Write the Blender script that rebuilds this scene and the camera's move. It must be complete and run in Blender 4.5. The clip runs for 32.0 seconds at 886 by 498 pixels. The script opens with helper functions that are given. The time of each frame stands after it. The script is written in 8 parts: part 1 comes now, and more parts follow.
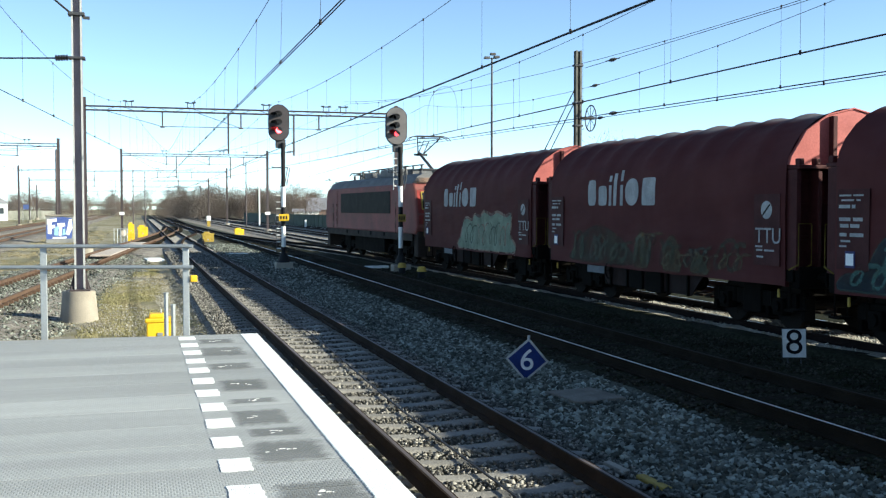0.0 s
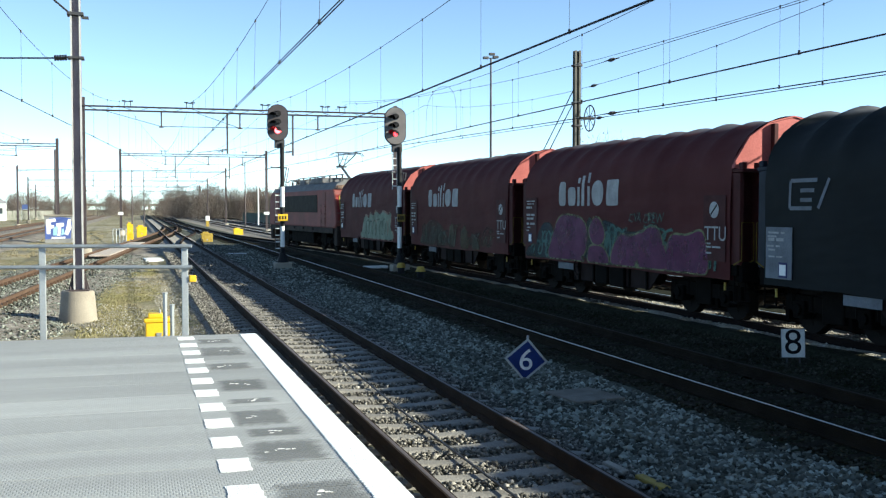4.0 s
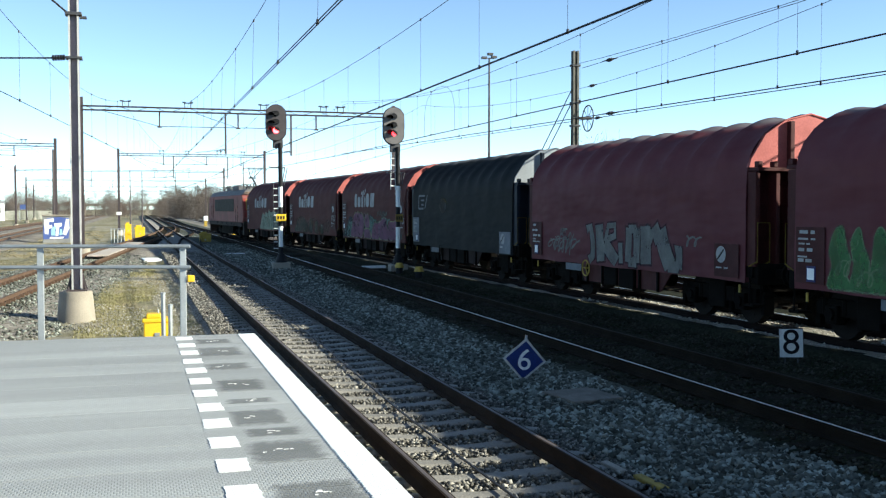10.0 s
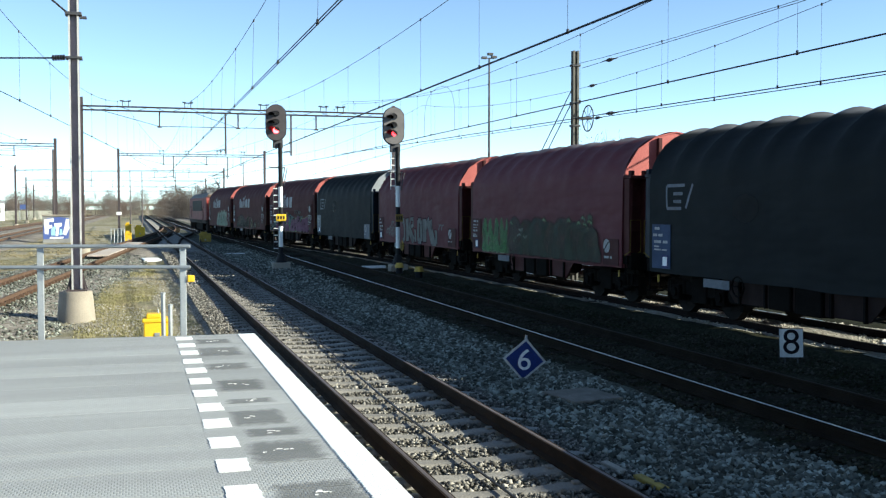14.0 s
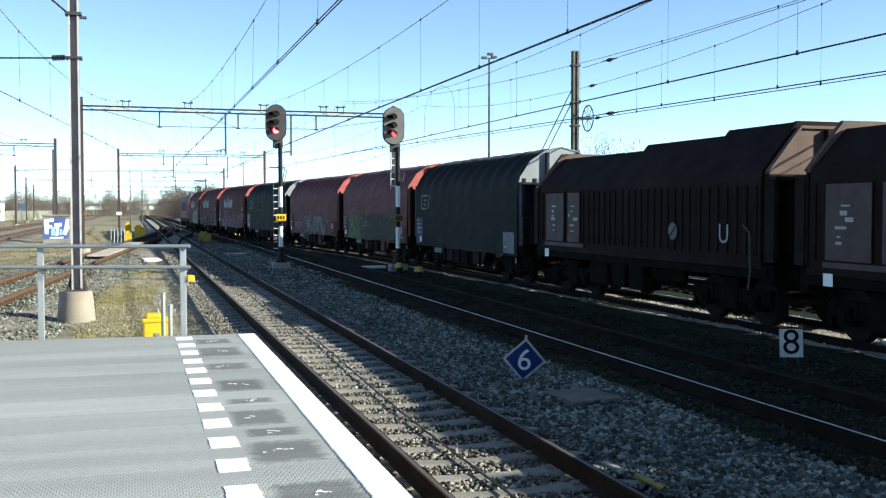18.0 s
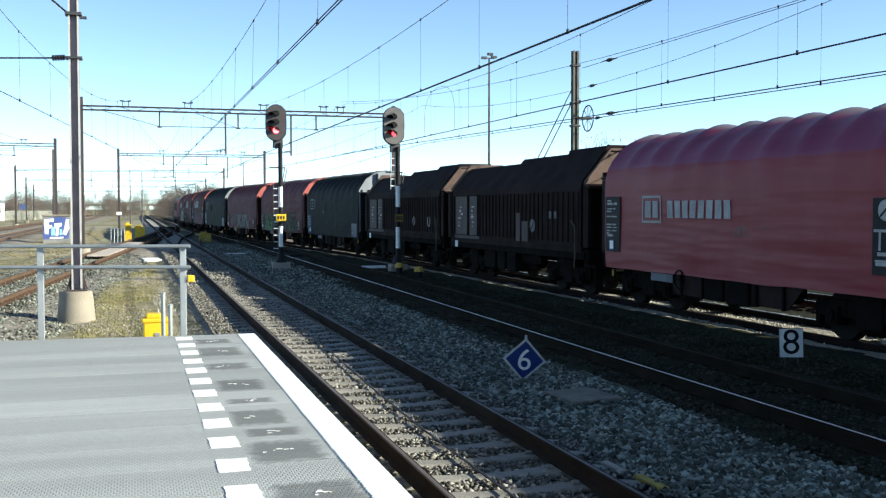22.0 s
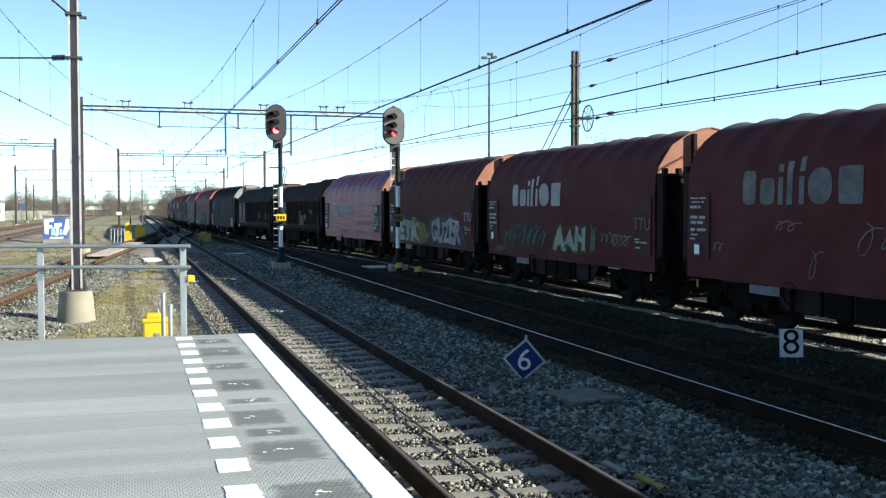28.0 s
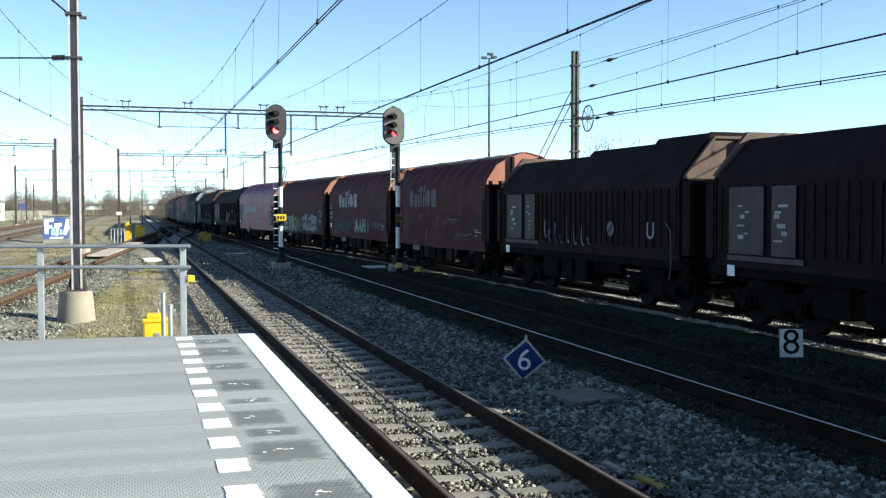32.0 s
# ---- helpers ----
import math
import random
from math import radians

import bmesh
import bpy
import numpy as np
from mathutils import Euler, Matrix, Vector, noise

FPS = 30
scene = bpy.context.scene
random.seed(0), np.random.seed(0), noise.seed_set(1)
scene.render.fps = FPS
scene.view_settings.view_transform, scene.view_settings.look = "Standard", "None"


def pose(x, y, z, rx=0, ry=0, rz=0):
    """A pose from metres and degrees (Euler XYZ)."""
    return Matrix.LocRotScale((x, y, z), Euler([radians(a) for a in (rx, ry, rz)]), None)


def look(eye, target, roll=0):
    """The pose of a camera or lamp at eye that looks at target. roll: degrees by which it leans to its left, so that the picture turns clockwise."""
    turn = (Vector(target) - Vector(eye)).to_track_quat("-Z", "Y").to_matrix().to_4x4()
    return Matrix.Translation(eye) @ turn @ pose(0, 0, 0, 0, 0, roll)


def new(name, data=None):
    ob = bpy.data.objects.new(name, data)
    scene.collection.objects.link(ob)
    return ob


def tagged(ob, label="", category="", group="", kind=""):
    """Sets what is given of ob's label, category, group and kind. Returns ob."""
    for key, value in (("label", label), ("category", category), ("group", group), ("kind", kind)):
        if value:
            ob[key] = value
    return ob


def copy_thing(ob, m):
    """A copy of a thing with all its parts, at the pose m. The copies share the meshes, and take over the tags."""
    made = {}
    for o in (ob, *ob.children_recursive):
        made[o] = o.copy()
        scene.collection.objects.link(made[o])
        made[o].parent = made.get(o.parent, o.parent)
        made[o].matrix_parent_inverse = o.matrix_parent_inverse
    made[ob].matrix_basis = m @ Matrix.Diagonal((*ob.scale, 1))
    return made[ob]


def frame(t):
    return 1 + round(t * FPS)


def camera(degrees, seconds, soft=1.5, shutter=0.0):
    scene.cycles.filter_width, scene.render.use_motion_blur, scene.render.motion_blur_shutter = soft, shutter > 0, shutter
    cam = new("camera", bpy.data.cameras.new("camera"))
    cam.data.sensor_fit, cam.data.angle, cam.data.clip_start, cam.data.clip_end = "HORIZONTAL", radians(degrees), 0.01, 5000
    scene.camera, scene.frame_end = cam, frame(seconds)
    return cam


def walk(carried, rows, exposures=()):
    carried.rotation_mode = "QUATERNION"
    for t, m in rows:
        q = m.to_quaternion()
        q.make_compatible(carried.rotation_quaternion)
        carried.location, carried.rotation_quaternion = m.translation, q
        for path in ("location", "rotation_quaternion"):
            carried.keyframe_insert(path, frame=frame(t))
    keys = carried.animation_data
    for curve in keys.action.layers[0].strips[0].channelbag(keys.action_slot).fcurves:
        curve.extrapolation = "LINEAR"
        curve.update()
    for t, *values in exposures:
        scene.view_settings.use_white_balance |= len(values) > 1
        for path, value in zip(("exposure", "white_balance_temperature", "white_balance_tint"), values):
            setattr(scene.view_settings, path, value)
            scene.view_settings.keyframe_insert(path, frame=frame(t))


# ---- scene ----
cam = camera(46.72, 32.0, soft=1.25)
EYE = (0.0, 0.0, 2.32)


def aim(turn):
    """The camera on its tripod, turned by so many degrees to the right of its rest."""
    return pose(*EYE, 87.76, 0, -16.74 - turn)


walk(cam, [(0, aim(-0.14)), (1.5, aim(-0.14)), (2.5, aim(-0.11)), (3.5, aim(-0.10)), (5.5, aim(-0.015)), (6.5, aim(0.0)),
           (12, aim(0.01)), (20, aim(0.01)), (32, aim(0.01))],
     exposures=[(0, 1.33, 7000, -2), (32, 1.33, 7000, -2)])

# ---- light ----
SUN_TO = Vector((10.0, -5.6, 4.6)).normalized()
world = bpy.data.worlds.new("sky")
scene.world = world
world.use_nodes = True
wn = world.node_tree.nodes
sky = wn.new("ShaderNodeTexSky")
sky.sky_type = "NISHITA"
sky.sun_disc = False
sky.sun_elevation = math.asin(SUN_TO.z)
sky.sun_rotation = math.atan2(SUN_TO.x, SUN_TO.y)
sky.air_density, sky.dust_density, sky.ozone_density = 0.42, 0.0, 1.4
wn["Background"].inputs["Strength"].default_value = 0.134
world.node_tree.links.new(sky.outputs[0], wn["Background"].inputs["Color"])
sun_data = bpy.data.lights.new("sun", "SUN")
sun_data.energy, sun_data.angle, sun_data.color = 5.0, radians(0.53), (1.0, 0.96, 0.92)
sun = new("sun", sun_data)
sun.matrix_world = look(SUN_TO * 50, (0, 0, 0))

# ---- materials ----
MATS = {}


def mat(name, base, rough=0.7, metal=0.0, vary=0.25, scale=3.0, fine=40.0, bump=0.15, second=None, emit=0.0, spec=0.5, coord="Object", random_tint=0.0):
    """A surface of one base colour with stains at a large and grain at a small scale (metres to the minus one)."""
    if name in MATS:
        return MATS[name]
    m = bpy.data.materials.new(name)
    MATS[name] = m
    m.use_nodes = True
    n, l = m.node_tree.nodes, m.node_tree.links
    bsdf = n["Principled BSDF"]
    tc = n.new("ShaderNodeTexCoord")
    big, small = n.new("ShaderNodeTexNoise"), n.new("ShaderNodeTexNoise")
    big.inputs["Scale"].default_value, big.inputs["Detail"].default_value = scale, 5
    small.inputs["Scale"].default_value, small.inputs["Detail"].default_value = fine, 3
    for node in (big, small):
        l.new(tc.outputs[coord], node.inputs["Vector"])
    ramp = n.new("ShaderNodeMapRange")
    ramp.inputs[1].default_value, ramp.inputs[2].default_value = 0.3, 0.7
    l.new(big.outputs[0], ramp.inputs[0])
    mix = n.new("ShaderNodeMix")
    mix.data_type = "RGBA"
    dark = second or tuple(c * (1 - vary) for c in base)
    mix.inputs[6].default_value, mix.inputs[7].default_value = (*base, 1), (*dark, 1)
    l.new(ramp.outputs[0], mix.inputs[0])
    hsv = n.new("ShaderNodeHueSaturation")
    l.new(mix.outputs[2], hsv.inputs["Color"])
    val = n.new("ShaderNodeMapRange")
    val.inputs[1].default_value, val.inputs[2].default_value = 0.25, 0.75
    val.inputs[3].default_value, val.inputs[4].default_value = 1 - vary * 0.6, 1 + vary * 0.6
    l.new(small.outputs[0], val.inputs[0])
    if random_tint:
        info, rnd, mul = n.new("ShaderNodeObjectInfo"), n.new("ShaderNodeMapRange"), n.new("ShaderNodeMath")
        rnd.inputs[3].default_value, rnd.inputs[4].default_value = 1 - random_tint, 1 + random_tint
        mul.operation = "MULTIPLY"
        l.new(info.outputs["Random"], rnd.inputs[0])
        l.new(rnd.outputs[0], mul.inputs[0])
        l.new(val.outputs[0], mul.inputs[1])
        l.new(mul.outputs[0], hsv.inputs["Value"])
    else:
        l.new(val.outputs[0], hsv.inputs["Value"])
    l.new(hsv.outputs[0], bsdf.inputs["Base Color"])
    rr = n.new("ShaderNodeMapRange")
    rr.inputs[3].default_value, rr.inputs[4].default_value = max(0.05, rough - 0.12), min(1, rough + 0.12)
    l.new(big.outputs[0], rr.inputs[0])
    l.new(rr.outputs[0], bsdf.inputs["Roughness"])
    bsdf.inputs["Metallic"].default_value = metal
    bsdf.inputs["Specular IOR Level"].default_value = spec
    if bump:
        b = n.new("ShaderNodeBump")
        b.inputs["Strength"].default_value, b.inputs["Distance"].default_value = bump, 0.02
        l.new(small.outputs[0], b.inputs["Height"])
        l.new(b.outputs[0], bsdf.inputs["Normal"])
    if emit:
        bsdf.inputs["Emission Color"].default_value = (*base, 1)
        bsdf.inputs["Emission Strength"].default_value = emit
    return m


def stone_mat(name, colours, scale, bump=0.6, per_island=False, spec=0.12):
    """Loose stones: every cell (or every piece) takes one of the colours."""
    m = bpy.data.materials.new(name)
    m.use_nodes = True
    n, l = m.node_tree.nodes, m.node_tree.links
    bsdf = n["Principled BSDF"]
    tc, vor, noi = n.new("ShaderNodeTexCoord"), n.new("ShaderNodeTexVoronoi"), n.new("ShaderNodeTexNoise")
    vor.inputs["Scale"].default_value = scale
    noi.inputs["Scale"].default_value, noi.inputs["Detail"].default_value = 0.7, 6
    l.new(tc.outputs["Object"], vor.inputs["Vector"])
    l.new(tc.outputs["Object"], noi.inputs["Vector"])
    ramp = n.new("ShaderNodeValToRGB")
    while len(ramp.color_ramp.elements) < len(colours):
        ramp.color_ramp.elements.new(0.5)
    for i, c in enumerate(colours):
        ramp.color_ramp.elements[i].position = i / (len(colours) - 1)
        ramp.color_ramp.elements[i].color = (*c, 1)
    if per_island:
        geo = n.new("ShaderNodeNewGeometry")
        l.new(geo.outputs["Random Per Island"], ramp.inputs[0])
    else:
        sep = n.new("ShaderNodeSeparateColor")
        l.new(vor.outputs["Color"], sep.inputs[0])
        l.new(sep.outputs[0], ramp.inputs[0])
    hsv, mr = n.new("ShaderNodeHueSaturation"), n.new("ShaderNodeMapRange")
    mr.inputs[1].default_value, mr.inputs[2].default_value, mr.inputs[3].default_value, mr.inputs[4].default_value = 0.3, 0.7, 0.7, 1.2
    l.new(noi.outputs[0], mr.inputs[0])
    l.new(mr.outputs[0], hsv.inputs["Value"])
    l.new(ramp.outputs[0], hsv.inputs["Color"])
    l.new(hsv.outputs[0], bsdf.inputs["Base Color"])
    bsdf.inputs["Roughness"].default_value = 0.9
    bsdf.inputs["Specular IOR Level"].default_value = spec
    b = n.new("ShaderNodeBump")
    b.inputs["Strength"].default_value, b.inputs["Distance"].default_value = bump, 0.03
    inv = n.new("ShaderNodeMath")
    inv.operation = "SUBTRACT"
    inv.inputs[0].default_value = 1.0
    l.new(vor.outputs["Distance"], inv.inputs[1])
    l.new(inv.outputs[0], b.inputs["Height"])
    l.new(b.outputs[0], bsdf.inputs["Normal"])
    return m


def tarp_mat(name, base, dusty, rough=0.75, folds=0.25, spec=0.2, creases=0.12):
    """Weathered tarpaulin: rain streaks that run down, faded dusty stretches and fine weave."""
    m = bpy.data.materials.new(name)
    m.use_nodes = True
    n, l = m.node_tree.nodes, m.node_tree.links
    bsdf = n["Principled BSDF"]
    tc = n.new("ShaderNodeTexCoord")
    info = n.new("ShaderNodeObjectInfo")
    shift = n.new("ShaderNodeVectorMath")
    shift.operation = "MULTIPLY_ADD"
    shift.inputs[1].default_value = (37, 53, 19)
    l.new(info.outputs["Random"], shift.inputs[0])
    l.new(tc.outputs["Object"], shift.inputs[2])
    streak_map, cloud_map = n.new("ShaderNodeMapping"), n.new("ShaderNodeMapping")
    streak_map.inputs["Scale"].default_value = (0.3, 2.6, 0.3)
    cloud_map.inputs["Scale"].default_value = (0.8, 0.8, 1.2)
    streak, cloud, weave, fold = (n.new("ShaderNodeTexNoise") for _ in range(4))
    for node, mp, s in ((streak, streak_map, 1.0), (cloud, cloud_map, 1.0)):
        l.new(shift.outputs[0], mp.inputs["Vector"])
        l.new(mp.outputs[0], node.inputs["Vector"])
        node.inputs["Scale"].default_value, node.inputs["Detail"].default_value = s, 2 if node is streak else 7
    l.new(shift.outputs[0], weave.inputs["Vector"])
    weave.inputs["Scale"].default_value = 55
    fold_map = n.new("ShaderNodeMapping")
    fold_map.inputs["Scale"].default_value = (1.0, 0.55, 1.5)
    fold_map.inputs["Rotation"].default_value = (0.35, 0, 0)
    l.new(shift.outputs[0], fold_map.inputs["Vector"])
    l.new(fold_map.outputs[0], fold.inputs["Vector"])
    fold.inputs["Scale"].default_value, fold.inputs["Detail"].default_value = 1.1, 2
    add = n.new("ShaderNodeMath")
    add.operation = "MULTIPLY_ADD"
    add.inputs[1].default_value = 0.22
    l.new(streak.outputs[0], add.inputs[0])
    l.new(cloud.outputs[0], add.inputs[2])
    mr = n.new("ShaderNodeMapRange")
    mr.inputs[1].default_value, mr.inputs[2].default_value = 0.42, 0.85
    l.new(add.outputs[0], mr.inputs[0])
    mix = n.new("ShaderNodeMix")
    mix.data_type = "RGBA"
    mix.inputs[6].default_value, mix.inputs[7].default_value = (*base, 1), (*dusty, 1)
    l.new(mr.outputs[0], mix.inputs[0])
    # paler crown: grazing sunlight painted as a band over the dusty cloth
    sep, crown, sunlit_dust = n.new("ShaderNodeSeparateXYZ"), n.new("ShaderNodeMapRange"), n.new("ShaderNodeMix")
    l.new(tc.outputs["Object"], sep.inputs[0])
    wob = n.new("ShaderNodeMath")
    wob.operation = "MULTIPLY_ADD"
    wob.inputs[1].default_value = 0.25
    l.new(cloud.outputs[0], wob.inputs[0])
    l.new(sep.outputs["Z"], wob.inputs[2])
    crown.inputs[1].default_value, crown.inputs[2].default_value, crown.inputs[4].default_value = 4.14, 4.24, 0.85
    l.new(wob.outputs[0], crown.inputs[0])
    sunlit_dust.data_type = "RGBA"
    l.new(crown.outputs[0], sunlit_dust.inputs[0])
    l.new(mix.outputs[2], sunlit_dust.inputs[6])
    sunlit_dust.inputs[7].default_value = (0.12 + base[0] * 0.12, 0.12, 0.125, 1)
    l.new(sunlit_dust.outputs[2], bsdf.inputs["Base Color"])
    bsdf.inputs["Roughness"].default_value = rough
    bsdf.inputs["Specular IOR Level"].default_value = spec
    b1, b2 = n.new("ShaderNodeBump"), n.new("ShaderNodeBump")
    b1.inputs["Strength"].default_value, b1.inputs["Distance"].default_value = folds, 0.25
    b2.inputs["Strength"].default_value, b2.inputs["Distance"].default_value = 0.1, 0.01
    l.new(fold.outputs[0], b1.inputs["Height"])
    l.new(weave.outputs[0], b2.inputs["Height"])
    # long taut creases
    crease_map, crease, b3 = n.new("ShaderNodeMapping"), n.new("ShaderNodeTexNoise"), n.new("ShaderNodeBump")
    crease_map.inputs["Scale"].default_value, crease_map.inputs["Rotation"].default_value = (1.0, 0.35, 3.2), (-0.12, 0, 0)
    crease.inputs["Scale"].default_value, crease.inputs["Detail"].default_value = 0.7, 2
    l.new(shift.outputs[0], crease_map.inputs["Vector"])
    l.new(crease_map.outputs[0], crease.inputs["Vector"])
    b3.inputs["Strength"].default_value, b3.inputs["Distance"].default_value = creases, 0.12
    l.new(crease.outputs[0], b3.inputs["Height"])
    l.new(b1.outputs[0], b3.inputs["Normal"])
    l.new(b3.outputs[0], b2.inputs["Normal"])
    l.new(b2.outputs[0], bsdf.inputs["Normal"])
    return m


def spray_mat(name, base, cover=0.9, patchy=0.5):
    """Spray paint that has worn thin in patches, so that the cloth shows through."""
    m = mat(name, base, 0.65, 0.0, 0.3, 2.5, 30, 0.0, spec=0.2)
    n, l = m.node_tree.nodes, m.node_tree.links
    tc, noi, mr = n.new("ShaderNodeTexCoord"), n.new("ShaderNodeTexNoise"), n.new("ShaderNodeMapRange")
    noi.inputs["Scale"].default_value, noi.inputs["Detail"].default_value, noi.inputs["Roughness"].default_value = 2.2, 8, 0.65
    l.new(tc.outputs["Object"], noi.inputs["Vector"])
    mr.inputs[1].default_value, mr.inputs[2].default_value = 0.38, 0.62
    mr.inputs[3].default_value, mr.inputs[4].default_value = cover * (1 - patchy), cover
    l.new(noi.outputs[0], mr.inputs[0])
    l.new(mr.outputs[0], n["Principled BSDF"].inputs["Alpha"])
    return m


def glass_mat(name, tint, rough=0.08):
    return mat(name, tint, rough, 0.0, 0.1, 1.0, 5.0, 0.0, spec=0.8)


BALLAST_OLD = stone_mat("old_ballast", [(0.12, 0.1, 0.08), (0.19, 0.17, 0.145), (0.3, 0.275, 0.24), (0.145, 0.125, 0.1)], 16)
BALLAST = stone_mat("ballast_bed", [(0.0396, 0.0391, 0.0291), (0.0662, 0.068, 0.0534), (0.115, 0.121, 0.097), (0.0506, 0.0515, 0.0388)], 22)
# pale so that the sunlit strip under the train is in the colour
BALLAST_SUNLIT = stone_mat("pale_ballast", [(0.18, 0.165, 0.135), (0.27, 0.25, 0.21), (0.4, 0.37, 0.32), (0.22, 0.2, 0.165)], 20)
STONE = stone_mat("ballast_stone", [(0.0414, 0.0422, 0.033), (0.069, 0.0721, 0.0582), (0.36, 0.385, 0.335), (0.116, 0.119, 0.097), (0.055, 0.0585, 0.05), (0.18, 0.193, 0.166)], 60, 0.2, True)
SUNLIT_STONE = stone_mat("sunlit_ballast_stone", [(0.2, 0.185, 0.155), (0.34, 0.315, 0.27), (0.48, 0.45, 0.39), (0.26, 0.24, 0.2)], 60, 0.2, True)
GRAVEL = stone_mat("verge_gravel", [(0.2, 0.185, 0.15), (0.3, 0.28, 0.235), (0.4, 0.375, 0.33), (0.25, 0.23, 0.185)], 60, 0.2, True)
TAN_STONE = stone_mat("tan_ballast_stone", [(0.052, 0.048, 0.041), (0.1, 0.093, 0.08), (0.36, 0.335, 0.29), (0.14, 0.13, 0.112), (0.06, 0.056, 0.049), (0.2, 0.188, 0.166)], 60, 0.2, True)
RAIL_SIDE = mat("rail_rust", (0.031, 0.021, 0.0155), 0.9, 0.0, 0.35, 2.0, 60.0, 0.3, spec=0.06)
RAIL_ORANGE = mat("rail_orange_rust", (0.11, 0.068, 0.046), 0.9, 0.0, 0.35, 2.0, 60.0, 0.3, spec=0.2)
RAIL_DULL = mat("rail_dull", (0.14, 0.115, 0.105), 0.6, 0.5, 0.2, 1.0, 60.0, 0.05)
# dim running surface; on the goods track it carries the train's shade
RAIL_DIM = mat("rail_dim", (0.03, 0.024, 0.021), 0.7, 0.2, 0.2, 1.0, 60.0, 0.05, spec=0.1)
# goods track rail sides, with the train's shade put into a near-black colour
RAIL_BLACK = mat("rail_shade_black", (0.014, 0.01, 0.009), 0.9, 0.0, 0.35, 2.0, 60.0, 0.3, spec=0.03)
RAIL_DARK = mat("rail_dark_rust", (0.02, 0.0155, 0.011), 0.9, 0.0, 0.35, 2.0, 60.0, 0.3, spec=0.04)
RAIL_TOP = mat("rail_polish", (0.9, 0.9, 0.88), 0.36, 1.0, 0.1, 1.0, 60.0, 0.05)
CONCRETE = mat("concrete", (0.32, 0.28, 0.225), 0.9, 0, 0.25, 1.5, 45, 0.3, random_tint=0.12)
SLEEPER = mat("sleeper_concrete", (0.25, 0.232, 0.205), 0.92, 0, 0.4, 2.5, 45, 0.4, random_tint=0.2)
WOODEN = mat("sleeper_wood", (0.024, 0.02, 0.014), 0.92, 0, 0.4, 2.5, 45, 0.4, spec=0.05, random_tint=0.25)
GREY_STEEL = mat("dull_grey_steel", (0.2, 0.2, 0.195), 0.7, 0.1, 0.25, 3, 50, 0.08)
# dark with moss and dirt, and darkened further for the train's shade
FOULED_SHADE = stone_mat("fouled_shaded_ballast", [(0.015, 0.015, 0.01), (0.0215, 0.0225, 0.0145), (0.037, 0.038, 0.026), (0.017, 0.0205, 0.0105)], 20, spec=0.03)
DARK_STONE = stone_mat("fouled_shaded_stone", [(0.017, 0.0155, 0.011), (0.029, 0.027, 0.02), (0.064, 0.061, 0.05), (0.034, 0.032, 0.02), (0.02, 0.024, 0.014)], 60, 0.2, True, spec=0.03)
GALV = mat("galvanised_steel", (0.38, 0.4, 0.41), 0.5, 0.6, 0.15, 4, 60, 0.08)
MAST_PAINT = mat("mast_steel", (0.075, 0.058, 0.06), 0.6, 0.4, 0.25, 2, 40, 0.1)
DARK_STEEL = mat("dark_steel", (0.055, 0.055, 0.06), 0.6, 0.3, 0.2, 3, 50, 0.1)
WIRE = mat("copper_wire", (0.02, 0.018, 0.018), 0.6, 0.3, 0.1, 3, 50, 0.0)
BLACK = mat("black_paint", (0.014, 0.014, 0.016), 0.6, 0, 0.2, 4, 40, 0.05, spec=0.15)
WHITE = mat("white_paint", (0.8, 0.8, 0.78), 0.6, 0, 0.12, 4, 60, 0.08)
WHITE_WORN = mat("worn_white_paint", (0.78, 0.77, 0.74), 0.7, 0, 0.25, 8, 90, 0.2)
YELLOW = mat("yellow_paint", (0.78, 0.47, 0.02), 0.55, 0, 0.2, 4, 40, 0.1)
YELLOW_DIRTY = mat("dirty_yellow_paint", (0.4, 0.27, 0.04), 0.7, 0, 0.4, 6, 40, 0.1)
YELLOW_DULL = mat("dull_yellow_paint", (0.15, 0.105, 0.025), 0.8, 0, 0.5, 6, 40, 0.1, spec=0.05)
BLUE = mat("blue_enamel", (0.007, 0.024, 0.135), 0.45, 0, 0.3, 4, 40, 0.03, spec=0.2)
GREYBACK = mat("signal_grey", (0.15, 0.135, 0.13), 0.6, 0, 0.15, 4, 40, 0.05)
RED_GLOW = mat("red_signal_lens", (1.0, 0.035, 0.05), 0.3, 0, 0.0, 1, 1, 0.0, emit=9.0)
RED_DIM = mat("red_signal_lens_oblique", (1.0, 0.03, 0.05), 0.3, 0, 0.0, 1, 1, 0.0, emit=3.5)
LENS = glass_mat("dark_lens", (0.02, 0.02, 0.022))
INSUL = mat("brown_porcelain", (0.008, 0.006, 0.006), 0.5, 0, 0.1, 4, 40, 0.0)


# ---- mesh helpers ----
def part(name, bm, material, parent=None, label="", smooth=False):
    """One mesh object from a bmesh (or from a mesh), under its thing."""
    if isinstance(bm, bmesh.types.BMesh):
        me = bpy.data.meshes.new(name)
        bm.to_mesh(me)
        bm.free()
        me.materials.append(material)
        if smooth:
            me.shade_smooth()
    else:
        me = bm
    ob = new(name, me)
    if parent:
        ob.parent = parent
    return tagged(ob, label)


def box(bm, x0, x1, y0, y1, z0, z1, bevel=0.0):
    made = bmesh.ops.create_cube(bm, size=1.0, matrix=Matrix.Translation(((x0 + x1) / 2, (y0 + y1) / 2, (z0 + z1) / 2)) @ Matrix.Diagonal((abs(x1 - x0), abs(y1 - y0), abs(z1 - z0), 1)))
    if bevel:
        edges = list({e for v in made["verts"] for e in v.link_edges})
        bmesh.ops.bevel(bm, geom=edges, offset=bevel, segments=2, affect="EDGES", profile=0.5)
    return bm


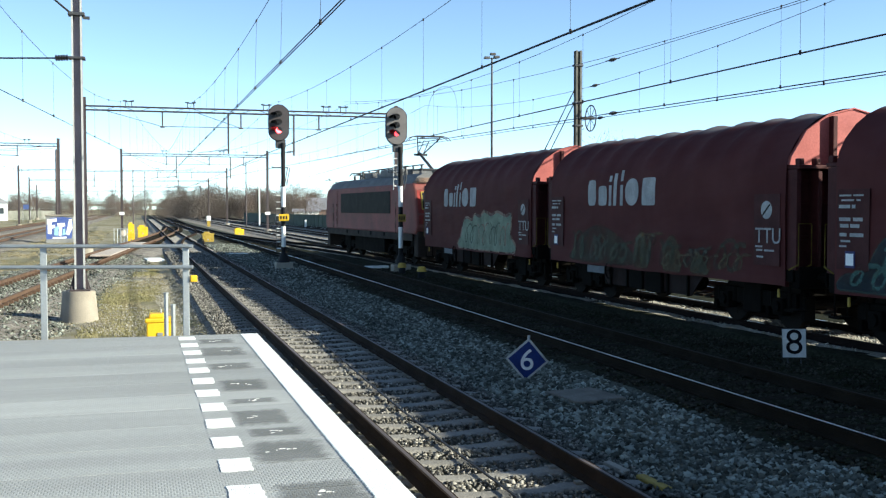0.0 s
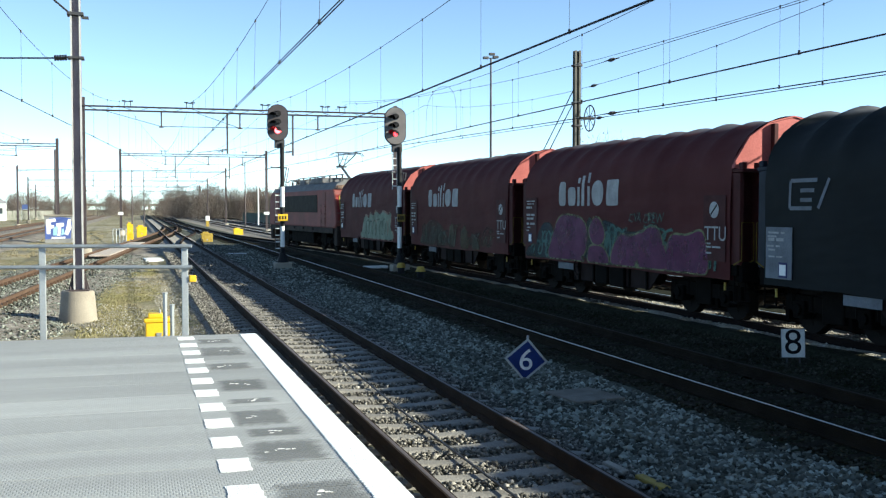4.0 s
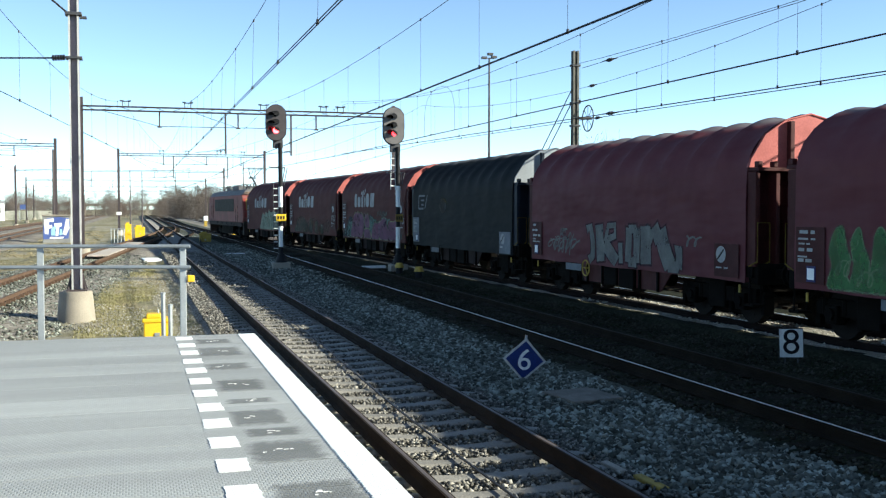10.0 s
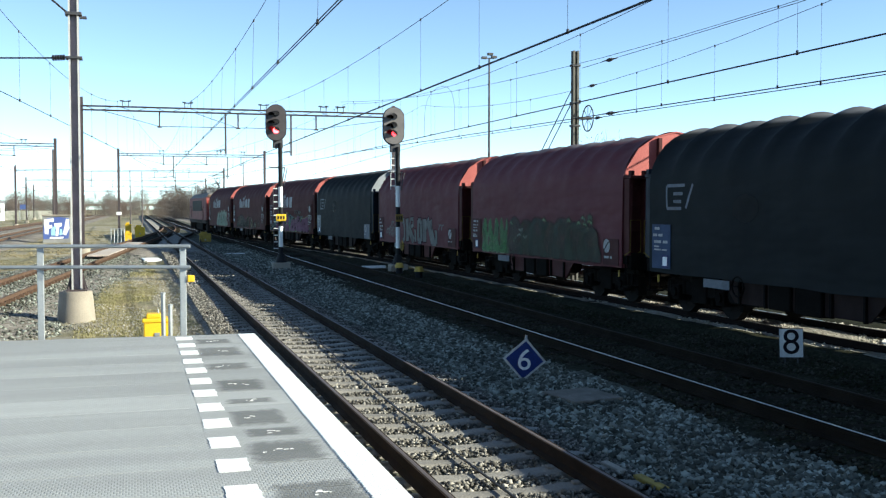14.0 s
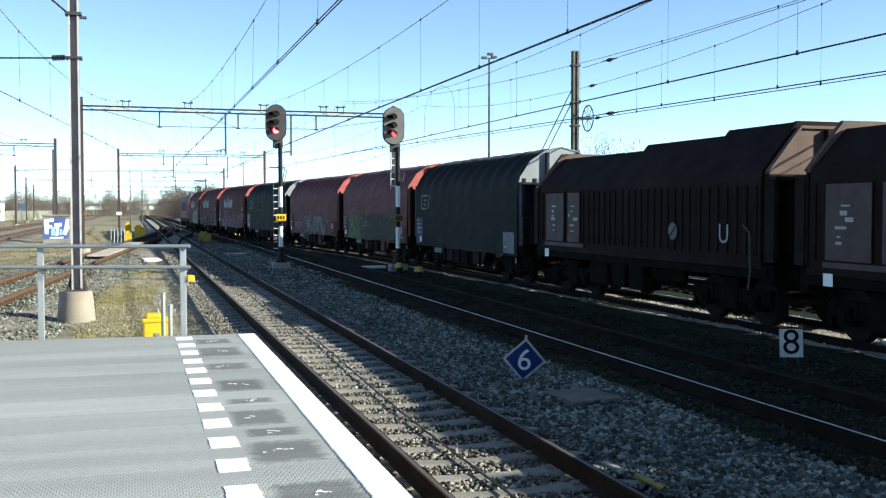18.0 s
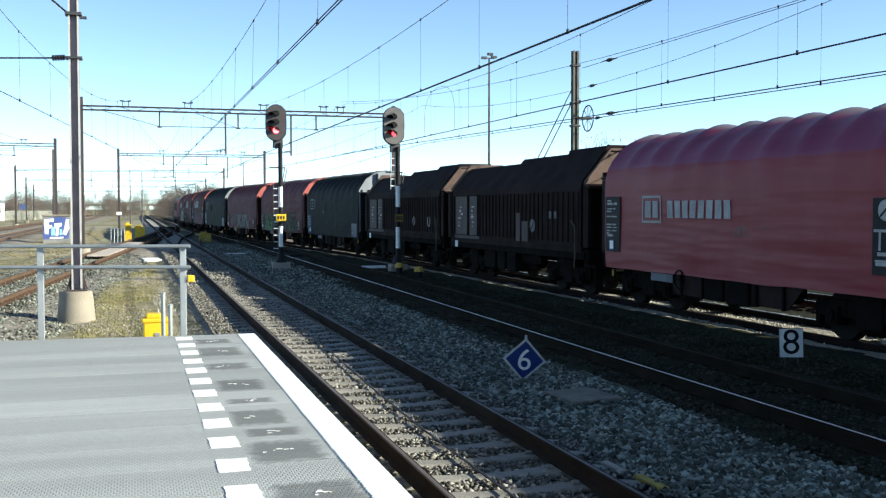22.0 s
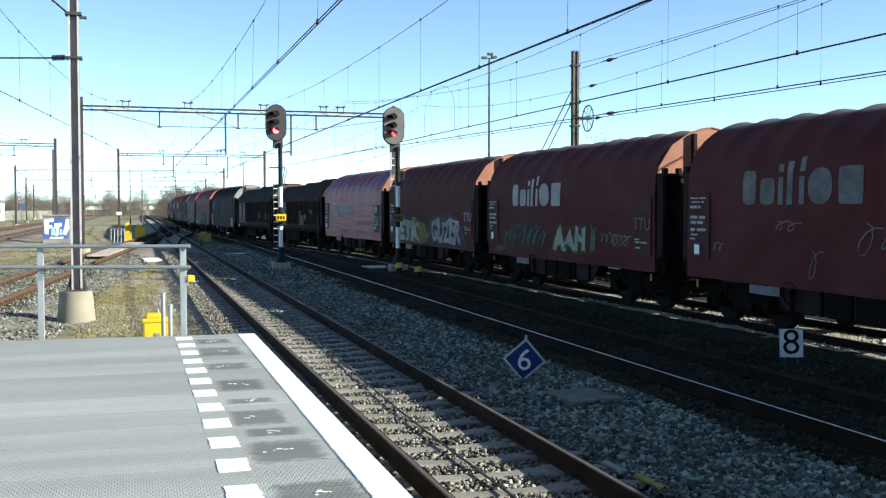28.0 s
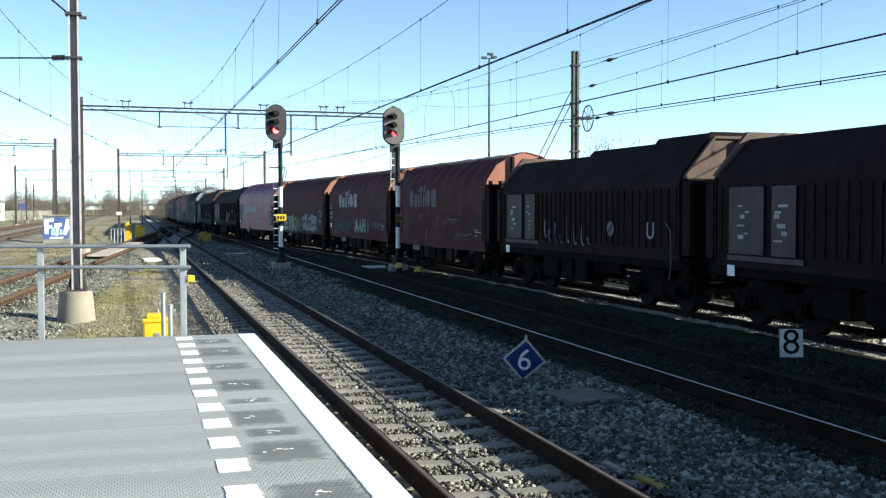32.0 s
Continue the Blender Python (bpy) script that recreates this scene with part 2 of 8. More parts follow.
def tube(bm, p, q, r, n=8, r2=None, caps=True):
    """A round bar from p to q."""
    p, q = Vector(p), Vector(q)
    d = q - p
    m = Matrix.Translation((p + q) / 2) @ d.to_track_quat("Z", "Y").to_matrix().to_4x4()
    bmesh.ops.create_cone(bm, cap_ends=caps, segments=n, radius1=r, radius2=r if r2 is None else r2, depth=d.length, matrix=m)
    return bm


def polytube(bm, pts, r, n=5):
    """One unbroken round cable through the points."""
    pts = [Vector(p) for p in pts]
    rings = []
    for i, p in enumerate(pts):
        d = (pts[min(i + 1, len(pts) - 1)] - pts[max(i - 1, 0)]).normalized()
        u = d.cross(Vector((0, 0, 1)) if abs(d.z) < 0.9 else Vector((1, 0, 0))).normalized()
        v = d.cross(u)
        rings.append([bm.verts.new(p + r * (math.cos(2 * math.pi * k / n) * u + math.sin(2 * math.pi * k / n) * v)) for k in range(n)])
    for a, b in zip(rings, rings[1:]):
        for k in range(n):
            bm.faces.new((a[k], a[(k + 1) % n], b[(k + 1) % n], b[k]))
    bm.faces.new(rings[0][::-1])
    bm.faces.new(rings[-1])
    return bm


def prism(bm, outline, y0, y1):
    """An outline in x and z, drawn out along y."""
    a = [bm.verts.new((x, y0, z)) for x, z in outline]
    b = [bm.verts.new((x, y1, z)) for x, z in outline]
    k = len(outline)
    for i in range(k):
        bm.faces.new((a[i], a[(i + 1) % k], b[(i + 1) % k], b[i]))
    bm.faces.new(a[::-1])
    bm.faces.new(b)
    bmesh.ops.recalc_face_normals(bm, faces=bm.faces)
    return bm


def plate(bm, outline, depth):
    """An outline in x and y on z = 0, given a thickness downwards."""
    a = [bm.verts.new((x, y, 0)) for x, y in outline]
    b = [bm.verts.new((x, y, -depth)) for x, y in outline]
    k = len(outline)
    bm.faces.new(a)
    bm.faces.new(b[::-1])
    for i in range(k):
        bm.faces.new((a[i], b[i], b[(i + 1) % k], a[(i + 1) % k]))
    bmesh.ops.recalc_face_normals(bm, faces=bm.faces)
    return bm


def ring(bm, centre, radius, r, axis="x", n=20):
    c = Vector(centre)
    pts = []
    for i in range(n):
        a = 2 * math.pi * i / n
        u, v = radius * math.cos(a), radius * math.sin(a)
        pts.append(c + Vector((0, u, v) if axis == "x" else ((u, 0, v) if axis == "y" else (u, v, 0))))
    for i in range(n):
        tube(bm, pts[i], pts[(i + 1) % n], r, 5)
    return bm


def sweep_mesh(name, outline, centre, ys, offset=0.0, z=0.0, closed=True):
    """A mesh that carries an outline (x, z) along the plan curve x = centre(y)."""
    verts, faces = [], []
    k = len(outline)
    for y in ys:
        slope = (centre(y + 0.5) - centre(y - 0.5))
        c = 1 / math.hypot(1, slope)
        for x, h in outline:
            verts.append((centre(y) + (x + offset) * c, y - (x + offset) * slope * c, z + h))
    for i in range(len(ys) - 1):
        for j in range(k if closed else k - 1):
            a, b = i * k + j, i * k + (j + 1) % k
            faces.append((a, a + k, b + k, b))
    if closed:
        faces.append(tuple(range(k)))
        faces.append(tuple(range((len(ys) - 1) * k, len(ys) * k))[::-1])
    me = bpy.data.meshes.new(name)
    me.from_pydata(verts, [], faces)
    return me


def letters(text, size, material, name="lettering", extrude=0.002):
    """A mesh of built-in type, centred, on z = 0."""
    cu = bpy.data.curves.new(name, "FONT")
    cu.body, cu.size, cu.extrude = text, size, extrude
    cu.align_x, cu.align_y = "CENTER", "CENTER"
    tmp = bpy.data.objects.new(name, cu)
    scene.collection.objects.link(tmp)
    me = bpy.data.meshes.new_from_object(tmp.evaluated_get(bpy.context.evaluated_depsgraph_get()))
    bpy.data.objects.remove(tmp)
    me.materials.clear()
    me.materials.append(material)
    return me


# ---- plan of the tracks (rail heads at z = 0) ----
T1, T2, T3, T4, T5 = 3.17, 7.92, 12.9, 17.1, 21.6
KNOTS = [(-200, 0), (0, 0), (15, 0), (30, -0.36), (45, -0.86), (60, -1.85), (80, -3.98), (100, -5.5), (125, -6.05), (150, -6.15), (175, -6.02), (200, -5.7), (240, -5.2), (400, -3)]


def glide(knots, y):
    """A smooth curve through the knots (y, x)."""
    i = 0
    while i < len(knots) - 2 and y > knots[i + 1][0]:
        i += 1

    def slope(j):
        a, b = knots[max(0, j - 1)], knots[min(len(knots) - 1, j + 1)]
        return (b[1] - a[1]) / (b[0] - a[0])
    (y0, x0), (y1, x1) = knots[i], knots[i + 1]
    h = y1 - y0
    u = (y - y0) / h
    return ((2 * u ** 3 - 3 * u * u + 1) * x0 + (u ** 3 - 2 * u * u + u) * h * slope(i)
            + (-2 * u ** 3 + 3 * u * u) * x1 + (u ** 3 - u * u) * h * slope(i + 1))


def line_train(y):
    return T3 + glide(KNOTS, y)


def line_1(y):
    return T1


def line_2(y):
    return T2 + glide([(-200, 0), (0, 0), (70, 0), (110, -0.6), (150, -1.15), (400, -1.2)], y)


def line_0(y):
    return glide([(-30, -8.6), (0, -6.4), (28, -4.15), (40, -3.15), (65, -0.95), (90, 1.35), (110, 3.0), (125, 3.9), (150, 4.6), (400, 5.0)], y)


def straight(x):
    return lambda y: x


RAIL = [(-0.07, -0.16), (0.07, -0.16), (0.07, -0.145), (0.012, -0.12), (0.012, -0.045), (0.036, -0.032), (0.036, -0.001), (-0.036, -0.001), (-0.036, -0.032), (-0.012, -0.045), (-0.012, -0.12), (-0.07, -0.145)]
HEAD = [(-0.034, -0.016), (0.032, -0.012), (0.032, -0.003), (0.01, 0.0015), (-0.014, 0.0005), (-0.034, -0.012)]


def steps(a, b, d):
    k = max(1, int((b - a) / d))
    return [a + (b - a) * i / k for i in range(k + 1)]


def track(name, centre, y0, y1, label, step=4.0, sleepers=(0, 0), material=None, polished=True, head=None, side_paint=None):
    """A railway track: two rails and its sleepers, each a piece of its own in the near stretch."""
    root = tagged(new(name), label, "railway track", kind="structure")
    for side in (-0.7535, 0.7535):
        me = sweep_mesh("rail", RAIL, centre, steps(y0, y1, step), side)
        me.materials.append(side_paint or RAIL_SIDE)
        part("rail", me, None, root, "rusty brown steel rail")
        if polished:
            me = sweep_mesh("rail_head", HEAD, centre, steps(y0, y1, step), side)
            me.materials.append((head[0 if side < 0 else 1] if isinstance(head, tuple) else head) or RAIL_TOP)
            part("running_surface", me, None, root, "polished running surface of the rail")
    return root


def sleeper_mesh(material, wooden=False):
    bm = bmesh.new()
    if wooden:
        box(bm, -1.28, 1.28, -0.12, 0.12, -0.32, -0.165, 0.012)
    else:
        out = [(-1.28, -0.195), (-0.95, -0.165), (-0.55, -0.165), (-0.25, -0.185), (0.25, -0.185), (0.55, -0.165), (0.95, -0.165), (1.28, -0.2), (1.28, -0.36), (-1.28, -0.36)]
        prism(bm, out, -0.13, 0.13)
        crest = [e for e in bm.edges if abs(e.verts[0].co.y - e.verts[1].co.y) < 1e-5 and min(v.co.z for v in e.verts) > -0.25]
        bmesh.ops.bevel(bm, geom=crest, offset=0.05, segments=3, affect="EDGES", profile=0.5)
        for s in (-1, 1):
            for k in (-0.12, 0.12):
                box(bm, s * 0.7535 + k - 0.035, s * 0.7535 + k + 0.035, -0.035, 0.035, -0.165, -0.135, 0.008)
    me = bpy.data.meshes.new("sleeper")
    bm.to_mesh(me)
    bm.free()
    me.materials.append(material)
    return me


def lay_sleepers(root, me, centre, y0, y1, pitch=0.6, seed=1):
    rng = random.Random(seed)
    y = y0
    while y < y1:
        ob = part("sleeper", me, None, root)
        slope = centre(y + 0.5) - centre(y - 0.5)
        ob.matrix_basis = pose(centre(y) + rng.uniform(-0.015, 0.015), y + rng.uniform(-0.015, 0.015), rng.uniform(-0.006, 0.004), 0, rng.uniform(-0.2, 0.2), -math.degrees(math.atan(slope)) + rng.uniform(-0.7, 0.7))
        y += pitch


def joined_sleepers(root, me, centre, y0, y1, pitch=0.6):
    """The far sleepers of a track, too small to pick apart."""
    base = np.array([v.co[:] for v in me.vertices])
    polys = [tuple(p.vertices) for p in me.polygons]
    verts, faces = [], []
    y = y0
    while y < y1:
        slope = centre(y + 0.5) - centre(y - 0.5)
        c = 1 / math.hypot(1, slope)
        k = len(verts)
        for a in base:
            verts.append((centre(y) + a[0] * c + a[1] * slope, y - a[0] * slope * c + a[1], a[2]))
        faces += [tuple(i + k for i in p) for p in polys]
        y += pitch
    out = bpy.data.meshes.new("sleepers")
    out.from_pydata(verts, [], faces)
    out.materials.append(me.materials[0])
    tagged(part("far_sleepers", out, None, root), kind="stuff")


# ---- ground ----
def ground_mat():
    m = bpy.data.materials.new("verge")
    m.use_nodes = True
    n, l = m.node_tree.nodes, m.node_tree.links
    bsdf = n["Principled BSDF"]
    tc = n.new("ShaderNodeTexCoord")
    big, mid, small = (n.new("ShaderNodeTexNoise") for _ in range(3))
    for node, s in ((big, 0.12), (mid, 1.1), (small, 22.0)):
        node.inputs["Scale"].default_value, node.inputs["Detail"].default_value = s, 6
        l.new(tc.outputs["Object"], node.inputs["Vector"])
    ramp = n.new("ShaderNodeValToRGB")
    cols = [(0.34, (0.3, 0.27, 0.22)), (0.45, (0.255, 0.225, 0.152)), (0.53, (0.2, 0.178, 0.105)), (0.62, (0.14, 0.135, 0.07))]
    while len(ramp.color_ramp.elements) < 4:
        ramp.color_ramp.elements.new(0.5)
    for e, (p, c) in zip(ramp.color_ramp.elements, cols):
        e.position, e.color = p, (*c, 1)
    add = n.new("ShaderNodeMix")
    add.inputs[0].default_value = 0.5
    l.new(big.outputs[0], add.inputs[2])
    l.new(mid.outputs[0], add.inputs[3])
    l.new(add.outputs[0], ramp.inputs[0])
    hsv, mr = n.new("ShaderNodeHueSaturation"), n.new("ShaderNodeMapRange")
    mr.inputs[1].default_value, mr.inputs[2].default_value, mr.inputs[3].default_value, mr.inputs[4].default_value = 0.3, 0.7, 0.6, 1.35
    l.new(small.outputs[0], mr.inputs[0])
    l.new(mr.outputs[0], hsv.inputs["Value"])
    l.new(ramp.outputs[0], hsv.inputs["Color"])
    l.new(hsv.outputs[0], bsdf.inputs["Base Color"])
    bsdf.inputs["Roughness"].default_value = 0.95
    bsdf.inputs["Specular IOR Level"].default_value = 0.2
    b = n.new("ShaderNodeBump")
    b.inputs["Strength"].default_value, b.inputs["Distance"].default_value = 0.6, 0.06
    l.new(small.outputs[0], b.inputs["Height"])
    l.new(b.outputs[0], bsdf.inputs["Normal"])
    return m


VERGE = ground_mat()
bm = bmesh.new()
xs = sorted(set([-3000, -1000, -300, -120] + list(range(-60, 61, 3)) + [120, 300, 1000, 3000]))
ys = sorted(set([-3000, -600, -160] + list(range(-60, 261, 4)) + [330, 480, 800, 1500, 4000]))
grid = {}
for x in xs:
    for y in ys:
        near = abs(x) < 60 and -60 < y < 260
        grid[x, y] = bm.verts.new((x, y, -0.42 + (0.07 * noise.noise((x * 0.21, y * 0.21, 0)) if near else 0)))
for i in range(len(xs) - 1):
    for j in range(len(ys) - 1):
        bm.faces.new((grid[xs[i], ys[j]], grid[xs[i + 1], ys[j]], grid[xs[i + 1], ys[j + 1]], grid[xs[i], ys[j + 1]]))
ground = tagged(part("ground", bm, VERGE, smooth=True), "flat verge of dry grass, moss and gravel", "ground", kind="structure")

# the ballast bed under tracks 1 to 5
bm = bmesh.new()
bx = sorted([1.35, 1.55, 1.9] + [2.2 + 0.4 * i for i in range(54)] + [9.7 + 0.1 * i for i in range(24) if i % 4 != 1] + [24.2, 24.8])
by = steps(-150, 0, 6) + steps(0.4, 40, 0.4) + steps(42, 420, 3)
rows = []
for y in by:
    row = []
    for x in bx:
        z = -0.225 + 0.035 * noise.noise((x * 1.3, y * 1.3, 3)) + 0.02 * noise.noise((x * 4, y * 4, 7))
        if 1.5 < x < 2.4:
            z += 0.03
        if abs(x - T1) < 1.1:
            z -= 0.015
        if abs(x - T2) < 1.5:
            z += 0.05
        if abs(x - T3 - (line_train(y) - T3 if y < 70 else 0)) < 1.75:
            z += 0.085
        if x < 1.9:
            z -= (1.9 - x) * 0.45
        if x > 24:
            z -= (x - 24) * 0.4
        row.append(bm.verts.new((x, y, z)))
    rows.append(row)
for j in range(len(by) - 1):
    for i in range(len(bx) - 1):
        bm.faces.new((rows[j][i], rows[j][i + 1], rows[j + 1][i + 1], rows[j + 1][i]))
bm.faces.ensure_lookup_table()
for f in bm.faces:
    c = f.calc_center_median()
    side = c.x - line_train(c.y)
    edge = 0.08 * noise.noise((c.y * 0.9, 2, 1))
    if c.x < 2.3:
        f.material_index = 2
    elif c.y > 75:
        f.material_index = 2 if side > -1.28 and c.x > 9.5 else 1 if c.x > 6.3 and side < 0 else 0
    # the pale strip follows the sun under the train, the dark part its shade
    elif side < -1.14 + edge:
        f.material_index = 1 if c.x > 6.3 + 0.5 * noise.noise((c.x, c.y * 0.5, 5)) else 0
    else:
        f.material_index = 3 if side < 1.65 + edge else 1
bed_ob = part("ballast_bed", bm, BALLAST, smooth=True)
bed_ob.data.materials.append(FOULED_SHADE)
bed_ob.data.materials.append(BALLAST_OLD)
bed_ob.data.materials.append(BALLAST_SUNLIT)
tagged(bed_ob, "grey crushed stone ballast under the tracks", "ballast", kind="structure")

for nm, fn, y0, y1 in (("ballast_strip", line_0, -20, 420), ("ballast_strip", straight(-10.6), -20, 420), ("ballast_strip", straight(-15.2), -20, 420)):
    me = sweep_mesh(nm, [(-3.4, -0.52), (-1.6, -0.29), (0, -0.25), (1.6, -0.29), (3.4, -0.52)], fn, steps(y0, y1, 2.0), 0, 0, closed=False)
    me.materials.append(BALLAST_OLD)
    tagged(part(nm, me, None), "brownish ballast under a side track", "ballast", kind="structure")

SL_CONC, SL_WOOD = sleeper_mesh(SLEEPER), sleeper_mesh(WOODEN, True)
track_1 = track("track_1", line_1, -40, 420, "platform track on pale concrete sleepers", head=RAIL_DULL)
track_2 = track("track_2", line_2, -40, 420, "middle track with rusty rails in shaded ballast", head=(RAIL_TOP, RAIL_DIM), side_paint=RAIL_DARK)
track_3 = track("track_3", line_train, -170, 300, "goods track that curves away under the train", head=RAIL_DIM, side_paint=RAIL_BLACK)
track_4 = track("track_4", straight(T4), -40, 420, "straight track beyond the goods train")
track_5 = track("track_5", straight(T5), -40, 420, "straight siding beyond the goods train")
track_9 = track("track_9", lambda y: glide([(50, T1), (62, T1 + 0.02), (85, 4.4), (105, 6.4), (125, 6.9), (140, 6.8)], y), 60, 130, "crossover between platform track and middle track", polished=False)
track_6 = track("track_6", straight(T3), 18, 420, "straight leg of the turnout beside the train")
track_0 = track("track_0", line_0, -20, 400, "rusty brown crossover track behind the platform", polished=False, side_paint=RAIL_ORANGE)
track_7 = track("track_7", straight(-10.6), -20, 420, "rusty side track in the grass", polished=False, side_paint=RAIL_ORANGE)
track_8 = track("track_8", straight(-15.2), -20, 420, "rusty side track in the grass", polished=False, side_paint=RAIL_ORANGE)

# ---- platform ----
PZ = 0.85


def platform_mat():
    m = bpy.data.materials.new("platform_grey")
    m.use_nodes = True
    n, l = m.node_tree.nodes, m.node_tree.links
    bsdf = n["Principled BSDF"]
    geo, noi, fin = n.new("ShaderNodeNewGeometry"), n.new("ShaderNodeTexNoise"), n.new("ShaderNodeTexNoise")
    brick = n.new("ShaderNodeTexBrick")
    mp = n.new("ShaderNodeMapping")
    l.new(geo.outputs["Position"], mp.inputs["Vector"])
    band = n.new("ShaderNodeMapping")
    band.inputs["Scale"].default_value = (0.22, 2.4, 1.0)
    l.new(geo.outputs["Position"], band.inputs["Vector"])
    for node, s in ((noi, 0.9), (fin, 60.0)):
        node.inputs["Scale"].default_value, node.inputs["Detail"].default_value = s, 5
        l.new(band.outputs[0] if node is noi else geo.outputs["Position"], node.inputs["Vector"])
    brick.inputs["Scale"].default_value = 1.0
    brick.inputs["Brick Width"].default_value, brick.inputs["Row Height"].default_value = 0.03, 0.036
    brick.inputs["Mortar Size"].default_value, brick.inputs["Mortar Smooth"].default_value = 0.006, 0.8
    brick.inputs["Color1"].default_value = (0.35, 0.357, 0.348, 1)
    brick.inputs["Color2"].default_value = (0.318, 0.325, 0.315, 1)
    brick.inputs["Mortar"].default_value = (0.275, 0.28, 0.272, 1)
    l.new(mp.outputs[0], brick.inputs["Vector"])
    hsv, mr = n.new("ShaderNodeHueSaturation"), n.new("ShaderNodeMapRange")
    mr.inputs[1].default_value, mr.inputs[2].default_value, mr.inputs[3].default_value, mr.inputs[4].default_value = 0.3, 0.7, 0.85, 1.12
    info, rnd, mul = n.new("ShaderNodeObjectInfo"), n.new("ShaderNodeMapRange"), n.new("ShaderNodeMath")
    rnd.inputs[3].default_value, rnd.inputs[4].default_value = 0.87, 1.07
    mul.operation = "MULTIPLY"
    l.new(info.outputs["Random"], rnd.inputs[0])
    l.new(noi.outputs[0], mr.inputs[0])
    l.new(mr.outputs[0], mul.inputs[0])
    l.new(rnd.outputs[0], mul.inputs[1])
    l.new(mul.outputs[0], hsv.inputs["Value"])
    l.new(brick.outputs["Color"], hsv.inputs["Color"])
    l.new(hsv.outputs[0], bsdf.inputs["Base Color"])
    bsdf.inputs["Roughness"].default_value = 0.75
    bsdf.inputs["Specular IOR Level"].default_value = 0.35
    b = n.new("ShaderNodeBump")
    b.inputs["Strength"].default_value, b.inputs["Distance"].default_value = 0.4, 0.005
    b.invert = True
    l.new(brick.outputs["Fac"], b.inputs["Height"])
    l.new(b.outputs[0], bsdf.inputs["Normal"])
    return m


def end_y(x):
    """The platform's end runs a little askew."""
    return 12.52 - 0.265 * x


platform_root = tagged(new("platform"), "grey platform of ribbed slabs with a white edge", "platform", kind="structure")
bm = bmesh.new()
outline = [(-9, -14), (1.2, -14), (1.2, end_y(1.2) - 0.06), (-9, end_y(-9) - 0.06)]
plate(bm, outline, 0.66)
bmesh.ops.translate(bm, verts=bm.verts, vec=(0, 0, PZ - 0.06))
part("base", bm, CONCRETE, platform_root)
PLAT = platform_mat()


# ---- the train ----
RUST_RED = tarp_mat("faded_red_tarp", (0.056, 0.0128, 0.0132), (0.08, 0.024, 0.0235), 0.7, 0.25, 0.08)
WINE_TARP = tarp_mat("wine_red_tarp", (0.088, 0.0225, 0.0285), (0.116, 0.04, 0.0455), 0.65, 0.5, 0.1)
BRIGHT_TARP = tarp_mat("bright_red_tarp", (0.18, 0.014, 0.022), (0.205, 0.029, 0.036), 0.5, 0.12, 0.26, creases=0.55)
SKYLIT_TARP = tarp_mat("skylit_red_tarp", (0.14, 0.014, 0.05), (0.175, 0.026, 0.07), 0.45, 0.15, 0.35, creases=0.3)
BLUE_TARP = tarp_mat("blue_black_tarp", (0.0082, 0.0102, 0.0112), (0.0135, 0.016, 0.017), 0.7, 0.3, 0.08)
BROWN_STEEL = mat("brown_painted_steel", (0.0175, 0.0108, 0.0102), 0.7, 0, 0.3, 1.5, 30, 0.12, spec=0.04)
ORANGE_RED = mat("orange_red_paint", (0.43, 0.125, 0.112), 0.6, 0, 0.25, 2, 30, 0.08, spec=0.12)
SALMON = mat("faded_orange_paint", (0.36, 0.165, 0.12), 0.7, 0, 0.25, 2, 30, 0.08, spec=0.12)
PALE_PAINT = mat("pale_grey_paint", (0.27, 0.29, 0.31), 0.6, 0, 0.2, 2, 30, 0.08, spec=0.12)
TAN_PAINT = mat("sunlit_brown_paint", (0.12, 0.082, 0.07), 0.7, 0, 0.25, 2, 30, 0.08, spec=0.12)
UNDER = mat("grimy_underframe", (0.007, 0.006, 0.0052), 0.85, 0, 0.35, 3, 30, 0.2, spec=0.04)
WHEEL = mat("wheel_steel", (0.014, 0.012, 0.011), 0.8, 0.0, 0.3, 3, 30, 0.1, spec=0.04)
LOCO_RED = mat("loco_red", (0.3, 0.04, 0.036), 0.5, 0, 0.35, 1.5, 20, 0.05, second=(0.17, 0.05, 0.042), spec=0.12)
LOCO_GREY = mat("loco_roof_grey", (0.17, 0.17, 0.172), 0.7, 0, 0.3, 2, 20, 0.1, spec=0.12)
GRILLE = mat("louvre_black", (0.012, 0.012, 0.013), 0.6, 0, 0.2, 3, 20, 0.1, spec=0.04)
LETTER = mat("lettering_white", (0.36, 0.36, 0.36), 0.7, 0, 0.3, 3, 30, 0.0, spec=0.12)
LETTER_DIM = mat("lettering_faded", (0.15, 0.15, 0.15), 0.7, 0, 0.4, 3, 30, 0.0, spec=0.12)
PANEL_RED = mat("panel_dark_red", (0.06, 0.02, 0.02), 0.7, 0, 0.3, 3, 30, 0.05, spec=0.12)
PANEL_BLUE = mat("panel_navy", (0.035, 0.06, 0.12), 0.6, 0, 0.3, 3, 30, 0.05, spec=0.12)
PANEL_GREY = mat("panel_grey", (0.15, 0.165, 0.19), 0.6, 0, 0.3, 3, 30, 0.05, spec=0.12)
GLASS = mat("cab_glass", (0.012, 0.014, 0.016), 0.3, 0, 0.1, 1, 5, 0.0, spec=0.2)
WAGON_PITCH, TRAIN_AT = 11.98, 39.6
SHARED = {}


def shared(key, build, material):
    """One mesh for all the alike pieces of the train."""
    if key not in SHARED:
        bm = bmesh.new()
        build(bm)
        me = bpy.data.meshes.new(key)
        bm.to_mesh(me)
        bm.free()
        me.materials.append(material)
        SHARED[key] = me
    return SHARED[key]


WHEELSETS = {}


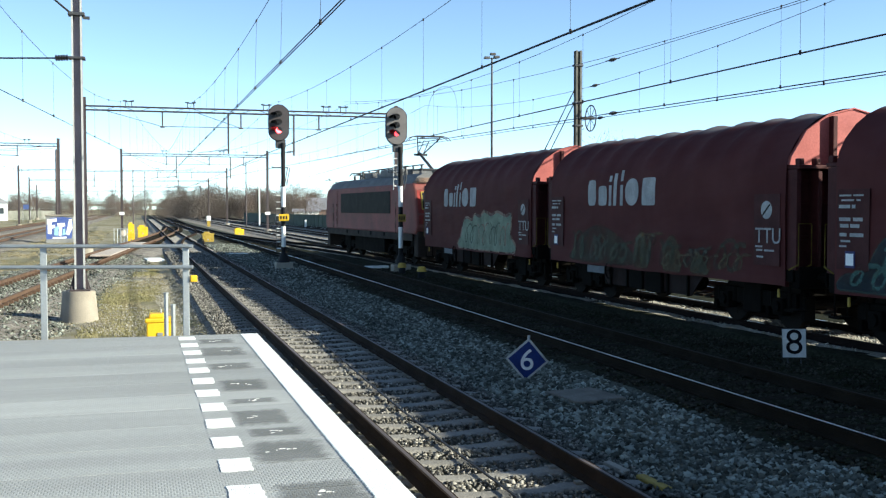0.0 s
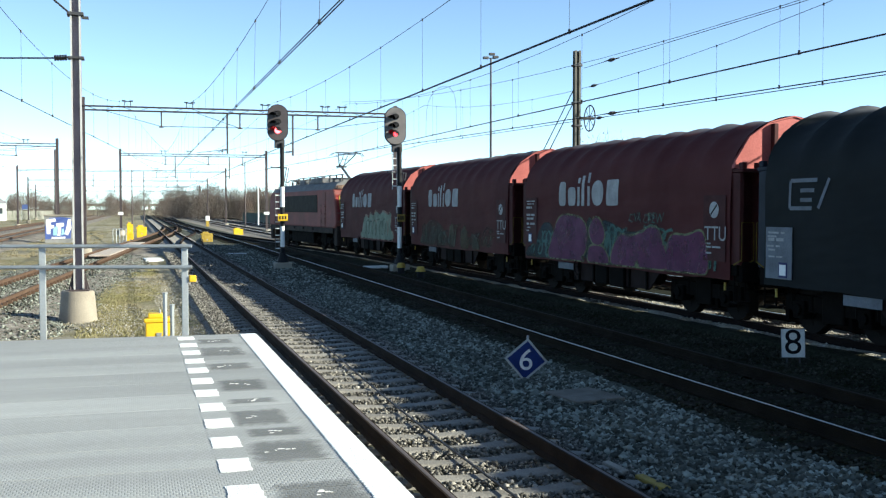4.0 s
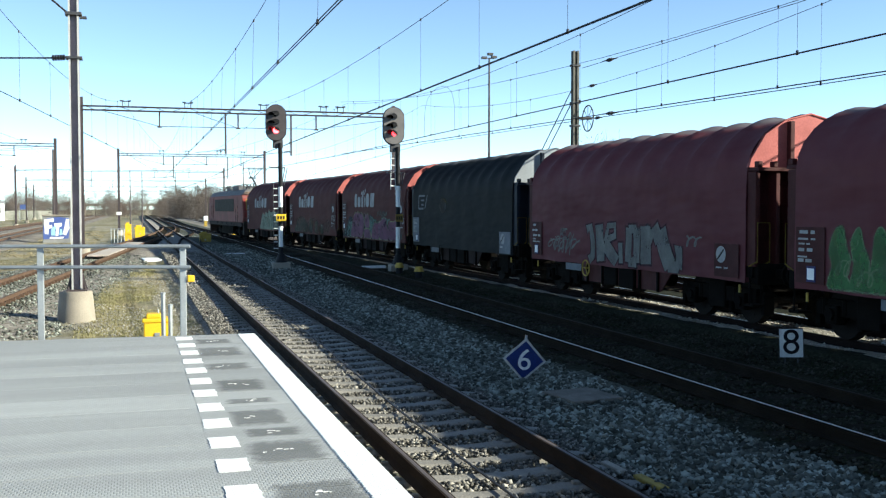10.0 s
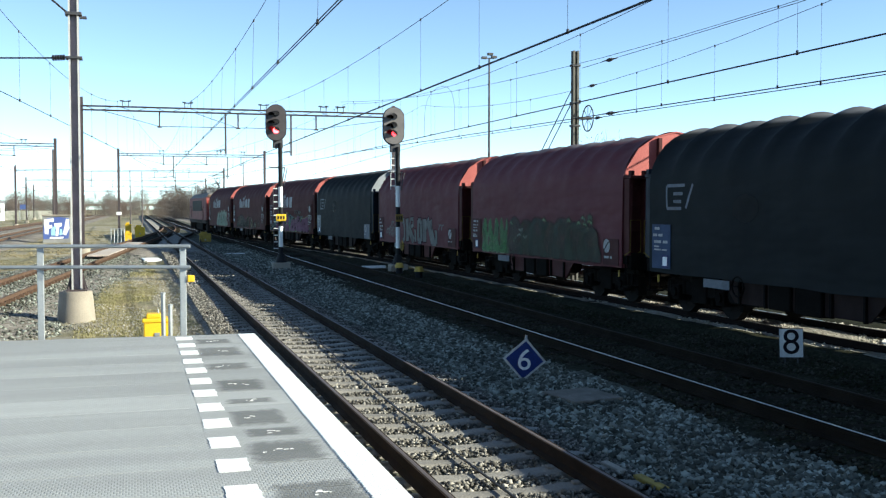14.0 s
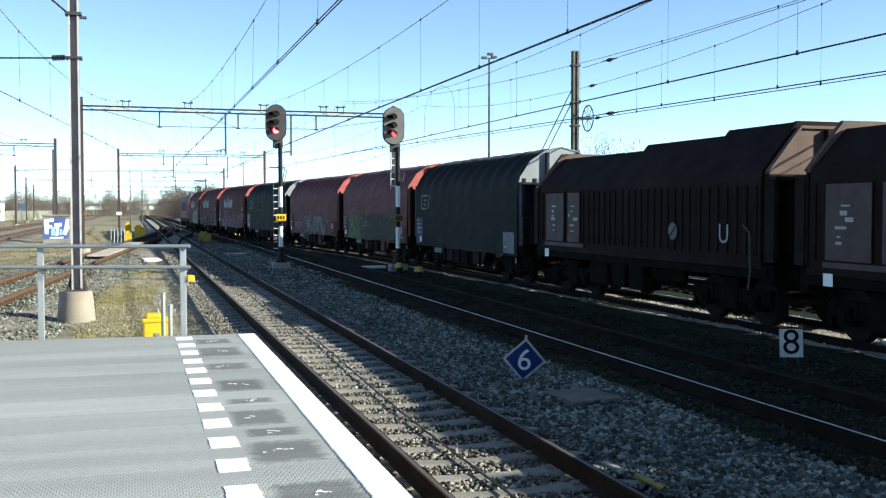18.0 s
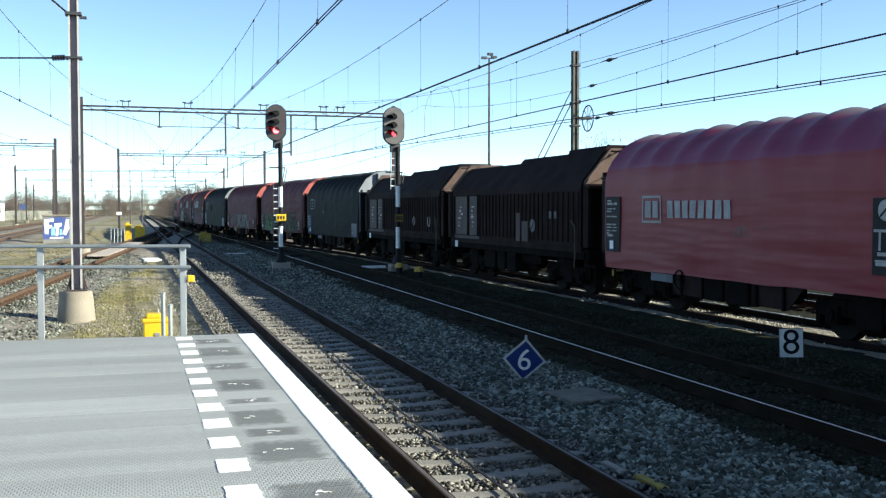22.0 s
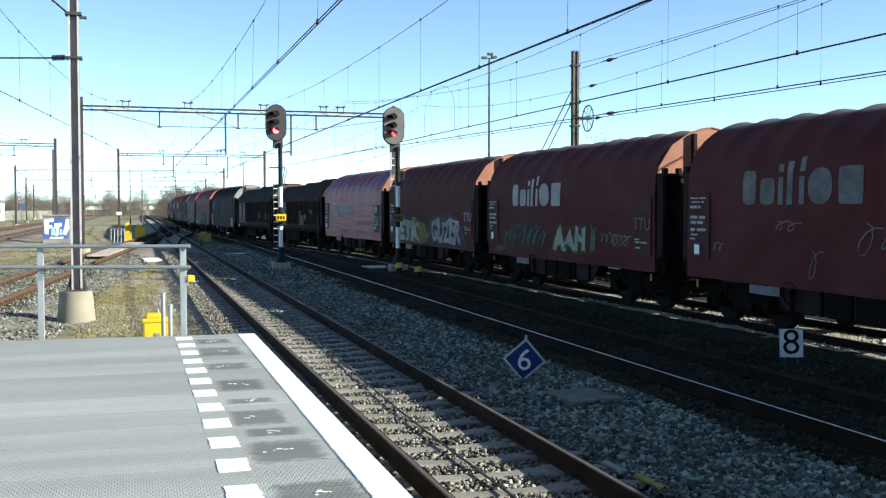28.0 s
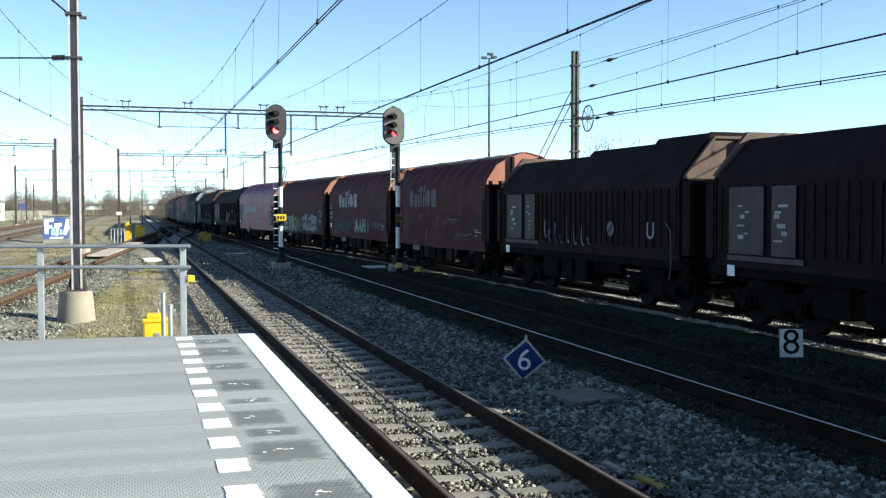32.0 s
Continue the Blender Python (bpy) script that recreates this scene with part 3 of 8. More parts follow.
def bogie(parent, y, name="bogie", r=0.46, base=0.9, half=1.0):
    """A two-axle bogie with its frame, springs and turning wheelsets."""
    def frame_shape(bm):
        for s in (-1, 1):
            prism(bm, [(s * 0.93, 0.42), (s * 1.05, 0.42), (s * 1.05, 0.72), (s * 0.93, 0.72)], -base - 0.45, base + 0.45)
            for k in (-base, base):
                box(bm, s * 0.92, s * 1.14, k - 0.16, k + 0.16, 0.28, 0.62, 0.03)
                tube(bm, (s * 1.0, k, 0.46), (s * 1.19, k, 0.46), 0.11, 10)
                for d in (-0.27, 0.27):
                    tube(bm, (s * 1.02, k + d, 0.45), (s * 1.02, k + d, 0.72), 0.07, 8)
            box(bm, s * 0.86, s * 1.08, -0.3, 0.3, 0.26, 0.92, 0.03)
            for k in (-base - 0.56, -base + 0.56, base - 0.56, base + 0.56):
                box(bm, s * 0.74, s * 0.98, k - 0.06, k + 0.06, 0.2, 0.66, 0.02)
        box(bm, -1.0, 1.0, -0.2, 0.2, 0.55, 0.9, 0.03)
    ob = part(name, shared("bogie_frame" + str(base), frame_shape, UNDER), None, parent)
    ob.location = (0, y, 0)

    def wheels(bm):
        tube(bm, (-1.0, 0, 0), (1.0, 0, 0), 0.08, 10)
        for s in (-1, 1):
            tube(bm, (s * 0.70, 0, 0), (s * 0.83, 0, 0), r, 28)
            tube(bm, (s * 0.68, 0, 0), (s * 0.71, 0, 0), r + 0.03, 28)
            tube(bm, (s * 0.83, 0, 0), (s * 0.86, 0, 0), 0.16, 12)
            for i in range(4):
                a = math.pi * i / 2
                tube(bm, (s * 0.82, 0.28 * math.cos(a), 0.28 * math.sin(a)), (s * 0.838, 0.28 * math.cos(a), 0.28 * math.sin(a)), 0.05, 8)
    for k in (base, -base):
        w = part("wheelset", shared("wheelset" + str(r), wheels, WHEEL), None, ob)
        w.location = (0, k, r)
        WHEELSETS.setdefault((r, k), []).append(w)
    return ob


def buffers(parent, y, s):
    def shape(bm):
        tube(bm, (0, 0, 1.06), (0, 0.38, 1.06), 0.09, 10)
        tube(bm, (0, 0.38, 1.06), (0, 0.58, 1.06), 0.06, 10)
        tube(bm, (0, 0.58, 1.06), (0, 0.62, 1.06), 0.23, 16)
    for x in (-0.875, 0.875):
        ob = part("buffer", shared("buffer", shape, UNDER), None, parent)
        ob.matrix_basis = pose(x, y, 0, 0, 0, 0 if s > 0 else 180)

    def hook(bm):
        tube(bm, (0, 0, 1.0), (0, 0.5, 0.95), 0.05, 8)
        tube(bm, (0.02, 0.3, 0.97), (0.02, 0.45, 0.6), 0.03, 6)
        tube(bm, (0.25, 0.05, 0.95), (0.3, 0.35, 0.55), 0.025, 6)
        tube(bm, (0.3, 0.35, 0.55), (0.22, 0.6, 0.8), 0.025, 6)
    ob = part("coupling", shared("coupling", hook, UNDER), None, parent)
    ob.matrix_basis = pose(0, y, 0, 0, 0, 0 if s > 0 else 180)


def underframe(root, length=10.9):
    """Sill, buffer beams, brake gear, boxes and steps below a wagon's floor."""
    h = length / 2

    def frame_shape(bm):
        for s, low in ((-1, 0.98), (1, 1.13)):
            prism(bm, [(s * 1.28, low), (s * 1.4, low), (s * 1.4, 1.2), (s * 1.28, 1.2)], -h, h)
        box(bm, -0.3, 0.3, -h, h, 0.75, 1.15)
        for e in (-1, 1):
            box(bm, -1.35, 1.35, e * h - 0.12, e * h + 0.12, 0.85, 1.25, 0.02)
        box(bm, -1.3, 1.3, -h + 0.1, h - 0.1, 1.12, 1.2)
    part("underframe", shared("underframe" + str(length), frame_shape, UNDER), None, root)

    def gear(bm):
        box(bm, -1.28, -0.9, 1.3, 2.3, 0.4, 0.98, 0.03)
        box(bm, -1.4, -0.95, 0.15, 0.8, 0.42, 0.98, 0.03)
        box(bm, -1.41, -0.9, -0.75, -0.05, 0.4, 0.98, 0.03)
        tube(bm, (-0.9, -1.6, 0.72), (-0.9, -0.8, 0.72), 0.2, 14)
        # blocks added above the bogies to close off the bright ground behind
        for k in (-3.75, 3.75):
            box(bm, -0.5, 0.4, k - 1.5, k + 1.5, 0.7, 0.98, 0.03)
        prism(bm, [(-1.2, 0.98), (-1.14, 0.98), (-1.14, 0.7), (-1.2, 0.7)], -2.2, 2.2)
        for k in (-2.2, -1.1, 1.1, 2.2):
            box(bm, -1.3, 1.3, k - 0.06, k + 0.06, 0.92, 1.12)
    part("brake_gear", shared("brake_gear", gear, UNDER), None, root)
    for e in (-1, 1):
        bogie(root, e * 3.75)
        buffers(root, e * 5.37, e)


def side_beam(root, paint):
    """The fish-bellied side beam between the bogies, with its ribs, box and plate."""
    for s, low in ((-1, 0.44),):
        bm = bmesh.new()
        out = [(-5.1, 0.99), (5.1, 0.99), (5.1, 0.93), (2.5, 0.93), (2.0, low), (-1.9, low), (-2.4, 0.93), (-5.1, 0.93)]
        a = [bm.verts.new((s * 1.33, y, z)) for y, z in out]
        b = [bm.verts.new((s * 1.3, y, z)) for y, z in out]
        for i in range(8):
            bm.faces.new((a[i], a[(i + 1) % 8], b[(i + 1) % 8], b[i]))
        bm.faces.new(a)
        bm.faces.new(b[::-1])
        bmesh.ops.recalc_face_normals(bm, faces=bm.faces)
        beam = part("side_beam", bm, paint, root)
        for y in (-1.8, -0.95, 0.0, 0.95, 1.8):
            rib = part("rib", shared("beam_rib", lambda b: box(b, -0.04, 0.04, -0.03, 0.03, 0.42, 0.97, 0.006), UNDER), None, beam)
            rib.location = (s * 1.34, y, 0)
    bm = bmesh.new()
    side_plate(bm, 2.15, 3.1, 0.68, 0.86, -1.37)
    part("plate", bm, PANEL_GREY, root, "grey rating plate")
    for y in (-5.0, 5.0):
        bm = bmesh.new()
        box(bm, -1.38, -1.35, y - 0.025, y + 0.025, 0.66, 0.82, 0.005)
        part("lever", bm, YELLOW_DIRTY, root, "yellow lever")


HOOD = [(1.44, 0.88), (1.445, 1.5), (1.445, 2.3), (1.44, 2.8), (1.425, 3.08), (1.38, 3.3), (1.27, 3.52), (1.06, 3.77), (0.82, 3.95), (0.57, 4.075), (0.36, 4.15), (0.18, 4.195), (0.0, 4.21)]


def hood_profile():
    """The tarpaulin's cross-section from the near sill to the far one."""
    return [(-x, z) for x, z in HOOD] + HOOD[-2::-1]


def cloth_scale(y, z, x, half, bays, sag, seed, wrinkle):
    """How far the cloth stands out at that place: it sags between the hoops and wrinkles."""
    u = ((y + half) / (2 * half) * bays) % 1.0
    dip = sag * math.sin(math.pi * u) ** 0.8 if 0 < u < 1 else 0
    top = max(0.0, min(1.0, (z - 2.9) / 0.8))
    w = wrinkle * noise.noise((y * 0.8 + seed * 9, z * 1.6, x)) + wrinkle * 0.5 * noise.noise((y * 1.9 + seed, z * 3, x))
    return 1 - dip * (0.04 + 0.96 * top) / 1.6 + w


def tarp(bm, half, bays, sag, seed, wrinkle=0.014):
    per = 6
    rows = []
    for i in range(bays * per + 1):
        y = -half + 2 * half * i / (bays * per)
        row = []
        for x, z in hood_profile():
            if x > 0:
                z = max(z, 1.14)
            k = cloth_scale(y, z, x, half, bays, sag, seed, wrinkle)
            row.append(bm.verts.new((x * k, y, 2.4 + (z - 2.4) * (k if z > 2.4 else 1) + (0.03 * noise.noise((y * 0.8, seed, x)) if z < 1.0 else 0))))
        rows.append(row)
    for a, b in zip(rows, rows[1:]):
        for j in range(len(a) - 1):
            bm.faces.new((a[j], a[j + 1], b[j + 1], b[j]))
    bmesh.ops.recalc_face_normals(bm, faces=bm.faces)
    return bm


def conform(root, half, bays, sag, seed, wrinkle):
    """Lays the sprayed shapes and printed marks of a wagon close on its cloth."""
    for ob in root.children_recursive:
        if ob.name.split(".")[0] not in ("graffiti_shape", "graffiti_stroke", "graffiti_word", "outline", "trade_mark", "inner_line"):
            continue
        bm = bmesh.new()
        bm.from_mesh(ob.data)
        bm.transform(ob.matrix_basis)
        ob.matrix_basis = Matrix.Identity(4)
        bmesh.ops.triangulate(bm, faces=bm.faces)
        ys, zs = [v.co.y for v in bm.verts], [v.co.z for v in bm.verts]
        cuts = [((0, a, 0), (0, 1, 0)) for a in np.arange(math.ceil(min(ys) / 0.176) * 0.176, max(ys), 0.176)] + [((0, 0, a), (0, 0, 1)) for a in np.arange(math.ceil(min(zs) / 0.2) * 0.2, max(zs), 0.2)]
        for co, no in cuts:
            bmesh.ops.bisect_plane(bm, geom=list(bm.verts) + list(bm.edges) + list(bm.faces), plane_co=co, plane_no=no)
        for v in bm.verts:
            y, z = v.co.y, v.co.z
            x = -1.44
            for (xa, za), (xb, zb) in zip(HOOD, HOOD[1:]):
                if za <= z <= zb:
                    x = -(xa + (xb - xa) * (z - za) / (zb - za))
            k = cloth_scale(y, z, x, half, bays, sag, seed, wrinkle)
            v.co.x = x * k - 0.006 - 0.7 * max(0.0, -1.474 - v.co.x)
        me = bpy.data.meshes.new(ob.data.name)
        bm.to_mesh(me)
        bm.free()
        me.materials.append(ob.data.materials[0])
        ob.data = me


def side_plate(bm, y0, y1, z0, z1, x=-1.455, t=0.012):
    box(bm, x, x + t, y0, y1, z0, z1)


def on_side(me, name, root, y, z, x=-1.475, label=""):
    """Puts flat lettering on the wagon's near side."""
    ob = part(name, me, None, root, label)
    ob.matrix_basis = Matrix.Translation((x, y, z)) @ Matrix(((0, 0, -1, 0), (-1, 0, 0, 0), (0, 1, 0, 0), (0, 0, 0, 1)))
    return ob


def bars(rows_of, material, name="small_print"):
    """One bar of small unreadable print: (x, y, width, height), on z = 0."""
    bm = bmesh.new()
    for x, y, w, h in rows_of:
        box(bm, x, x + w, y, y + h, 0, 0.003)
    me = bpy.data.meshes.new(name)
    bm.to_mesh(me)
    bm.free()
    me.materials.append(material)
    return me


def word_shapes(bm, width, height):
    """A seven-sign trade mark as plain upright shapes; x from 0."""
    w, h = width / 3.5, height

    def bar(x0, x1, y0, y1):
        box(bm, x0 * w, x1 * w, y0 * h, y1 * h, 0, 0.003)
    def blob(x0, x1, y0, y1, n=16, p=0.45):
        vs = []
        for i in range(n):
            t = 2 * math.pi * i / n
            c, d = math.cos(t), math.sin(t)
            vs.append(bm.verts.new((((x0 + x1) / 2 + abs(c) ** p * math.copysign(1, c) * (x1 - x0) / 2) * w, ((y0 + y1) / 2 + abs(d) ** p * math.copysign(1, d) * (y1 - y0) / 2) * h, 0.003)))
        bm.faces.new(vs)
    blob(0.0, 0.44, 0, 1.0)
    blob(0.58, 1.04, 0, 0.76)
    bar(1.15, 1.29, 0, 0.76)
    bar(1.15, 1.29, 0.9, 1.12)
    bar(1.4, 1.56, 0, 1.2)
    bar(1.75, 1.89, 0, 0.76)
    bar(1.75, 1.89, 0.9, 1.3)
    blob(2.0, 2.66, 0, 0.98, 20, 0.9)
    blob(2.82, 3.43, 0, 0.98, 16, 0.2)


def rounded(points, n=6):
    """A closed smooth outline through a few corner points (y, z)."""
    out, k = [], len(points)
    for i in range(k):
        p0, p1, p2, p3 = (Vector(points[(i + j - 1) % k]) for j in range(4))
        for j in range(n):
            t = j / n
            out.append(0.5 * ((2 * p1) + (p2 - p0) * t + (2 * p0 - 5 * p1 + 4 * p2 - p3) * t * t + (3 * p1 - p0 - 3 * p2 + p3) * t ** 3))
    return out


def bubble(root, points, fill, edge, label, order=0, border=0.05):
    """A sprayed bubble with an even outline round it."""
    pts = rounded(points)
    c = sum(pts, Vector((0, 0))) / len(pts)
    small, big = bmesh.new(), bmesh.new()
    x = -1.482 - 0.004 * order
    grown = []
    k = len(pts)
    turn = sum(pts[i].x * pts[(i + 1) % k].y - pts[(i + 1) % k].x * pts[i].y for i in range(k))
    for i in range(k):
        d = pts[(i + 1) % k] - pts[i - 1]
        nrm = Vector((d.y, -d.x)).normalized() * (border if turn > 0 else -border)
        grown.append(pts[i] + nrm)
    small.faces.new([small.verts.new((x - 0.005, p.x, max(0.96, p.y))) for p in pts])
    big.faces.new([big.verts.new((x, p.x, max(0.925, p.y))) for p in grown])
    shape = part("graffiti_shape", small, fill, root, label)
    part("outline", big, edge, shape)
    return shape


def sprayed_line(root, points, width, fill, edge, label, order=0):
    """A broad sprayed stroke with an outline, as one bent ribbon."""
    pts = [Vector(p) for p in points]
    for grow, paint, x in ((0.05, edge, -1.482 - 0.002 * order), (0.0, fill, -1.49 - 0.002 * order)):
        bm = bmesh.new()
        h = width / 2 + grow
        left, right = [], []
        for i, p in enumerate(pts):
            d = (pts[min(i + 1, len(pts) - 1)] - pts[max(i - 1, 0)]).normalized()
            q = p + d * ((-grow if i == 0 else 0) + (grow if i == len(pts) - 1 else 0))
            nrm = Vector((-d.y, d.x)) * h
            left.append(bm.verts.new((x, q.x + nrm.x, max(0.9, q.y + nrm.y))))
            right.append(bm.verts.new((x, q.x - nrm.x, max(0.9, q.y - nrm.y))))
        for i in range(len(pts) - 1):
            bm.faces.new((left[i], left[i + 1], right[i + 1], right[i]))
        part("graffiti_stroke", bm, paint, root, label)


def scrawl(root, y0, y1, z0, z1, paint, seed, turns, width, label, order=0):
    """Illegible sprayed loops that run on from y0 (the leading end) to y1, as one bent ribbon."""
    rng = random.Random(seed)
    k = turns * 10
    amp, back = [rng.uniform(0.55, 1.0) for _ in range(turns + 2)], rng.uniform(0.3, 0.7)
    pts = []
    for i in range(k + 1):
        u = i / 10
        a = amp[int(u)] * (1 - u % 1) + amp[int(u) + 1] * (u % 1)
        y = y0 + (y1 - y0) * (i / k) + back * (y1 - y0) / turns * math.sin(2 * math.pi * u + 0.7)
        z = (z0 + z1) / 2 + (z1 - z0) / 2 * a * math.cos(2 * math.pi * u + 0.4 * math.sin(u))
        pts.append(Vector((y, max(0.97, z))))
    bm = bmesh.new()
    rows = []
    for i, p in enumerate(pts):
        d = (pts[min(i + 1, k)] - pts[max(i - 1, 0)]).normalized()
        h = width * (0.35 + 0.3 * abs(math.sin(i * 0.37 + seed)))
        rows.append([bm.verts.new((-1.484 - 0.002 * order - 0.00005 * i, p.x + q * h * d.y, p.y - q * h * d.x)) for q in (-1, 1)])
    for a, b in zip(rows, rows[1:]):
        bm.faces.new((a[0], a[1], b[1], b[0]))
    part("graffiti_stroke", bm, paint, root, label)


def block_word(root, text, y0, y1, z0, z1, fill, edge, label, fat=0.05, slant=0.12, order=3):
    """A sprayed word in fat block type with an outline; y0 is its leading end."""
    for grow, paint, x in ((fat + 0.055, edge, -1.484), (fat, fill, -1.49)):
        cu = bpy.data.curves.new("graffiti_word", "FONT")
        cu.body, cu.size, cu.offset, cu.shear, cu.space_character = text, 1.0, grow, slant, 0.98
        tmp = bpy.data.objects.new("graffiti_word", cu)
        scene.collection.objects.link(tmp)
        me = bpy.data.meshes.new_from_object(tmp.evaluated_get(bpy.context.evaluated_depsgraph_get()))
        bpy.data.objects.remove(tmp)
        xs, ys = [v.co.x for v in me.vertices], [v.co.y for v in me.vertices]
        if paint is edge:
            a0, a1, b0, b1 = min(xs), max(xs), min(ys), max(ys)
        for v in me.vertices:
            u, h = (v.co.x - a0) / (a1 - a0), (v.co.y - b0) / (b1 - b0)
            wob = 0.1 * math.sin(u * 17 + h * 3)
            u += 0.05 * noise.noise((u * 5 + y0, h * 2.6, 1)) + 0.012 * noise.noise((u * 21, h * 9, y0))
            h += 0.12 * noise.noise((u * 7, h * 2, y0 + 5)) + 0.03 * noise.noise((u * 25, h * 8, 3))
            v.co = (u * (y0 - y1), (h * (1 + wob) + 0.03 * math.sin(u * 9)) * (z1 - z0), 0)
        me.materials.clear()
        me.materials.append(paint)
        on_side(me, "graffiti_word", root, y0, z0, x - 0.002 * order, label)


PANEL_TOP = [(-1.41, 3.13), (-1.37, 3.28), (-1.05, 3.76), (-0.57, 4.07), (0.0, 4.2), (0.57, 4.07), (1.05, 3.76), (1.37, 3.28), (1.41, 3.13)]


def end_wall(root, e, half, paint, cover):
    """The arched end: a closed hood end, the painted upper panel with its rim and post, and the deep posts below the ledge."""
    y = e * half

    def slab(bm, pts, a, b):
        prism(bm, pts, *sorted((y + e * a, y + e * b)))
    bm = bmesh.new()
    slab(bm, [(x * 0.985, 1.0 + (z - 1.0) * 0.988) for x, z in hood_profile()], -0.08, 0.0)
    part("hood_end", bm, cover, root)
    bm = bmesh.new()
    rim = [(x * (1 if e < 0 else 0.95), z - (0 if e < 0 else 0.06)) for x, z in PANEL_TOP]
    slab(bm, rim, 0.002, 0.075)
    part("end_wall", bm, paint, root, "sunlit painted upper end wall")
    bm = bmesh.new()
    for a, b in zip(rim, rim[1:]):
        tube(bm, (a[0], y + e * 0.09, a[1]), (b[0], y + e * 0.09, b[1]), 0.018, 6)
    part("rim", bm, paint, root)
    # the gap's shade is painted into the lower walls of red and salmon ends
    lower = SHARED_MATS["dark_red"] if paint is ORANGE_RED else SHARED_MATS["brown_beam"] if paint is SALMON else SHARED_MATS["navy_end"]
    bm = bmesh.new()
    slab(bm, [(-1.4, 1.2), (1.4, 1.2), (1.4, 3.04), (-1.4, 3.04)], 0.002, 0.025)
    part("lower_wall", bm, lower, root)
    bm = bmesh.new()
    box(bm, -1.4, 1.4, *sorted((y + e * 0.004, y + e * 0.36)), 3.05, 3.12, 0.01)
    part("ledge", bm, lower, root)
    for x in (-1.36, -0.9, -0.45, 0.0, 0.45, 0.9, 1.36):
        bm = bmesh.new()
        box(bm, x - 0.045, x + 0.045, *sorted((y + e * 0.027, y + e * 0.3)), 1.2, 3.04, 0.01)
        part("post", bm, lower, root)
    for z in (1.75, 2.35, 2.8):
        bm = bmesh.new()
        box(bm, -1.3, 1.3, *sorted((y + e * 0.027, y + e * 0.055)), z, z + 0.07, 0.008)
        part("cross_rail", bm, lower, root)
    for x in (-1.33, -0.98):
        bm = bmesh.new()
        box(bm, x - 0.05, x + 0.05, *sorted((y + e * 0.2, y + e * 0.34)), 3.122, 3.24, 0.015)
        part("lug", bm, lower, root)
    for px in (-0.5, 0.5):
        bm = bmesh.new()
        box(bm, px - 0.05, px + 0.05, *sorted((y + e * 0.077, y + e * 0.2)), 3.13, 4.04, 0.012)
        part("end_post", bm, lower, root)
    bm = bmesh.new()
    for a, b in (((-1.4, 1.3), (-1.4, 2.05)), ((-1.4, 2.05), (-1.12, 2.05)), ((-1.12, 2.05), (-1.12, 1.3))):
        tube(bm, (a[0], y + e * 0.36, a[1]), (b[0], y + e * 0.36, b[1]), 0.009, 6)
    tube(bm, (-1.4, y + e * 0.36, 1.3), (-1.4, y + e * 0.1, 1.2), 0.018, 6)
    tube(bm, (-1.12, y + e * 0.36, 1.3), (-1.12, y + e * 0.1, 1.2), 0.018, 6)
    # near black here: the gap's darkness put into the rail's paint
    if paint is SALMON:
        part("hand_rail", bm, UNDER, root)
    else:
        part("hand_rail", bm, YELLOW_DULL, root, "dull yellow hand rail")
    bm = bmesh.new()
    box(bm, -1.4, -1.1, y + e * 0.1 - 0.14, y + e * 0.1 + 0.14, 0.42, 0.46)
    for x in (-1.38, -1.12):
        tube(bm, (x, y + e * 0.1, 0.44), (x, y + e * 0.1, 1.0), 0.018, 6)
    part("step", bm, UNDER, root)


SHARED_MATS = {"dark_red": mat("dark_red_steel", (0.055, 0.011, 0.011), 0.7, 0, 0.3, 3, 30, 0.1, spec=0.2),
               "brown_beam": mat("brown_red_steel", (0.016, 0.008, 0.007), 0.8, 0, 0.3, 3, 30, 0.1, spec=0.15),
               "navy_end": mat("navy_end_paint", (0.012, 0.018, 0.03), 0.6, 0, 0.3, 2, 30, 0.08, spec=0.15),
               "card_blue": mat("card_holder_blue", (0.03, 0.035, 0.12), 0.6, 0, 0.2, 3, 30, 0.0, spec=0.2)}


CLOTH = {}


def tarp_wagon(i, cover, paint, label, bays=10, sag=0.06, wheel_paint=None, wrinkle=0.014):
    root = tagged(new("freight_wagon"), label, "wagon", "wagons of the goods train")
    half = 5.28
    bm = bmesh.new()
    tarp(bm, half, bays, sag, i, wrinkle)
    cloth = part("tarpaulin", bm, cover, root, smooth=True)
    # the sky's purple sheen on the top is painted as a second material
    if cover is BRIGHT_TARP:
        cloth.data.materials.append(SKYLIT_TARP)
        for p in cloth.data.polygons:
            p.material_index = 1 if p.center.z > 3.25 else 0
    CLOTH[root.name] = (half, bays, sag, i, wrinkle)
    for e in (-1, 1):
        end_wall(root, e, half - 0.03, paint, cover)
    underframe(root)
    side_beam(root, SHARED_MATS["dark_red"] if cover is WINE_TARP else SHARED_MATS["brown_beam"])
    bm = bmesh.new()
    ring(bm, (-1.43, 1.75, 0.78), 0.2, 0.02, "x", 16)
    for a in range(3):
        tube(bm, (-1.43, 1.75, 0.78), (-1.43, 1.75 + 0.2 * math.cos(a * 2.1), 0.78 + 0.2 * math.sin(a * 2.1)), 0.014, 5)
    tube(bm, (-1.43, 1.75, 0.78), (-1.25, 1.75, 0.78), 0.02, 6)
    part("brake_wheel", bm, wheel_paint or UNDER, root, "hand brake wheel")
    return root


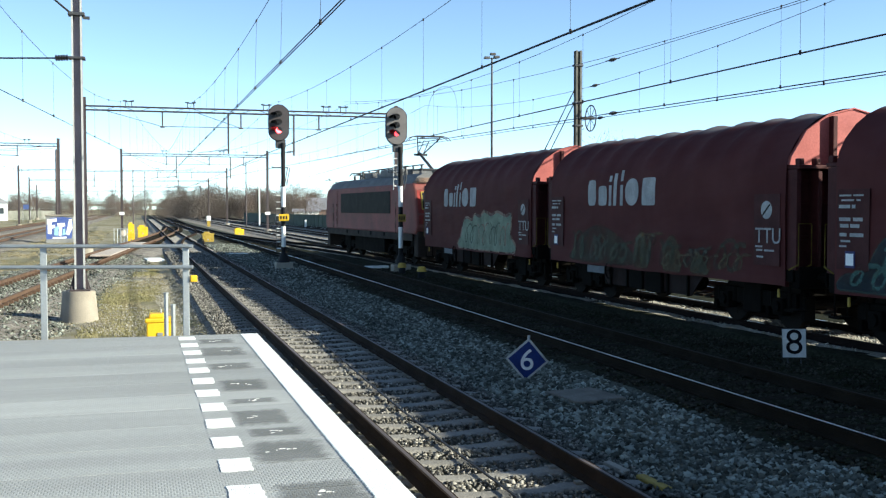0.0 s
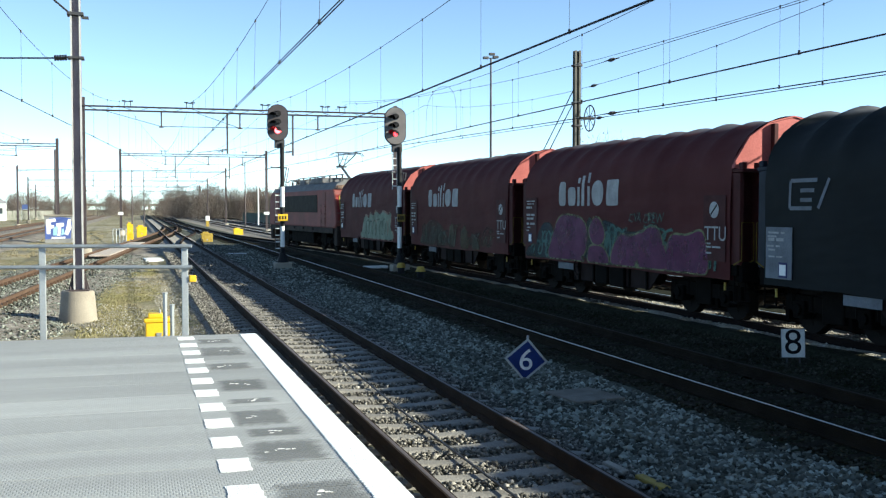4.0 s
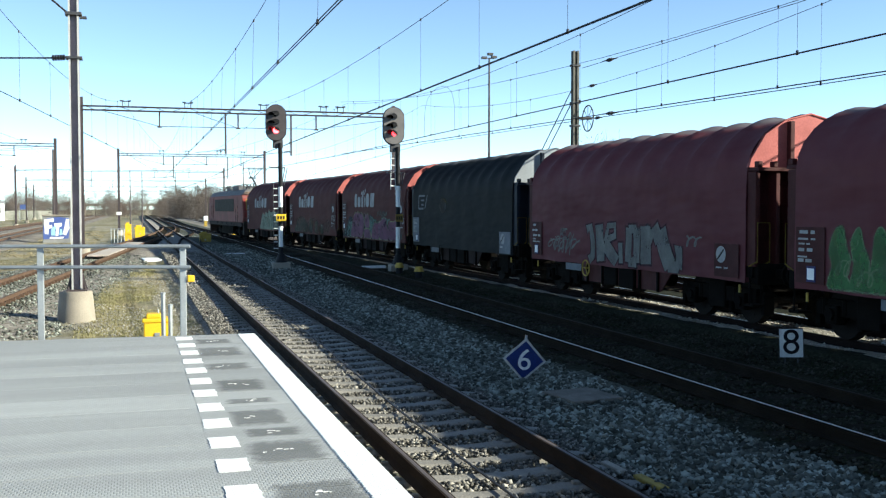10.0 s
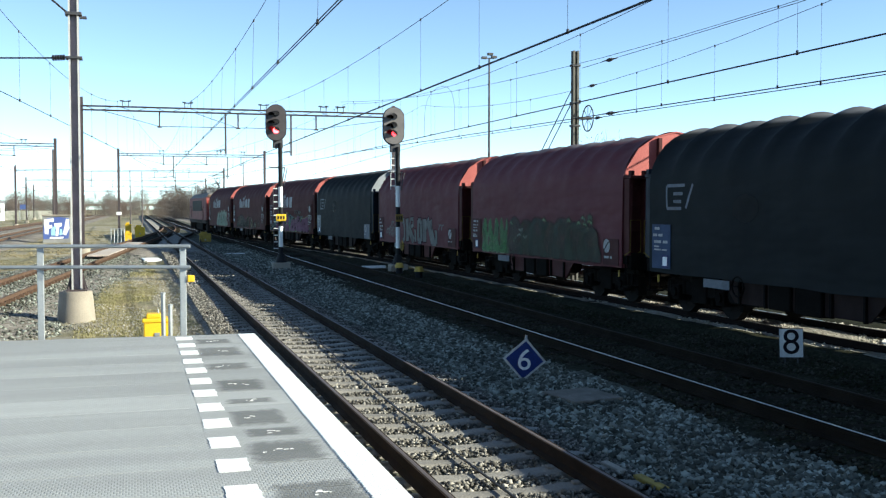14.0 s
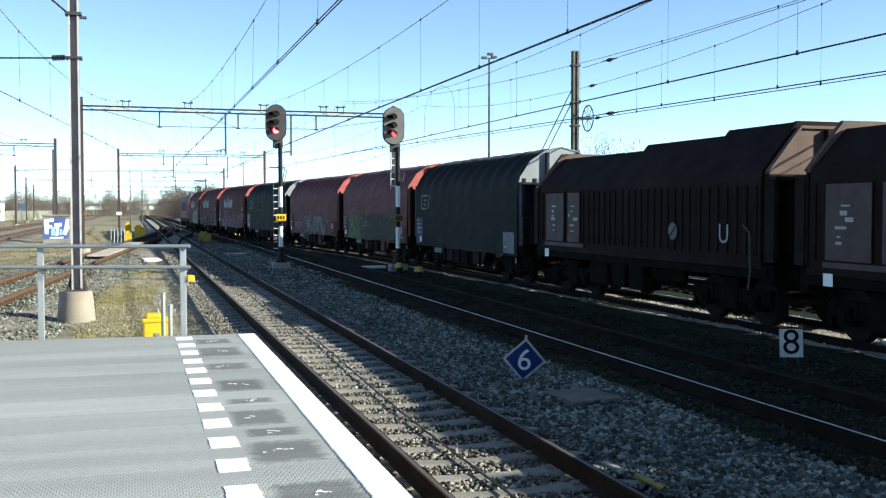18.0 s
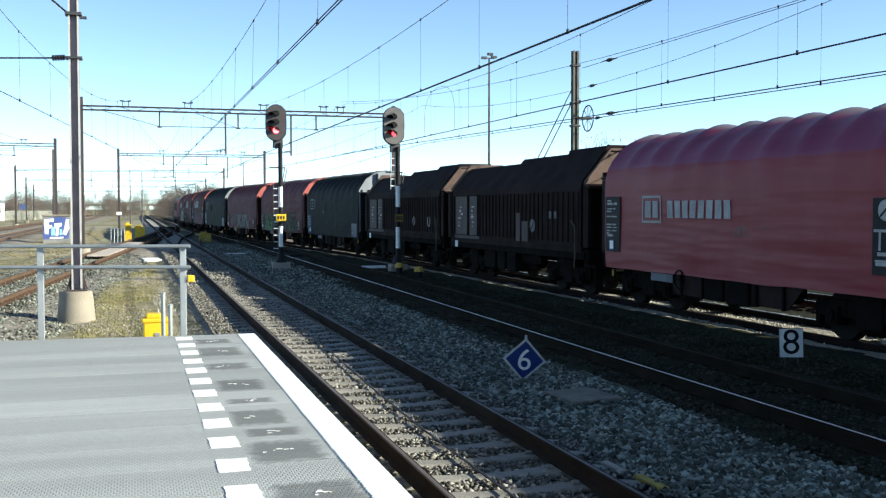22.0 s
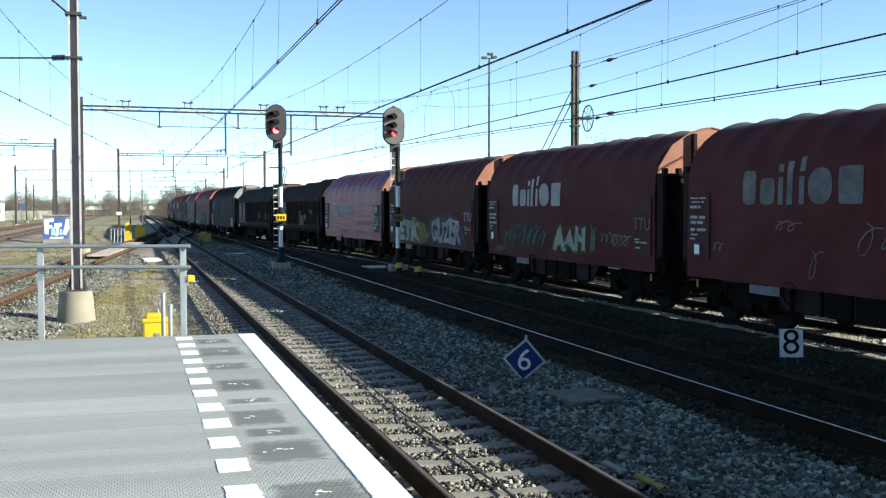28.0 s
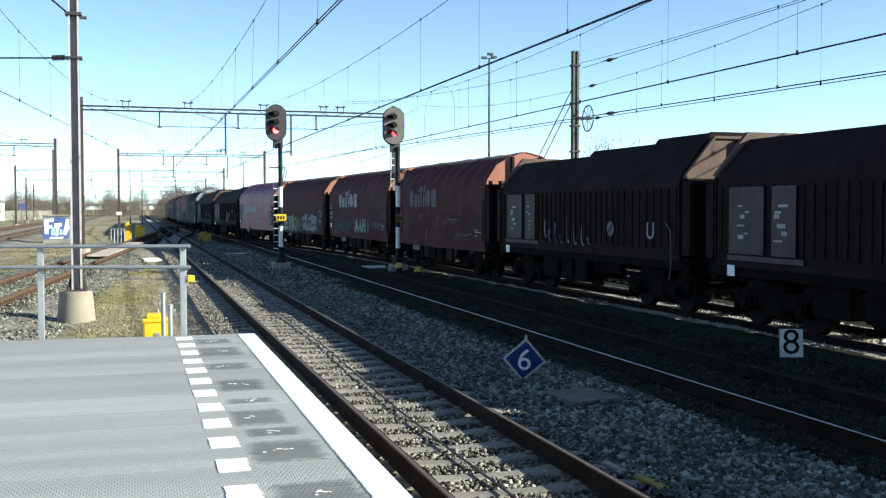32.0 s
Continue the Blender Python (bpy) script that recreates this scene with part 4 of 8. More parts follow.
def data_panel(root, y0, y1, z0, z1, paint, card=None):
    bm = bmesh.new()
    side_plate(bm, y0, y1, z0, z1, -1.472)
    panel = part("data_panel", bm, paint, root, "painted panel with small white print")
    rng = random.Random(int(abs(y0 * 10)) + int(z1 * 100))
    w, h = y1 - y0, z1 - z0
    lines = []
    top = h / 2 - 0.12 if y0 > 0 else -h / 2 + 0.25 * h
    while top > -h / 2 + (0.36 if card else 0.1):
        tall = rng.choice((0.03, 0.035, 0.06))
        if rng.random() < 0.92:
            a = rng.uniform(0.06, 0.16)
            b = rng.uniform(0.2, 0.4)
            lines.append((-w / 2 + a * w, top, w * b, tall))
            if rng.random() < 0.6:
                c = a + b + rng.uniform(0.05, 0.1)
                lines.append((-w / 2 + c * w, top, w * rng.uniform(0.1, 0.9 - c), tall))
        top -= tall + rng.choice((0.035, 0.05, 0.09))
    for line in lines:
        on_side(bars([line], LETTER), "small_print", root, (y0 + y1) / 2, (z0 + z1) / 2, -1.477)
    if card:
        bm = bmesh.new()
        side_plate(bm, card - 0.12, card + 0.12, z0 + 0.03, z0 + 0.31, -1.487)
        holder = part("card_holder", bm, SHARED_MATS["card_blue"], root, "dark blue card holder")
        bm = bmesh.new()
        side_plate(bm, card - 0.095, card + 0.095, z0 + 0.07, z0 + 0.27, -1.492)
        part("paper_card", bm, WHITE, holder, "white paper card")


def round_mark(root, y, z, text, size=0.42):
    bm = bmesh.new()
    tube(bm, (-1.482, y, z), (-1.478, y, z), 0.17, 20)
    part("round_mark", bm, LETTER, root, "white round mark with a black stroke")
    bm = bmesh.new()
    v = [bm.verts.new((-1.488, y + a, z + b)) for a, b in ((0.1, -0.12), (0.13, -0.09), (-0.1, 0.12), (-0.13, 0.09))]
    bm.faces.new(v)
    part("stroke", bm, BLACK, root)
    if text:
        on_side(letters(text, size, LETTER), "lettering", root, y - 0.06, z - 0.5, -1.484)


def brown_wagon(i, label, end_paint):
    """A wagon with three ribbed steel hoods that slide over one another."""
    root = tagged(new("hood_wagon"), label, "wagon", "wagons of the goods train")
    for y0, y1, grow, lift in ((0.3, 5.3, 0.0, -0.04), (-3.15, 0.45, 0.03, 0.09), (-5.3, -3.0, 0.06, 0.2)):
        out = [(-1.36 - grow, 1.3), (-1.36 - grow, 2.85), (-1.33 - grow, 3.03), (-0.62, 3.8 + lift), (0.62, 3.8 + lift), (1.33 + grow, 3.03), (1.36 + grow, 2.85), (1.36 + grow, 1.3)]
        bm = bmesh.new()
        prism(bm, out, y0, y1)
        hood = part("hood", bm, BROWN_STEEL, root)
        count = int((y1 - y0) / 0.29)
        for r in range(count):
            for s in (-1, 1):
                rib = part("rib", shared("rib", lambda b: box(b, -0.03, 0.03, -0.05, 0.05, 1.42, 2.78, 0.012), BROWN_STEEL), None, hood)
                rib.location = (s * (1.36 + grow), y0 + (r + 0.5) * (y1 - y0) / count, 0)
        bm = bmesh.new()
        prism(bm, [(x * 1.012, z * 1.004) for x, z in out], y0 + 0.01, y0 + 0.09)
        part("hood_rim", bm, BROWN_STEEL, hood)
    for e in (-1, 1):
        y = e * 5.33
        # tan above and dark brown below put the gap's light into the paint
        bm = bmesh.new()
        prism(bm, [(-1.37, 2.98), (-1.36, 3.05), (-0.64, 3.9), (0.64, 3.9), (1.36, 3.05), (1.37, 2.98)], min(y, y + e * 0.06), max(y, y + e * 0.06))
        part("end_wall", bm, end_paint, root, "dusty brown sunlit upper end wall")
        bm = bmesh.new()
        box(bm, -1.38, 1.38, *sorted((y, y + e * 0.06)), 1.3, 2.976)
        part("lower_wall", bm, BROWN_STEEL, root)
        # posts added and set deep so that they shade the lower wall
        for x in (-1.36, -0.9, -0.45, 0.0, 0.45, 0.9, 1.36):
            bm = bmesh.new()
            box(bm, x - 0.05, x + 0.05, *sorted((y + e * 0.062, y + e * 0.34)), 1.3, 2.84, 0.01)
            part("post", bm, BROWN_STEEL, root)
        bm = bmesh.new()
        box(bm, -1.4, 1.4, *sorted((y + e * 0.062, y + e * 0.38)), 2.85, 2.93, 0.01)
        part("ledge", bm, BROWN_STEEL, root)
        bm = bmesh.new()
        box(bm, -0.1, 0.1, *sorted((y + e * 0.062, y + e * 0.2)), 2.94, 3.84, 0.01)
        part("end_post", bm, BROWN_STEEL, root)
        bm = bmesh.new()
        for p, q in (((-1.37, 3.0), (-0.64, 3.88)), ((-0.64, 3.88), (0.64, 3.88)), ((0.64, 3.88), (1.37, 3.0))):
            tube(bm, (p[0], y + e * 0.08, p[1]), (q[0], y + e * 0.08, q[1]), 0.04, 6)
        part("rim", bm, end_paint, root)
    bm = bmesh.new()
    for s in (-1, 1):
        box(bm, s * 1.3, s * 1.42, -5.3, 5.3, 1.16, 1.3, 0.01)
    part("sill", bm, BROWN_STEEL, root)
    underframe(root)
    for y0, y1 in ((3.64, 4.8), (2.65, 3.38)):
        bm = bmesh.new()
        side_plate(bm, y0, y1, 1.43, 2.75, -1.41)
        part("data_panel", bm, SHARED_MATS["panel_brown"], root, "reddish brown data panel")
        rng = random.Random(i + int(y0))
        for r in range(6):
            on_side(bars([(rng.uniform(-0.32, 0.0), 0.35 - 0.13 * r - rng.uniform(0, 0.06), rng.uniform(0.08, 0.3), rng.choice((0.03, 0.05, 0.08)))], LETTER), "small_print", root, (y0 + y1) / 2, 2.05, -1.415)
    if i != 9:
        on_side(letters("U", 0.55, LETTER), "lettering", root, -4.1, 1.8, -1.46)
    else:
        for y in (-3.4, -3.75):
            on_side(bars([(-0.08, -0.1, 0.16, 0.2)], LETTER_DIM), "small_print", root, y, 2.15, -1.46)
        for y0, y1, z1 in ((-1.15, -0.85, 2.2), (-1.75, -1.3, 1.95)):
            bm = bmesh.new()
            side_plate(bm, y0, y1, 1.35, z1, -1.436)
            part("data_panel", bm, SHARED_MATS["panel_brown"], root, "reddish brown data panel")
    bm = bmesh.new()
    for p, q in (((-1.44, -4.75, 2.0), (-1.47, -5.0, 1.85)), ((-1.47, -5.0, 1.85), (-1.48, -5.05, 1.1)), ((-1.48, -5.05, 1.1), (-1.46, -4.95, 0.75))):
        tube(bm, p, q, 0.022, 6)
    part("rope", bm, mat("pale_rope", (0.09, 0.085, 0.06), 0.9, 0, 0.3, 5, 40, 0.1, spec=0.05), root, "slack pale rope")
    bm = bmesh.new()
    side_plate(bm, 2.4, 4.85, 1.3, 1.4, -1.425)
    part("sill_strip", bm, SHARED_MATS["panel_brown"], root, "worn paler sill strip")
    bm = bmesh.new()
    tube(bm, (-1.436, -2.1, 1.83), (-1.431, -2.1, 1.83), 0.19, 20)
    disc = part("round_mark", bm, LETTER_DIM, root, "faded round mark with a dark slash")
    bm = bmesh.new()
    bm.faces.new([bm.verts.new((-1.439, -2.1 + a, 1.83 + b)) for a, b in ((0.12, -0.14), (0.15, -0.1), (-0.12, 0.14), (-0.15, 0.1))])
    bmesh.ops.solidify(bm, geom=list(bm.faces), thickness=0.002)
    part("slash", bm, BLACK, disc)
    bm = bmesh.new()
    side_plate(bm, 4.55, 4.8, 0.98, 1.2, -1.44)
    part("paper_card", bm, WHITE, root, "white paper card")
    return root


for key, colour in (("cream", (0.3, 0.2, 0.15)), ("washed", (0.055, 0.055, 0.034)), ("ochre", (0.12, 0.085, 0.04)), ("patch", (0.012, 0.011, 0.011)), ("pale_green", (0.17, 0.24, 0.13)),
                    ("greybrown", (0.085, 0.075, 0.06)), ("moss", (0.05, 0.066, 0.04)), ("yellow_green", (0.17, 0.165, 0.03))):
    SHARED_MATS[key] = spray_mat("spray_" + key, colour, 0.85 if key in ("cream", "pale_green", "yellow_green") else 0.4 if key == "washed" else 0.6, 0.7 if key == "washed" else 0.55)
SHARED_MATS["mint_teal"] = spray_mat("spray_mint_teal", (0.06, 0.14, 0.12), 0.9, 0.3)
SHARED_MATS["panel_brown"] = mat("panel_brown", (0.047, 0.025, 0.024), 0.7, 0, 0.3, 3, 30, 0.05)
PINK = spray_mat("spray_magenta", (0.115, 0.024, 0.075), 0.95, 0.25)
LIME = spray_mat("spray_lime", (0.19, 0.2, 0.1), 0.85, 0.5)
TEAL = spray_mat("spray_teal", (0.03, 0.075, 0.062), 0.8, 0.5)
MINT = spray_mat("spray_mint", (0.2, 0.26, 0.19), 0.92, 0.3)
SILVER = spray_mat("spray_silver", (0.16, 0.157, 0.15), 0.95, 0.3)
NAVY = spray_mat("spray_navy", (0.02, 0.024, 0.04), 0.7, 0.6)
GREEN = spray_mat("spray_green", (0.05, 0.15, 0.05), 0.92, 0.4)
OLIVE = spray_mat("spray_olive", (0.055, 0.063, 0.043), 0.75, 0.6)
VIOLET = spray_mat("spray_violet", (0.045, 0.028, 0.075), 0.75, 0.6)
CHALK = spray_mat("spray_white", (0.32, 0.315, 0.29), 0.92, 0.3)


def trade_mark(root, y, z, paint):
    """The faded trade mark: its leading edge at y, its foot at z."""
    bm = bmesh.new()
    word_shapes(bm, 3.5, 0.66)
    me = bpy.data.meshes.new("trade_mark")
    bm.to_mesh(me)
    bm.free()
    me.materials.append(paint)
    on_side(me, "trade_mark", root, y, z, -1.478, "white plain shapes of a faded trade mark")


def swoosh_mark(root, paint):
    """A faint outlined trade mark as plain strokes."""
    bm = bmesh.new()
    for a, b in (((0, 0), (0.62, 0)), ((0, 0), (0, 0.5)), ((0, 0.5), (0.75, 0.5)), ((0.3, 0.15), (0.62, 0.15)), ((0.3, 0.32), (0.68, 0.32)), ((0.8, 0.0), (1.08, 0.52))):
        d = (Vector(b) - Vector(a)).normalized() * 0.035
        nx, ny = -d.y, d.x
        bm.faces.new([bm.verts.new((p[0] + q * nx, p[1] + q * ny, 0.003)) for p, q in ((a, 1), (b, 1), (b, -1), (a, -1))])
    me = bpy.data.meshes.new("trade_mark")
    bm.to_mesh(me)
    bm.free()
    me.materials.append(paint)
    on_side(me, "trade_mark", root, 4.5, 2.33, -1.478, "pale outlined plain strokes of a trade mark")


TRAIN = []


def dress_plain(root, mark=LETTER, at=2.9):
    trade_mark(root, at, 2.4, mark)
    data_panel(root, 4.4, 5.2, 1.3, 2.65, PANEL_RED, 4.85)
    data_panel(root, -5.15, -4.35, 1.25, 2.6, PANEL_RED)


w = tarp_wagon(1, RUST_RED, ORANGE_RED, "dark red tarpaulin wagon with a pale mint graffito", 10, 0.05)
dress_plain(w)
round_mark(w, -4.75, 2.3, "TTU")
bubble(w, [(0.95, 0.97), (0.9, 1.4), (0.7, 1.85), (0.3, 1.98), (-0.2, 1.9), (-0.5, 2.1), (-1.0, 2.02), (-1.4, 2.2), (-2.0, 2.08), (-2.6, 2.18), (-3.3, 2.05), (-3.75, 2.1), (-3.65, 1.5), (-3.8, 0.97)], MINT, SHARED_MATS["cream"], "pale mint graffito with a cream pink outline", 0, 0.09)
for k, (a, b) in enumerate(((0.6, -0.5), (-0.6, -1.7), (-1.8, -2.7), (-2.7, -3.5))):
    scrawl(w, a, b, 1.05, 1.9, SHARED_MATS["cream"] if k % 2 else TEAL, 60 + k, 2, 0.05, "thin inner line of the mint graffito", 2)
TRAIN.append(w)
w = tarp_wagon(2, RUST_RED, ORANGE_RED, "dark red tarpaulin wagon with washed-out graffiti", 10, 0.05)
dress_plain(w)
round_mark(w, -4.75, 2.3, "TTU")
bubble(w, [(3.8, 0.97), (3.7, 1.3), (3.2, 1.7), (2.3, 1.9), (1.5, 1.75), (0.9, 1.5), (0.5, 1.0)], SHARED_MATS["washed"], SHARED_MATS["washed"], "washed-out olive patch", 0, 0.02)
for k, (y, top, wide) in enumerate(((0.1, 1.75, 0.3), (-1.3, 1.72, 0.34), (-2.4, 1.4, 0.3))):
    bubble(w, [(y + wide, 0.97), (y + wide * 0.8, top - 0.2), (y, top), (y - wide * 0.8, top - 0.25), (y - wide, 0.97)], SHARED_MATS["washed"], SHARED_MATS["ochre"], "washed-out olive graffito", k + 1, 0.03)
for k, (a, b, z) in enumerate(((0.4, -0.7, 1.7), (-0.9, -1.9, 1.3), (-2.0, -3.0, 1.25), (-3.1, -4.1, 1.35))):
    scrawl(w, a, b, z - 0.3, z + 0.12, SHARED_MATS["ochre"], 70 + k, 2, 0.05, "faded ochre scrawl", 6)
for k in range(7):
    a = 3.9 - k * 1.15
    scrawl(w, a, a - 0.9, 1.0, 1.75 - 0.1 * (k % 3), OLIVE if k % 2 else SHARED_MATS["moss"], 170 + k, 2 + k % 2, 0.09, "washed-out green scrawl", 5)
TRAIN.append(w)
w = tarp_wagon(3, RUST_RED, ORANGE_RED, "dark red tarpaulin wagon with a magenta graffito", 10, 0.05)
dress_plain(w)
round_mark(w, -4.75, 2.3, "TTU")
for k, pts in enumerate(([(5.1, 0.95), (5.0, 1.2), (4.5, 1.25), (4.2, 1.7), (3.8, 1.92), (3.3, 1.75), (3.5, 0.95)], [(1.2, 1.7), (1.1, 2.0), (0.9, 2.02), (0.9, 1.2), (1.3, 1.1)],
                         [(0.3, 1.95), (-0.1, 1.98), (-0.6, 1.85), (-1.4, 1.75), (-2.3, 1.95), (-2.6, 1.75), (-2.7, 1.4), (-0.4, 1.6), (-0.2, 0.95), (0.1, 0.97), (0.4, 1.4)])):
    bubble(w, pts, NAVY, TEAL, "dark teal ground of the magenta graffito", 0, 0.03)
for k, (a, b, z0, z1) in enumerate(((4.9, 3.3, 0.98, 1.45), (4.1, 3.3, 1.2, 1.75), (0.35, -0.5, 0.98, 1.85), (0.1, -0.9, 1.3, 1.95), (-1.7, -3.0, 1.55, 1.95), (-2.3, -3.0, 1.0, 1.7), (-4.3, -4.9, 0.98, 1.6))):
    scrawl(w, a, b, z0, z1, SHARED_MATS["mint_teal"], 80 + k, 3, 0.07, "teal sprayed swirls", 3)
for k, pts in enumerate(([(3.45, 0.95), (3.3, 1.5), (2.85, 2.08), (2.0, 2.13), (1.35, 2.0), (1.08, 1.6), (1.25, 1.2), (1.5, 1.05), (1.45, 0.94)],
                         [(0.98, 1.75), (0.78, 2.05), (0.4, 2.05), (0.15, 1.75), (0.3, 1.45), (0.75, 1.45)],
                         [(1.0, 0.95), (0.95, 1.32), (0.5, 1.38), (0.15, 1.3), (-0.05, 0.95)],
                         [(-0.32, 0.94), (-0.6, 1.64), (-1.2, 1.66), (-1.7, 1.76), (-2.2, 1.9), (-2.6, 1.75), (-2.72, 0.94)],
                         [(-2.85, 0.94), (-3.05, 1.68), (-3.7, 1.74), (-4.35, 1.8), (-4.4, 0.94)])):
    bubble(w, pts, PINK, LIME, "magenta bubble graffito with a lime outline", k + 4)
bubble(w, [(2.45, 1.6), (2.38, 1.75), (2.2, 1.72), (2.22, 1.58)], PINK, LIME, "magenta bubble graffito with a lime outline", 12, 0.025)
bubble(w, [(-1.45, 0.95), (-1.55, 1.1), (-1.65, 0.95)], LIME, LIME, "lime tip", 12, 0.01)
block_word(w, "CVA CREW", -1.1, -2.75, 1.98, 2.24, SHARED_MATS["mint_teal"], RUST_RED, "small teal sprayed lettering", 0.0, 0.2, 0)
TRAIN.append(w)
w = tarp_wagon(4, BLUE_TARP, PALE_PAINT, "blue-black tarpaulin wagon with pale end walls", 10, 0.1)
data_panel(w, 4.4, 5.2, 1.02, 1.98, PANEL_GREY, 4.65)
data_panel(w, -5.17, -4.25, 0.92, 1.6, PANEL_GREY)
round_mark(w, -4.55, 1.38, "")
swoosh_mark(w, PANEL_GREY)
bubble(w, [(1.9, 2.3), (1.85, 2.6), (1.5, 2.72), (1.15, 2.6), (1.1, 2.35), (1.45, 2.15)], SHARED_MATS["patch"], SHARED_MATS["patch"], "dark rubbed patch", 0, 0.02)
TRAIN.append(w)
w = tarp_wagon(5, WINE_TARP, ORANGE_RED, "wine red ribbed tarpaulin wagon with a silver graffito", 10, 0.1, YELLOW_DIRTY)
data_panel(w, 4.5, 5.2, 1.0, 1.95, PANEL_RED, 4.85)
data_panel(w, -5.1, -4.25, 0.95, 1.62, PANEL_RED)
round_mark(w, -4.5, 1.4, "")
for k, (wide, pts) in enumerate(((0.24, [(1.64, 1.78), (1.42, 1.86), (1.29, 1.45), (1.31, 1.12), (1.52, 1.0)]), (0.4, [(0.95, 1.92), (0.86, 1.0)]), (0.38, [(0.66, 1.46), (0.3, 1.2), (0.02, 1.0)]),
                                (0.17, [(0.62, 1.5), (0.47, 1.9), (0.1, 1.92), (0.1, 1.66), (0.46, 1.58)]), (0.2, [(-0.17, 1.5), (-0.19, 1.0)]), (0.3, [(-0.6, 1.87), (-0.56, 1.05)]), (0.3, [(-0.98, 1.87), (-0.98, 1.05)]), (0.2, [(-0.6, 1.84), (-0.98, 1.85)]),
                                (0.24, [(-0.58, 1.06), (-0.98, 1.06)]), (0.46, [(-1.38, 1.92), (-1.42, 1.04)]), (0.32, [(-1.4, 1.8), (-1.72, 1.62)]), (0.4, [(-1.75, 1.66), (-2.05, 1.86)]), (0.5, [(-2.06, 1.84), (-2.2, 1.5), (-2.5, 1.06)]),
                                (0.26, [(-2.4, 1.04), (-2.86, 1.04)]), (0.26, [(-2.86, 1.0), (-2.88, 1.46), (-2.72, 1.4)]))):
    sprayed_line(w, pts, wide, SILVER, NAVY, "silver block graffito with a dark outline", 0)
for k, (a, b, z0, z1) in enumerate(((4.1, 2.2, 1.2, 1.55), (3.7, 2.5, 1.05, 1.7), (3.3, 2.9, 1.6, 1.8), (-3.1, -3.7, 1.5, 1.75))):
    scrawl(w, a, b, z0, z1, SILVER, 90 + k, 5 if k < 2 else 2, 0.04, "thin white scrawl")
TRAIN.append(w)
w = tarp_wagon(6, WINE_TARP, ORANGE_RED, "wine red tarpaulin wagon with green and grey graffiti", 10, 0.05)
data_panel(w, 4.4, 5.2, 1.0, 2.0, PANEL_RED, 4.75)
data_panel(w, -5.15, -4.35, 0.93, 1.58, PANEL_RED)
round_mark(w, -4.55, 1.4, "")
for k, pts in enumerate(([(4.3, 0.97), (4.2, 1.35), (4.28, 1.6), (4.15, 1.95), (3.95, 2.0), (3.85, 1.7), (3.75, 1.45), (3.85, 1.2), (3.7, 0.97)],
                         [(3.72, 0.97), (3.65, 1.4), (3.72, 1.75), (3.55, 2.0), (3.42, 1.7), (3.3, 1.5), (3.3, 1.1), (3.2, 0.97)],
                         [(3.25, 0.97), (3.2, 1.5), (3.15, 1.9), (3.0, 2.0), (2.85, 1.7), (2.9, 1.4), (2.7, 0.97)],
                         [(2.7, 0.97), (2.65, 1.3), (2.75, 1.7), (2.6, 2.02), (2.45, 1.7), (2.3, 1.65), (2.15, 2.02), (2.05, 1.8), (2.1, 1.3), (2.0, 0.97)])):
    bubble(w, pts, GREEN, SHARED_MATS["pale_green"], "green spiky graffito with a pale green outline", k, 0.03)
for k, (a, b, z) in enumerate(((4.1, 3.7, 1.3), (3.6, 3.1, 1.15), (3.0, 2.6, 1.35), (2.5, 2.1, 1.2))):
    scrawl(w, a, b, z - 0.15, z + 0.2, SHARED_MATS["pale_green"], 100 + k, 2, 0.03, "pale green inner line", 6)
bubble(w, [(1.95, 0.97), (1.95, 1.6), (1.75, 2.0), (1.4, 2.05), (1.05, 1.85), (1.15, 1.4), (0.95, 0.97)], SHARED_MATS["greybrown"], SHARED_MATS["patch"], "grey-brown graffito", 4, 0.05)
scrawl(w, 1.6, 1.1, 1.3, 1.5, SHARED_MATS["pale_green"], 110, 2, 0.035, "pale inner line", 7)
for k, (a, b, z) in enumerate(((1.15, 0.82, 1.72), (1.25, 0.95, 1.5), (0.8, 0.52, 1.52), (1.05, 0.85, 1.66))):
    sprayed_line(w, [(a, z), ((a + b) / 2, z - 0.07 * (-1) ** k), (b, z + 0.02)], 0.05, CHALK, SHARED_MATS["patch"], "pale stroke of the grey graffito face", 8)
for k, (y, z) in enumerate(((-2.35, 2.02), (-3.0, 1.95), (-3.35, 1.93), (-3.62, 2.0), (-3.25, 2.08), (-3.62, 2.12), (-0.72, 2.02), (1.75, 1.9))):
    sprayed_line(w, [(y + 0.1, z - 0.03), (y, z + 0.02), (y - 0.12, z - 0.06)], 0.07, SHARED_MATS["pale_green"], OLIVE, "pale highlight of the olive graffito", 14)
for k, (y, top, wide) in enumerate(((0.55, 1.98, 0.5), (-0.25, 2.05, 0.55), (-1.1, 1.95, 0.55), (-1.95, 2.05, 0.55), (-2.8, 1.95, 0.6), (-3.6, 1.85, 0.6))):
    bubble(w, [(y + wide, 0.97), (y + wide * 1.05, 1.4), (y + wide * 0.75, top - 0.1), (y, top), (y - wide * 0.7, top - 0.12), (y - wide * 0.8, 1.45), (y - wide, 0.97)], OLIVE if k % 2 else SHARED_MATS["moss"], SHARED_MATS["patch"], "dark olive bubble graffito", 5 + k, 0.05)
    sprayed_line(w, [(y + wide * 0.75, 1.5), (y + wide * 0.62, top - 0.14), (y + wide * 0.2, top - 0.05)], 0.03, SHARED_MATS["greybrown"], OLIVE, "pale edge of the olive graffito", 8 + k)
TRAIN.append(w)
w = tarp_wagon(7, BLUE_TARP, PALE_PAINT, "blue-black tarpaulin wagon with pale end walls", 10, 0.1)
data_panel(w, 4.3, 5.1, 0.98, 1.97, PANEL_BLUE, 4.5)
